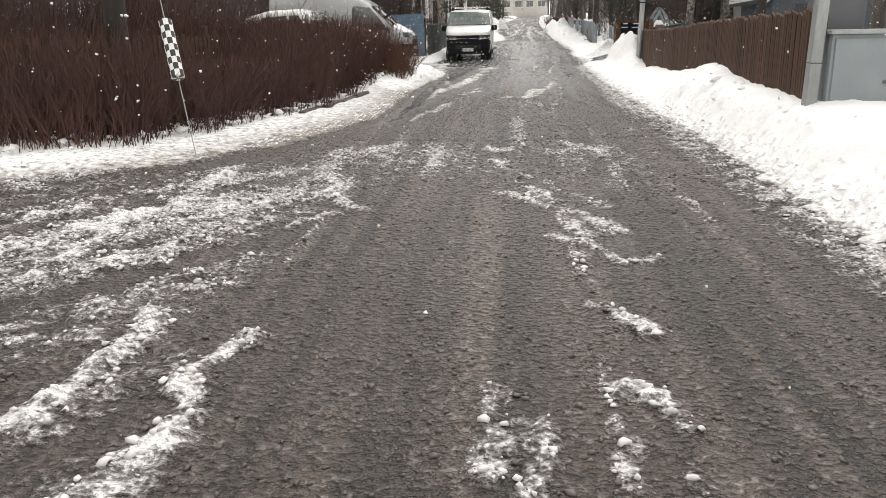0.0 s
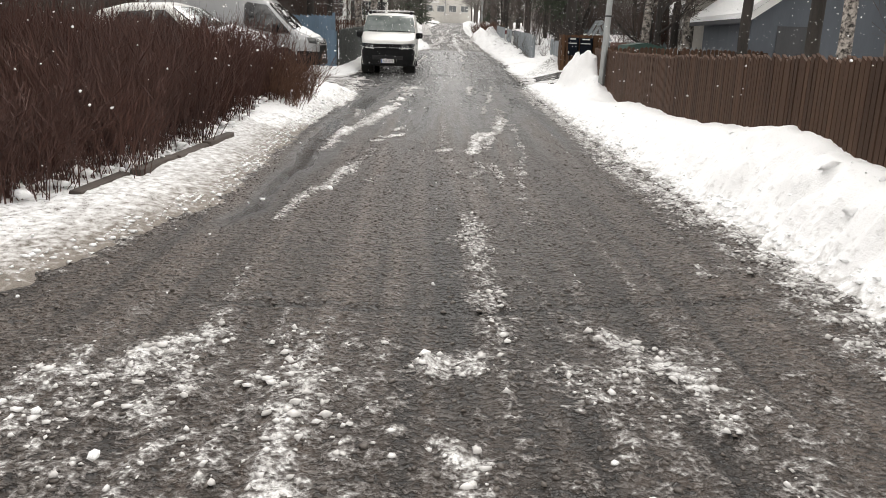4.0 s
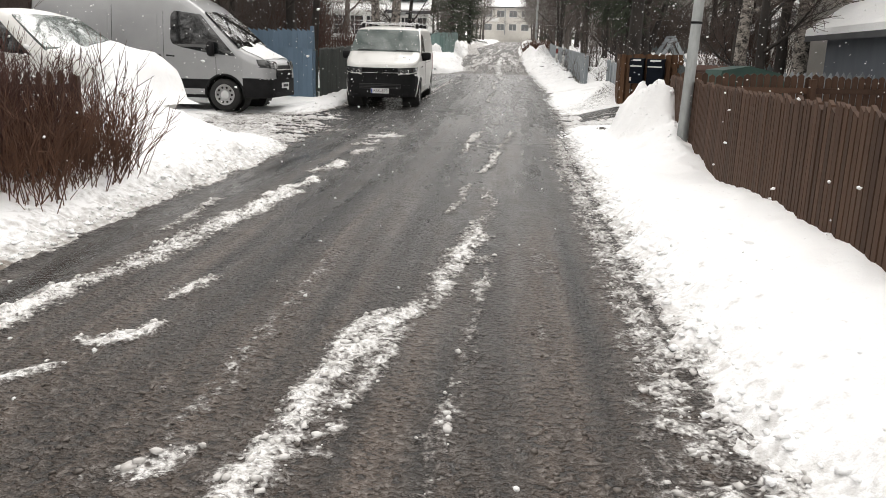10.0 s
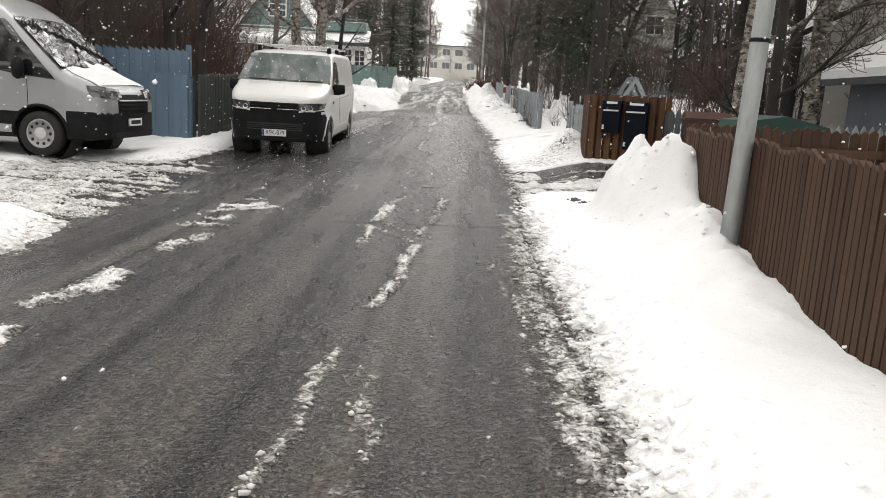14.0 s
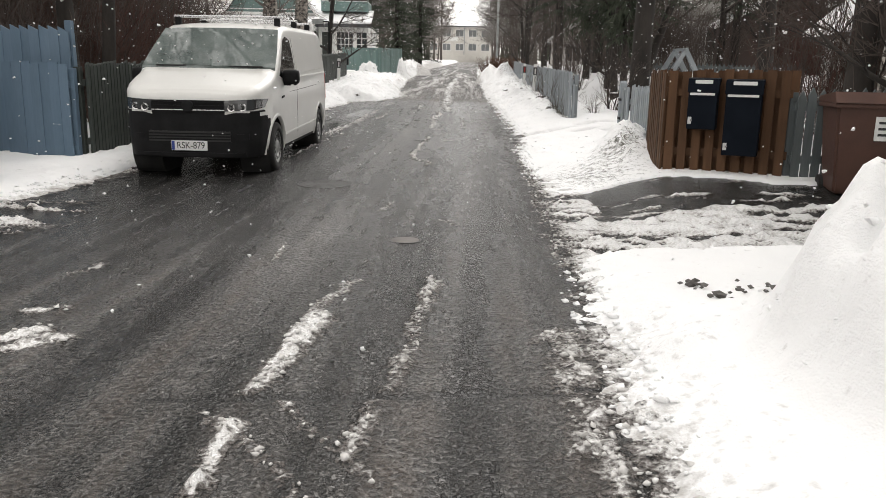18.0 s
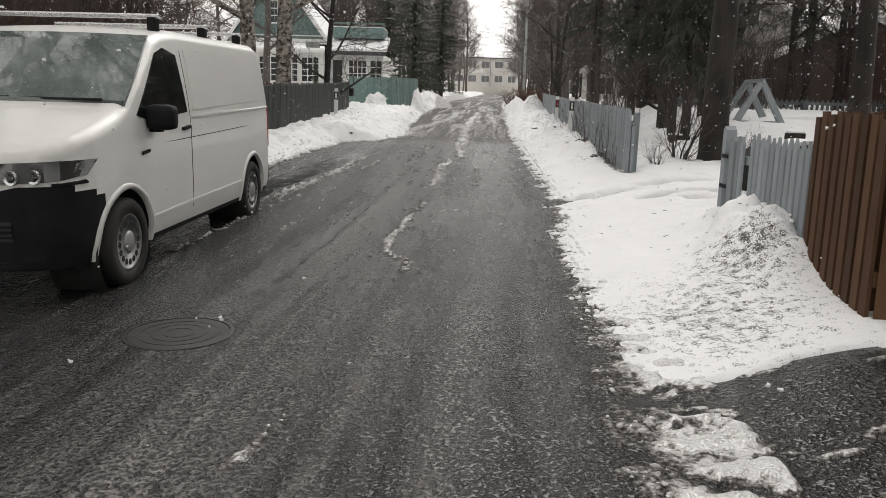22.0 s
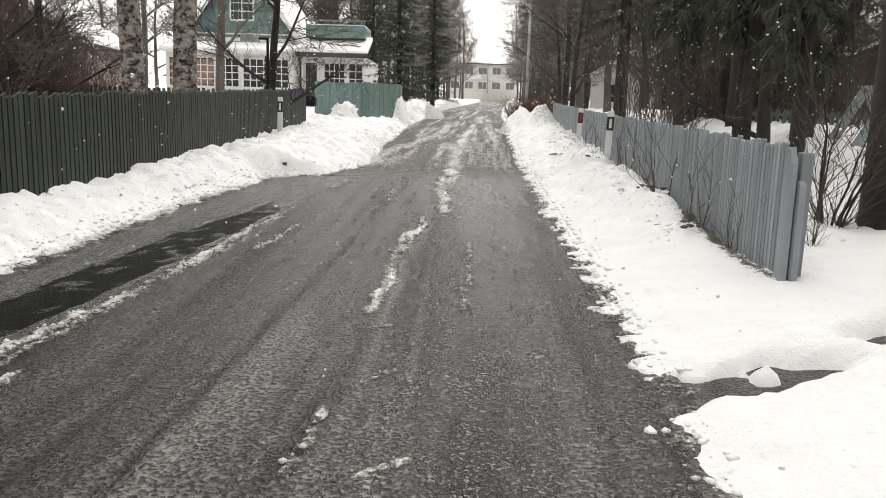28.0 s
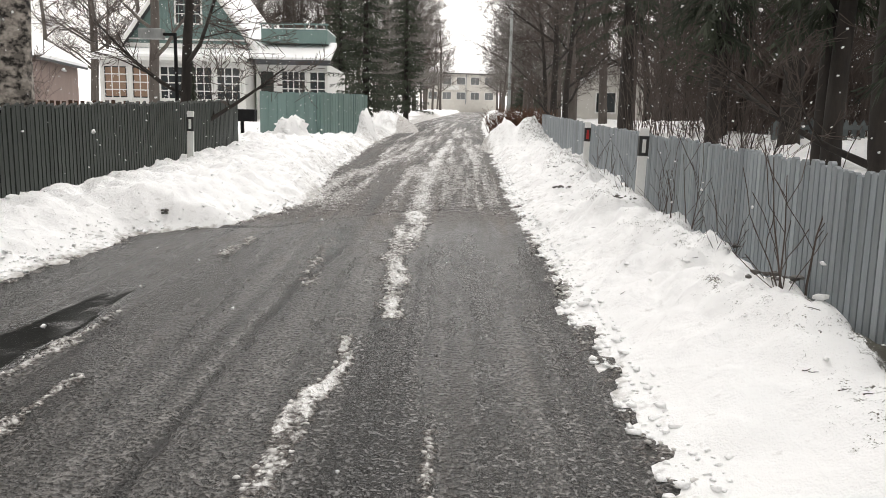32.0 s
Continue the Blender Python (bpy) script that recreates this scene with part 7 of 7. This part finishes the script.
window(cot, -2.2, -1.0, 1.0, 2.2, 0, 2, 1)
window(cot, 1.0, 2.2, 1.0, 2.2, 0, 2, 1)
barn = gable_house("house", pose(-15.5, 40, gz(40), 0, 0, 20), 8, 9, 3.0, 5.6, M_WALLRED, M_WALLGREY, "faded red wooden house with snowy roof behind a thicket")
window(barn, -2.4, -1.2, 1.1, 2.3, 0, 2, 2)
window(barn, 1.2, 2.4, 1.1, 2.3, 0, 2, 2)
row = gable_house("house", pose(-19.0, 70, gz(70), 0, 0, 8), 9, 9, 3.2, 5.8, M_WALLPINK, M_WALLGREY, "dull pink house with snowy roof beyond the birches")
window(row, -2.6, -1.2, 1.1, 2.4, 0, 2, 2)
window(row, 1.2, 2.6, 1.1, 2.4, 0, 2, 2)

# ---- background fences ----
fence("picket_fence", "pale blue-grey picket fence at the back of a yard", [(6.9, 28.6), (13.5, 29.6)], on_ground, 1.25, 0.135, 0.10, 0.02, M_GREY, "spear", side=1)
fence("picket_fence", "dark picket fence at the back of a snowy yard", [(9.2, 53.2), (20.0, 53.0)], on_yard, 0.78, 0.16, 0.085, 0.02, M_DIMGREY, "spear", side=1)
fence("picket_fence", "white-tipped picket fence behind a hedge", [(-7.5, 22.6), (-3.6, 22.9)], on_ground, 1.15, 0.14, 0.08, 0.02, M_BROWN, "spear", side=1)
fence("picket_fence", "dark picket fence before the villa garden", [(-9.5, 57.5), (-2.6, 57.0)], on_ground, 1.30, 0.15, 0.09, 0.02, M_BROWN, "flat", side=1)

# ---- gate leaf, standing open ----
gate = thing("garden_gate", pose(5.34, 35.05, on_yard(5.4, 35.4), 0, 0, 89), "weathered blue-grey picket gate end with pointed posts", "gate")
for x, h, w in ((0.62, 1.02, 0.11), (0.36, 0.92, 0.12)):
    o = part("gate_post", board_mesh("gate_post", w, h + 0.3, 0.10, M_GREY, "point"), None, gate, "stout post with a pointed top")
    o.matrix_basis = pose(x, 0.0, -0.3)
for x in (0.14, 0.24):
    o = part("picket", board_mesh("picket", 0.085, 0.93, 0.024, M_GREY, "spear"), None, gate)
    o.matrix_basis = pose(x, 0.02, 0.0)
for z in (0.30, 0.70):
    part("gate_rail", box(-0.02, 0.58, -0.055, -0.012, z - 0.04, z + 0.04), M_GREY, gate)
for z in (0.42, 0.72):
    part("hinge", box(0.44, 0.62, 0.052, 0.066, z - 0.02, z + 0.02, 0.004), M_BLACK, gate)
st = thing("covered_stack", pose(7.0, 37.3, on_yard(7.0, 37.3) - 0.18, 0, 0, 6), "low timber stack under a dark sheet with snow on it", "stack")
part("sheet", prism([(-0.62, 0.0), (-0.66, 0.72), (-0.50, 0.86), (0.05, 0.93), (0.52, 0.84), (0.66, 0.66), (0.60, 0.0)], "y", 0, 0.8), M_BLACK, st)
part("snow_cap", prism([(-0.48, 0.868), (0.05, 0.936), (0.50, 0.848), (0.42, 0.90), (0.05, 0.985), (-0.4, 0.92)], "y", 0.12, 0.72), M_SNOWCAP, st)
ep = thing("fence_end_post", pose(5.20, 39.84, on_yard(5.20, 39.84), 0, 0, 88), "wide blue-grey plank post ending a board fence", "post")
part("plank", board_mesh("plank", 0.13, 1.10, 0.045, M_GREY, "spear"), None, ep)
o = part("plank", board_mesh("plank", 0.12, 0.86, 0.045, M_GREY, "round"), None, ep)
o.matrix_basis = pose(-0.05, -0.06, 0)

# ---- A-frame in the yard ----
af = thing("garden_swing", pose(10.0, 47.4, on_yard(10.0, 47.4) + 0.02, 0, 0, 6), "grey weathered wooden A-frame swing in the snowy yard", "swing")
for sg in (-1, 1):
    part("leg", prism([(sg * 0.78, 0.0), (sg * 0.60, 0.0), (sg * -0.02, 1.10), (sg * 0.06, 1.22)], "y", -0.05, 0.05), M_GREY, af)
    part("leg", prism([(sg * 0.78, 0.0), (sg * 0.60, 0.0), (sg * -0.02, 1.10), (sg * 0.06, 1.22)], "y", 0.75, 0.85), M_GREY, af)
part("crossbar", box(-0.62, 0.62, -0.06, 0.0, 0.10, 0.22), M_GREY, af)
part("ridge", box(-0.04, 0.04, -0.1, 0.9, 1.16, 1.25), M_GREY, af)

# ---- marker posts ----
def marker(x, y, h, m_cap, label, w=0.11):
    t0 = thing("marker_post", pose(x, y, gz(y), 0, 1.5, 0), label, "marker post")
    part("post", box(-w / 2, w / 2, -0.03, 0.03, -0.2, h, 0.012), M_WHITEPAINT, t0)
    part("black_band", box(-w / 2 - 0.004, w / 2 + 0.004, -0.034, 0.034, h - 0.34, h - 0.10), M_INK, t0)
    part("reflector", box(-0.022, 0.022, -0.040, -0.0345, h - 0.30, h - 0.14), m_cap, t0)
    return t0


marker(5.40, 48.0, 1.22, M_WHITEPAINT, "white marker post with black band and reflector in the snow bank")
marker(-1.33, 51.9, 1.22, M_WHITEPAINT, "white marker post with black band before a green fence")
marker(5.55, 52.4, 1.15, M_RED, "white marker post with a red reflector by a grey fence", 0.10)

# ---- yard lamp on a post ----
yl = thing("yard_lamp", pose(-1.75, 52.6, gz(52.6)), "dark post lamp with a box head behind a green fence", "lamp")
part("post", lathe([(0.04, -0.2), (0.04, 0), (0.03, 2.55)], "z", 10), M_BLACK, yl)
part("arm", box(-0.30, 0.02, -0.03, 0.03, 2.50, 2.55), M_BLACK, yl)
part("lamp_head", box(-0.62, -0.20, -0.10, 0.10, 2.44, 2.62, 0.02), M_GALV, yl)

# ---- service box by the teal fence ----
sb = thing("letter_stand", pose(-2.0, 58.2, gz(58.2)), "black post box stand half sunk in snow", "mailbox")
part("post", box(-0.04, 0.04, -0.04, 0.04, -0.2, 1.0), M_BLACK, sb)
part("body", box(-0.35, 0.35, -0.18, 0.12, 0.85, 1.15, 0.02), M_BLACK, sb)

# ---- bench under a sheet, log pile ----
bn = thing("covered_bench", pose(6.6, 27.4, gz(27.4), 0, 0, 8), "garden bench under a dark green sheet dusted with snow", "bench")
part("sheet", prism([(-0.75, 0.85), (-0.62, 1.28), (-0.1, 1.36), (0.5, 1.24), (0.72, 0.80), (0.6, 0.55), (-0.6, 0.55)], "y", 0, 0.7), M_TARP, bn)
for x in (-0.55, 0.5):
    for y in (0.08, 0.62):
        part("leg", box(x, x + 0.06, y - 0.03, y + 0.03, -0.1, 0.6), M_BROWN, bn)

# ---- wheelie bin beside the pickets ----
wb = thing("wheelie_bin", pose(6.78, 30.85, on_yard(6.8, 30.9) - 0.05, 0, 0, -14), "red-brown plastic wheelie bin with a white label", "bin")
bm = bmesh.new()
lo = [bm.verts.new(p) for p in ((-0.30, -0.26, 0.06), (0.30, -0.26, 0.06), (0.30, 0.26, 0.06), (-0.30, 0.26, 0.06))]
hi = [bm.verts.new(p) for p in ((-0.37, -0.34, 0.98), (0.37, -0.34, 0.98), (0.37, 0.34, 0.98), (-0.37, 0.34, 0.98))]
bm.faces.new(lo)
bm.faces.new(hi)
for k in range(4):
    bm.faces.new((lo[k], lo[(k + 1) % 4], hi[(k + 1) % 4], hi[k]))
bmesh.ops.bevel(bm, geom=list(bm.edges), offset=0.025, segments=2, affect="EDGES")
part("body", bm, M_BINBROWN, wb)
part("rim", box(-0.40, 0.40, -0.37, 0.37, 0.94, 0.99, 0.015), M_BINBROWN, wb)
part("lid", prism([(-0.40, 0.99), (0.40, 0.99), (0.36, 1.05), (-0.30, 1.10)], "x", -0.40, 0.40), M_BINBROWN, wb, "hinged brown lid")
part("lid_ridge", box(-0.30, 0.30, -0.2, 0.2, 1.055, 1.09, 0.015), M_BINBROWN, wb)
lb = part("label_sheet", box(0.00, 0.24, -0.335, -0.326, 0.62, 0.86), M_WHITEPAINT, wb, "white paper label with dark lines")
lb.matrix_basis = pose(0, 0, 0, 0, 0, 0)
for z in (0.80, 0.74, 0.68):
    part("print_line", box(0.03, 0.21, -0.339, -0.3355, z - 0.012, z + 0.012), M_INK, lb)
for sg in (-1, 1):
    part("wheel", lathe([(0.10, sg * 0.30), (0.10, sg * 0.35)], "x", 16, centre=(0, 0.26, 0.10)), M_RUBBER, wb)

# ---- odds and ends in the yard ----
def planter(x, y, w, label):
    t0 = thing("garden_planter", pose(x, y, on_yard(x, y), 0, 0, 5), label, "planter")
    part("trough", box(0, w, -0.12, 0.12, 0.20, 0.37, 0.01), M_BARK, t0)
    for px in (0.04, w - 0.08):
        part("leg", box(px, px + 0.05, -0.1, 0.1, -0.2, 0.20), M_BARK, t0)
    part("snow_cap", box(0.01, w - 0.01, -0.11, 0.11, 0.371, 0.41, 0.015), M_SNOWCAP, t0)


planter(7.35, 45.6, 0.45, "dark wooden trough on legs in the snowy yard")
planter(9.6, 44.6, 0.35, "small dark wooden trough in the snowy yard")

# ---- litter of dark ice clods by the drive ----
def clod_cluster(x, y, seed):
    """A few broken lumps of dirty ice frozen into one."""
    rk = random.Random(seed)
    bm = bmesh.new()
    for _ in range(9):
        r = rk.uniform(0.012, 0.036)
        made = bmesh.ops.create_icosphere(bm, subdivisions=1, radius=r)["verts"]
        o = Vector((rk.gauss(0, 0.09), rk.gauss(0, 0.07), rk.uniform(0.0, 0.03)))
        for v in made:
            v.co = Vector((v.co.x * rk.uniform(0.5, 1.5), v.co.y * rk.uniform(0.5, 1.5), v.co.z * rk.uniform(0.3, 0.8))) + o
    ob = tagged(new("ice_clod", mesh_of("ice_clod", bm, M_MUDCLOD)), "dark broken lump of dirty ice in the snow bank", "ice clod", "clods in the snow banks")
    ob.matrix_basis = pose(x, y, snow_top(x, y) + 0.005, 0, 0, rk.uniform(0, 360))


for k, (x, y) in enumerate(((-0.15, 47.35), (0.25, 47.15), (5.02, 41.6), (5.25, 44.6), (4.9, 46.9), (5.1, 43.3), (4.7, 49.5), (4.95, 52.0), (4.05, 27.15), (4.3, 27.3), (4.45, 27.0), (3.9, 27.4))):
    clod_cluster(x, y, 40 + k)

# ---- iron covers in the road ----
for x, y, r in ((0.92, 32.18, 0.33),):
    cv = thing("manhole_cover", pose(x, y, gz(y) - 0.013, math.degrees(math.atan(0.026)), 0, 0), "round iron cover set in wet asphalt", "manhole cover")
    part("rim", lathe([(r, 0), (r, 0.016), (r * 0.93, 0.018), (r * 0.92, 0.008)], "z", 32, caps=False), M_ASPHALTDARK, cv)
    part("lid", lathe([(r * 0.91, 0.0), (r * 0.91, 0.013), (0.01, 0.014)], "z", 32), M_ASPHALTDARK, cv)
    for k in range(3 if r > 0.2 else 0):
        q = r * (0.25 + 0.22 * k)
        part("ring_rib", lathe([(q, 0.013), (q, 0.016), (q + 0.014, 0.016), (q + 0.014, 0.013)], "z", 28, caps=False), M_ASPHALTDARK, cv)

vc = thing("valve_cover", pose(2.03, 29.26, gz(29.26) - 0.010, 0.5), "small round valve cover smeared with grey slush", "valve cover")
part("rim", lathe([(0.145, 0), (0.145, 0.012), (0.130, 0.013), (0.128, 0.006)], "z", 28, caps=False), M_ASPHALTDARK, vc)
part("lid", lathe([(0.127, 0.0), (0.125, 0.011), (0.01, 0.013)], "z", 28), M_GRIT, vc, "lid under a film of grey slush")

# ---- kerb stones by the hedge ----
kerb = thing("kerb", pose(-2.85, 12.0, gz(12)), "low brown-grey kerb stones half under snow", "kerb", kind="structure")
kb = [mesh_of("stone", box(-0.06, 0.06, -0.49, 0.49, -0.15, 0.135 + 0.012 * k, 0.03), M_KERB) for k in range(2)]
for k in range(4):
    y = 12.2 + k
    x = float(np.interp(y, [11.7, 13, 16, 19], [-2.88, -2.66, -2.40, -2.32]))
    o = new("stone", kb[k % 2])
    o.parent = kerb
    o.matrix_basis = kerb.matrix_basis.inverted() @ pose(x, y, gz(y), 0, random.Random(k).gauss(0, 2), -4)

# ---- brown hedge bush far right ----
for k, (x, y) in enumerate(((5.3, 66.5), (6.0, 67.0), (6.6, 67.6))):
    shrub("clipped_shrub", "orange-brown leafless clipped shrub beside the road", 340 + k, pose(x, y, gz(y) + 0.2), 1.0, 1.0, 1.1, 260, M_ORANGE, "shrub", 0.25, 0.008)

# ---- street pole far right ----
street_pole(pose(6.6, 80, gz(80)), 0.09, 0.07, 8.0, "slim grey street pole beside the far road", ())


# ---- crumbs of snow and slush, fallen twigs, falling snow ----
def lumps(name, places, label, material, squash=0.6, seed=1):
    """Small uneven lumps joined in one mesh; places: rows of x, y, z, radius."""
    rs = np.random.RandomState(seed)
    g = (1 + 5 ** 0.5) / 2
    ico = np.array([(-1, g, 0), (1, g, 0), (-1, -g, 0), (1, -g, 0), (0, -1, g), (0, 1, g), (0, -1, -g), (0, 1, -g), (g, 0, -1), (g, 0, 1), (-g, 0, -1), (-g, 0, 1)]) / 1.9
    tri = np.array([(0, 11, 5), (0, 5, 1), (0, 1, 7), (0, 7, 10), (0, 10, 11), (1, 5, 9), (5, 11, 4), (11, 10, 2), (10, 7, 6), (7, 1, 8), (3, 9, 4), (3, 4, 2), (3, 2, 6), (3, 6, 8), (3, 8, 9), (4, 9, 5), (2, 4, 11), (6, 2, 10), (8, 6, 7), (9, 8, 1)])
    pl = np.asarray(places)
    n = len(pl)
    v = ico[None] * (0.45 + 1.1 * rs.rand(n, 12, 1)) * pl[:, None, 3:4] * np.stack([0.8 + 0.7 * rs.rand(n), 0.8 + 0.7 * rs.rand(n), np.full(n, squash)], -1)[:, None]
    v = v + pl[:, None, :3]
    f = tri[None] + 12 * np.arange(n)[:, None, None]
    me = bpy.data.meshes.new(name)
    me.vertices.add(n * 12)
    me.vertices.foreach_set("co", v.astype(np.float32).ravel())
    me.loops.add(f.size)
    me.loops.foreach_set("vertex_index", f.astype(np.int32).ravel())
    me.polygons.add(n * 20)
    me.polygons.foreach_set("loop_start", np.arange(0, f.size, 3, dtype=np.int32))
    me.update(calc_edges=True)
    me.polygons.foreach_set("use_smooth", np.ones(n * 20, dtype=bool))
    me.materials.append(material)
    return tagged(new(name, me), label, name.replace("_", " "), kind="stuff")


rs = np.random.RandomState(77)
pick = np.argwhere((slush > 0.42) & (RY > 1) & (RY < 56) & (RX > left_edge(RY) - 0.6) & (RX < right_edge(RY) + 0.2))
pick = pick[rs.permutation(len(pick))[:24000]]
pl = []
for i, j in pick:
    r = 0.005 + 0.014 * rs.rand() ** 2.4
    pl.append((RX[i, j] + rs.uniform(-0.02, 0.02), RY[i, j] + rs.uniform(-0.02, 0.02), RZ[i, j] + 0.3 * r, r))
lumps("slush_crumbs", pl, "small crumbs of dirty white slush scattered on the road", M_SLUSHLUMP, 0.7, 2)
pick = np.argwhere((film > 0.75) & (slush < 0.6) & (RY > 1.5) & (RY < 17) & (RX > left_edge(RY)) & (RX < right_edge(RY)))
pick = pick[rs.permutation(len(pick))[:14000]]
pl = []
for i, j in pick:
    r = 0.005 + 0.009 * rs.rand() ** 1.8
    pl.append((RX[i, j] + rs.uniform(-0.025, 0.025), RY[i, j] + rs.uniform(-0.025, 0.025), RZ[i, j] + 0.15 * r, r))
lumps("slush_grit", pl, "gritty brown lumps of trodden slush on the road", M_GRIT, 0.6, 12)
pick = np.argwhere((snow_h > 0.0) & (SY > 3) & (SY < 58) & (((dr > -0.02) & (dr < 0.24)) | ((dl > -0.02) & (dl < 0.25) & (SY > 9))))
pick = pick[rs.permutation(len(pick))[:3600]]
pl = []
for i, j in pick:
    r = 0.008 + 0.022 * rs.rand() ** 2.2
    pl.append((SX[i, j], SY[i, j], SZ[i, j] + 0.2 * r, r))
pick = np.argwhere((snow_h > 0.22) & (SY > 5) & (SY < 60) & (SX > -2.2) & (SX < 5.6) & (SX < np.where(SY < 27, fence_right(SY), fence_grey(SY)) - 0.05))
pick = pick[rs.permutation(len(pick))[:250]]
for i, j in pick:
    r = 0.010 + 0.028 * rs.rand() ** 3
    pl.append((SX[i, j], SY[i, j], SZ[i, j] + 0.15 * r, r))
for k in range(420):
    y = rs.uniform(5.5, 20)
    x = float(np.interp(y, [8, 9.2, 10.8, 13.2, 16.5, 22], [-5.2, -4.1, -3.45, -2.85, -2.78, -2.55])) + rs.uniform(-0.55, 0.25)
    pl.append((x, y, snow_top(x, y) + rs.uniform(0.0, 0.07), rs.uniform(0.02, 0.06)))
lumps("snow_lumps", pl, "lumps of ploughed snow along the banks", M_SNOWCAP, 0.55, 3)

pl = []
for cx, cy, sx, sy, n, big in ((4.45, 26.05, 0.26, 0.42, 60, 0.026), (4.35, 25.0, 0.22, 0.7, 40, 0.025), (5.05, 33.8, 0.20, 0.45, 60, 0.03), (5.12, 35.1, 0.12, 0.25, 24, 0.03), (-0.75, 58.2, 0.3, 0.3, 24, 0.12), (3.3, 10.2, 0.3, 1.2, 30, 0.07)):
    for k in range(n):
        x, y = cx + sx * rs.randn(), cy + sy * rs.randn()
        r = big * rs.uniform(0.25, 1.0)
        pl.append((x, y, snow_top(x, y) - 0.35 * r, r))
lumps("snow_chunks", pl, "broken chunks of ploughed snow on the heaps", M_SNOWCAP, 0.8, 8)

vs, fs = [], []
rt = random.Random(21)
for k in range(70):
    y = rt.uniform(41.5, 60) if k < 55 else rt.uniform(33, 37)
    x = float(right_edge(y)) + rt.uniform(0.25, 1.5)
    p = Vector((x, y, snow_top(x, y) + 0.012))
    d = Vector((rt.gauss(0, 1), rt.gauss(0, 1), 0.1)).normalized()
    for s in range(3):
        q = p + d * rt.uniform(0.008, 0.028)
        tube(vs, fs, p, q, 0.003, 0.002, 3)
        p, d = q, (d + Vector((rt.gauss(0, 0.5), rt.gauss(0, 0.5), 0))).normalized()
tagged(new("fallen_twigs", as_mesh("fallen_twigs", vs, fs, M_BARK)), "broken twigs and bark litter lying on the snow bank", "twigs", kind="stuff")

rs = np.random.RandomState(5)
pl = []
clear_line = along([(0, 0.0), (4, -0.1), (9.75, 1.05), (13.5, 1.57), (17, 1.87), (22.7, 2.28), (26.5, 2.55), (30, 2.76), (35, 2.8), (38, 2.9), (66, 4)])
for k in range(17000):
    x, y, z = rs.uniform(-9, 11), rs.uniform(0.5, 66), rs.uniform(0.1, 5.0)
    z += float(ground_z(y))
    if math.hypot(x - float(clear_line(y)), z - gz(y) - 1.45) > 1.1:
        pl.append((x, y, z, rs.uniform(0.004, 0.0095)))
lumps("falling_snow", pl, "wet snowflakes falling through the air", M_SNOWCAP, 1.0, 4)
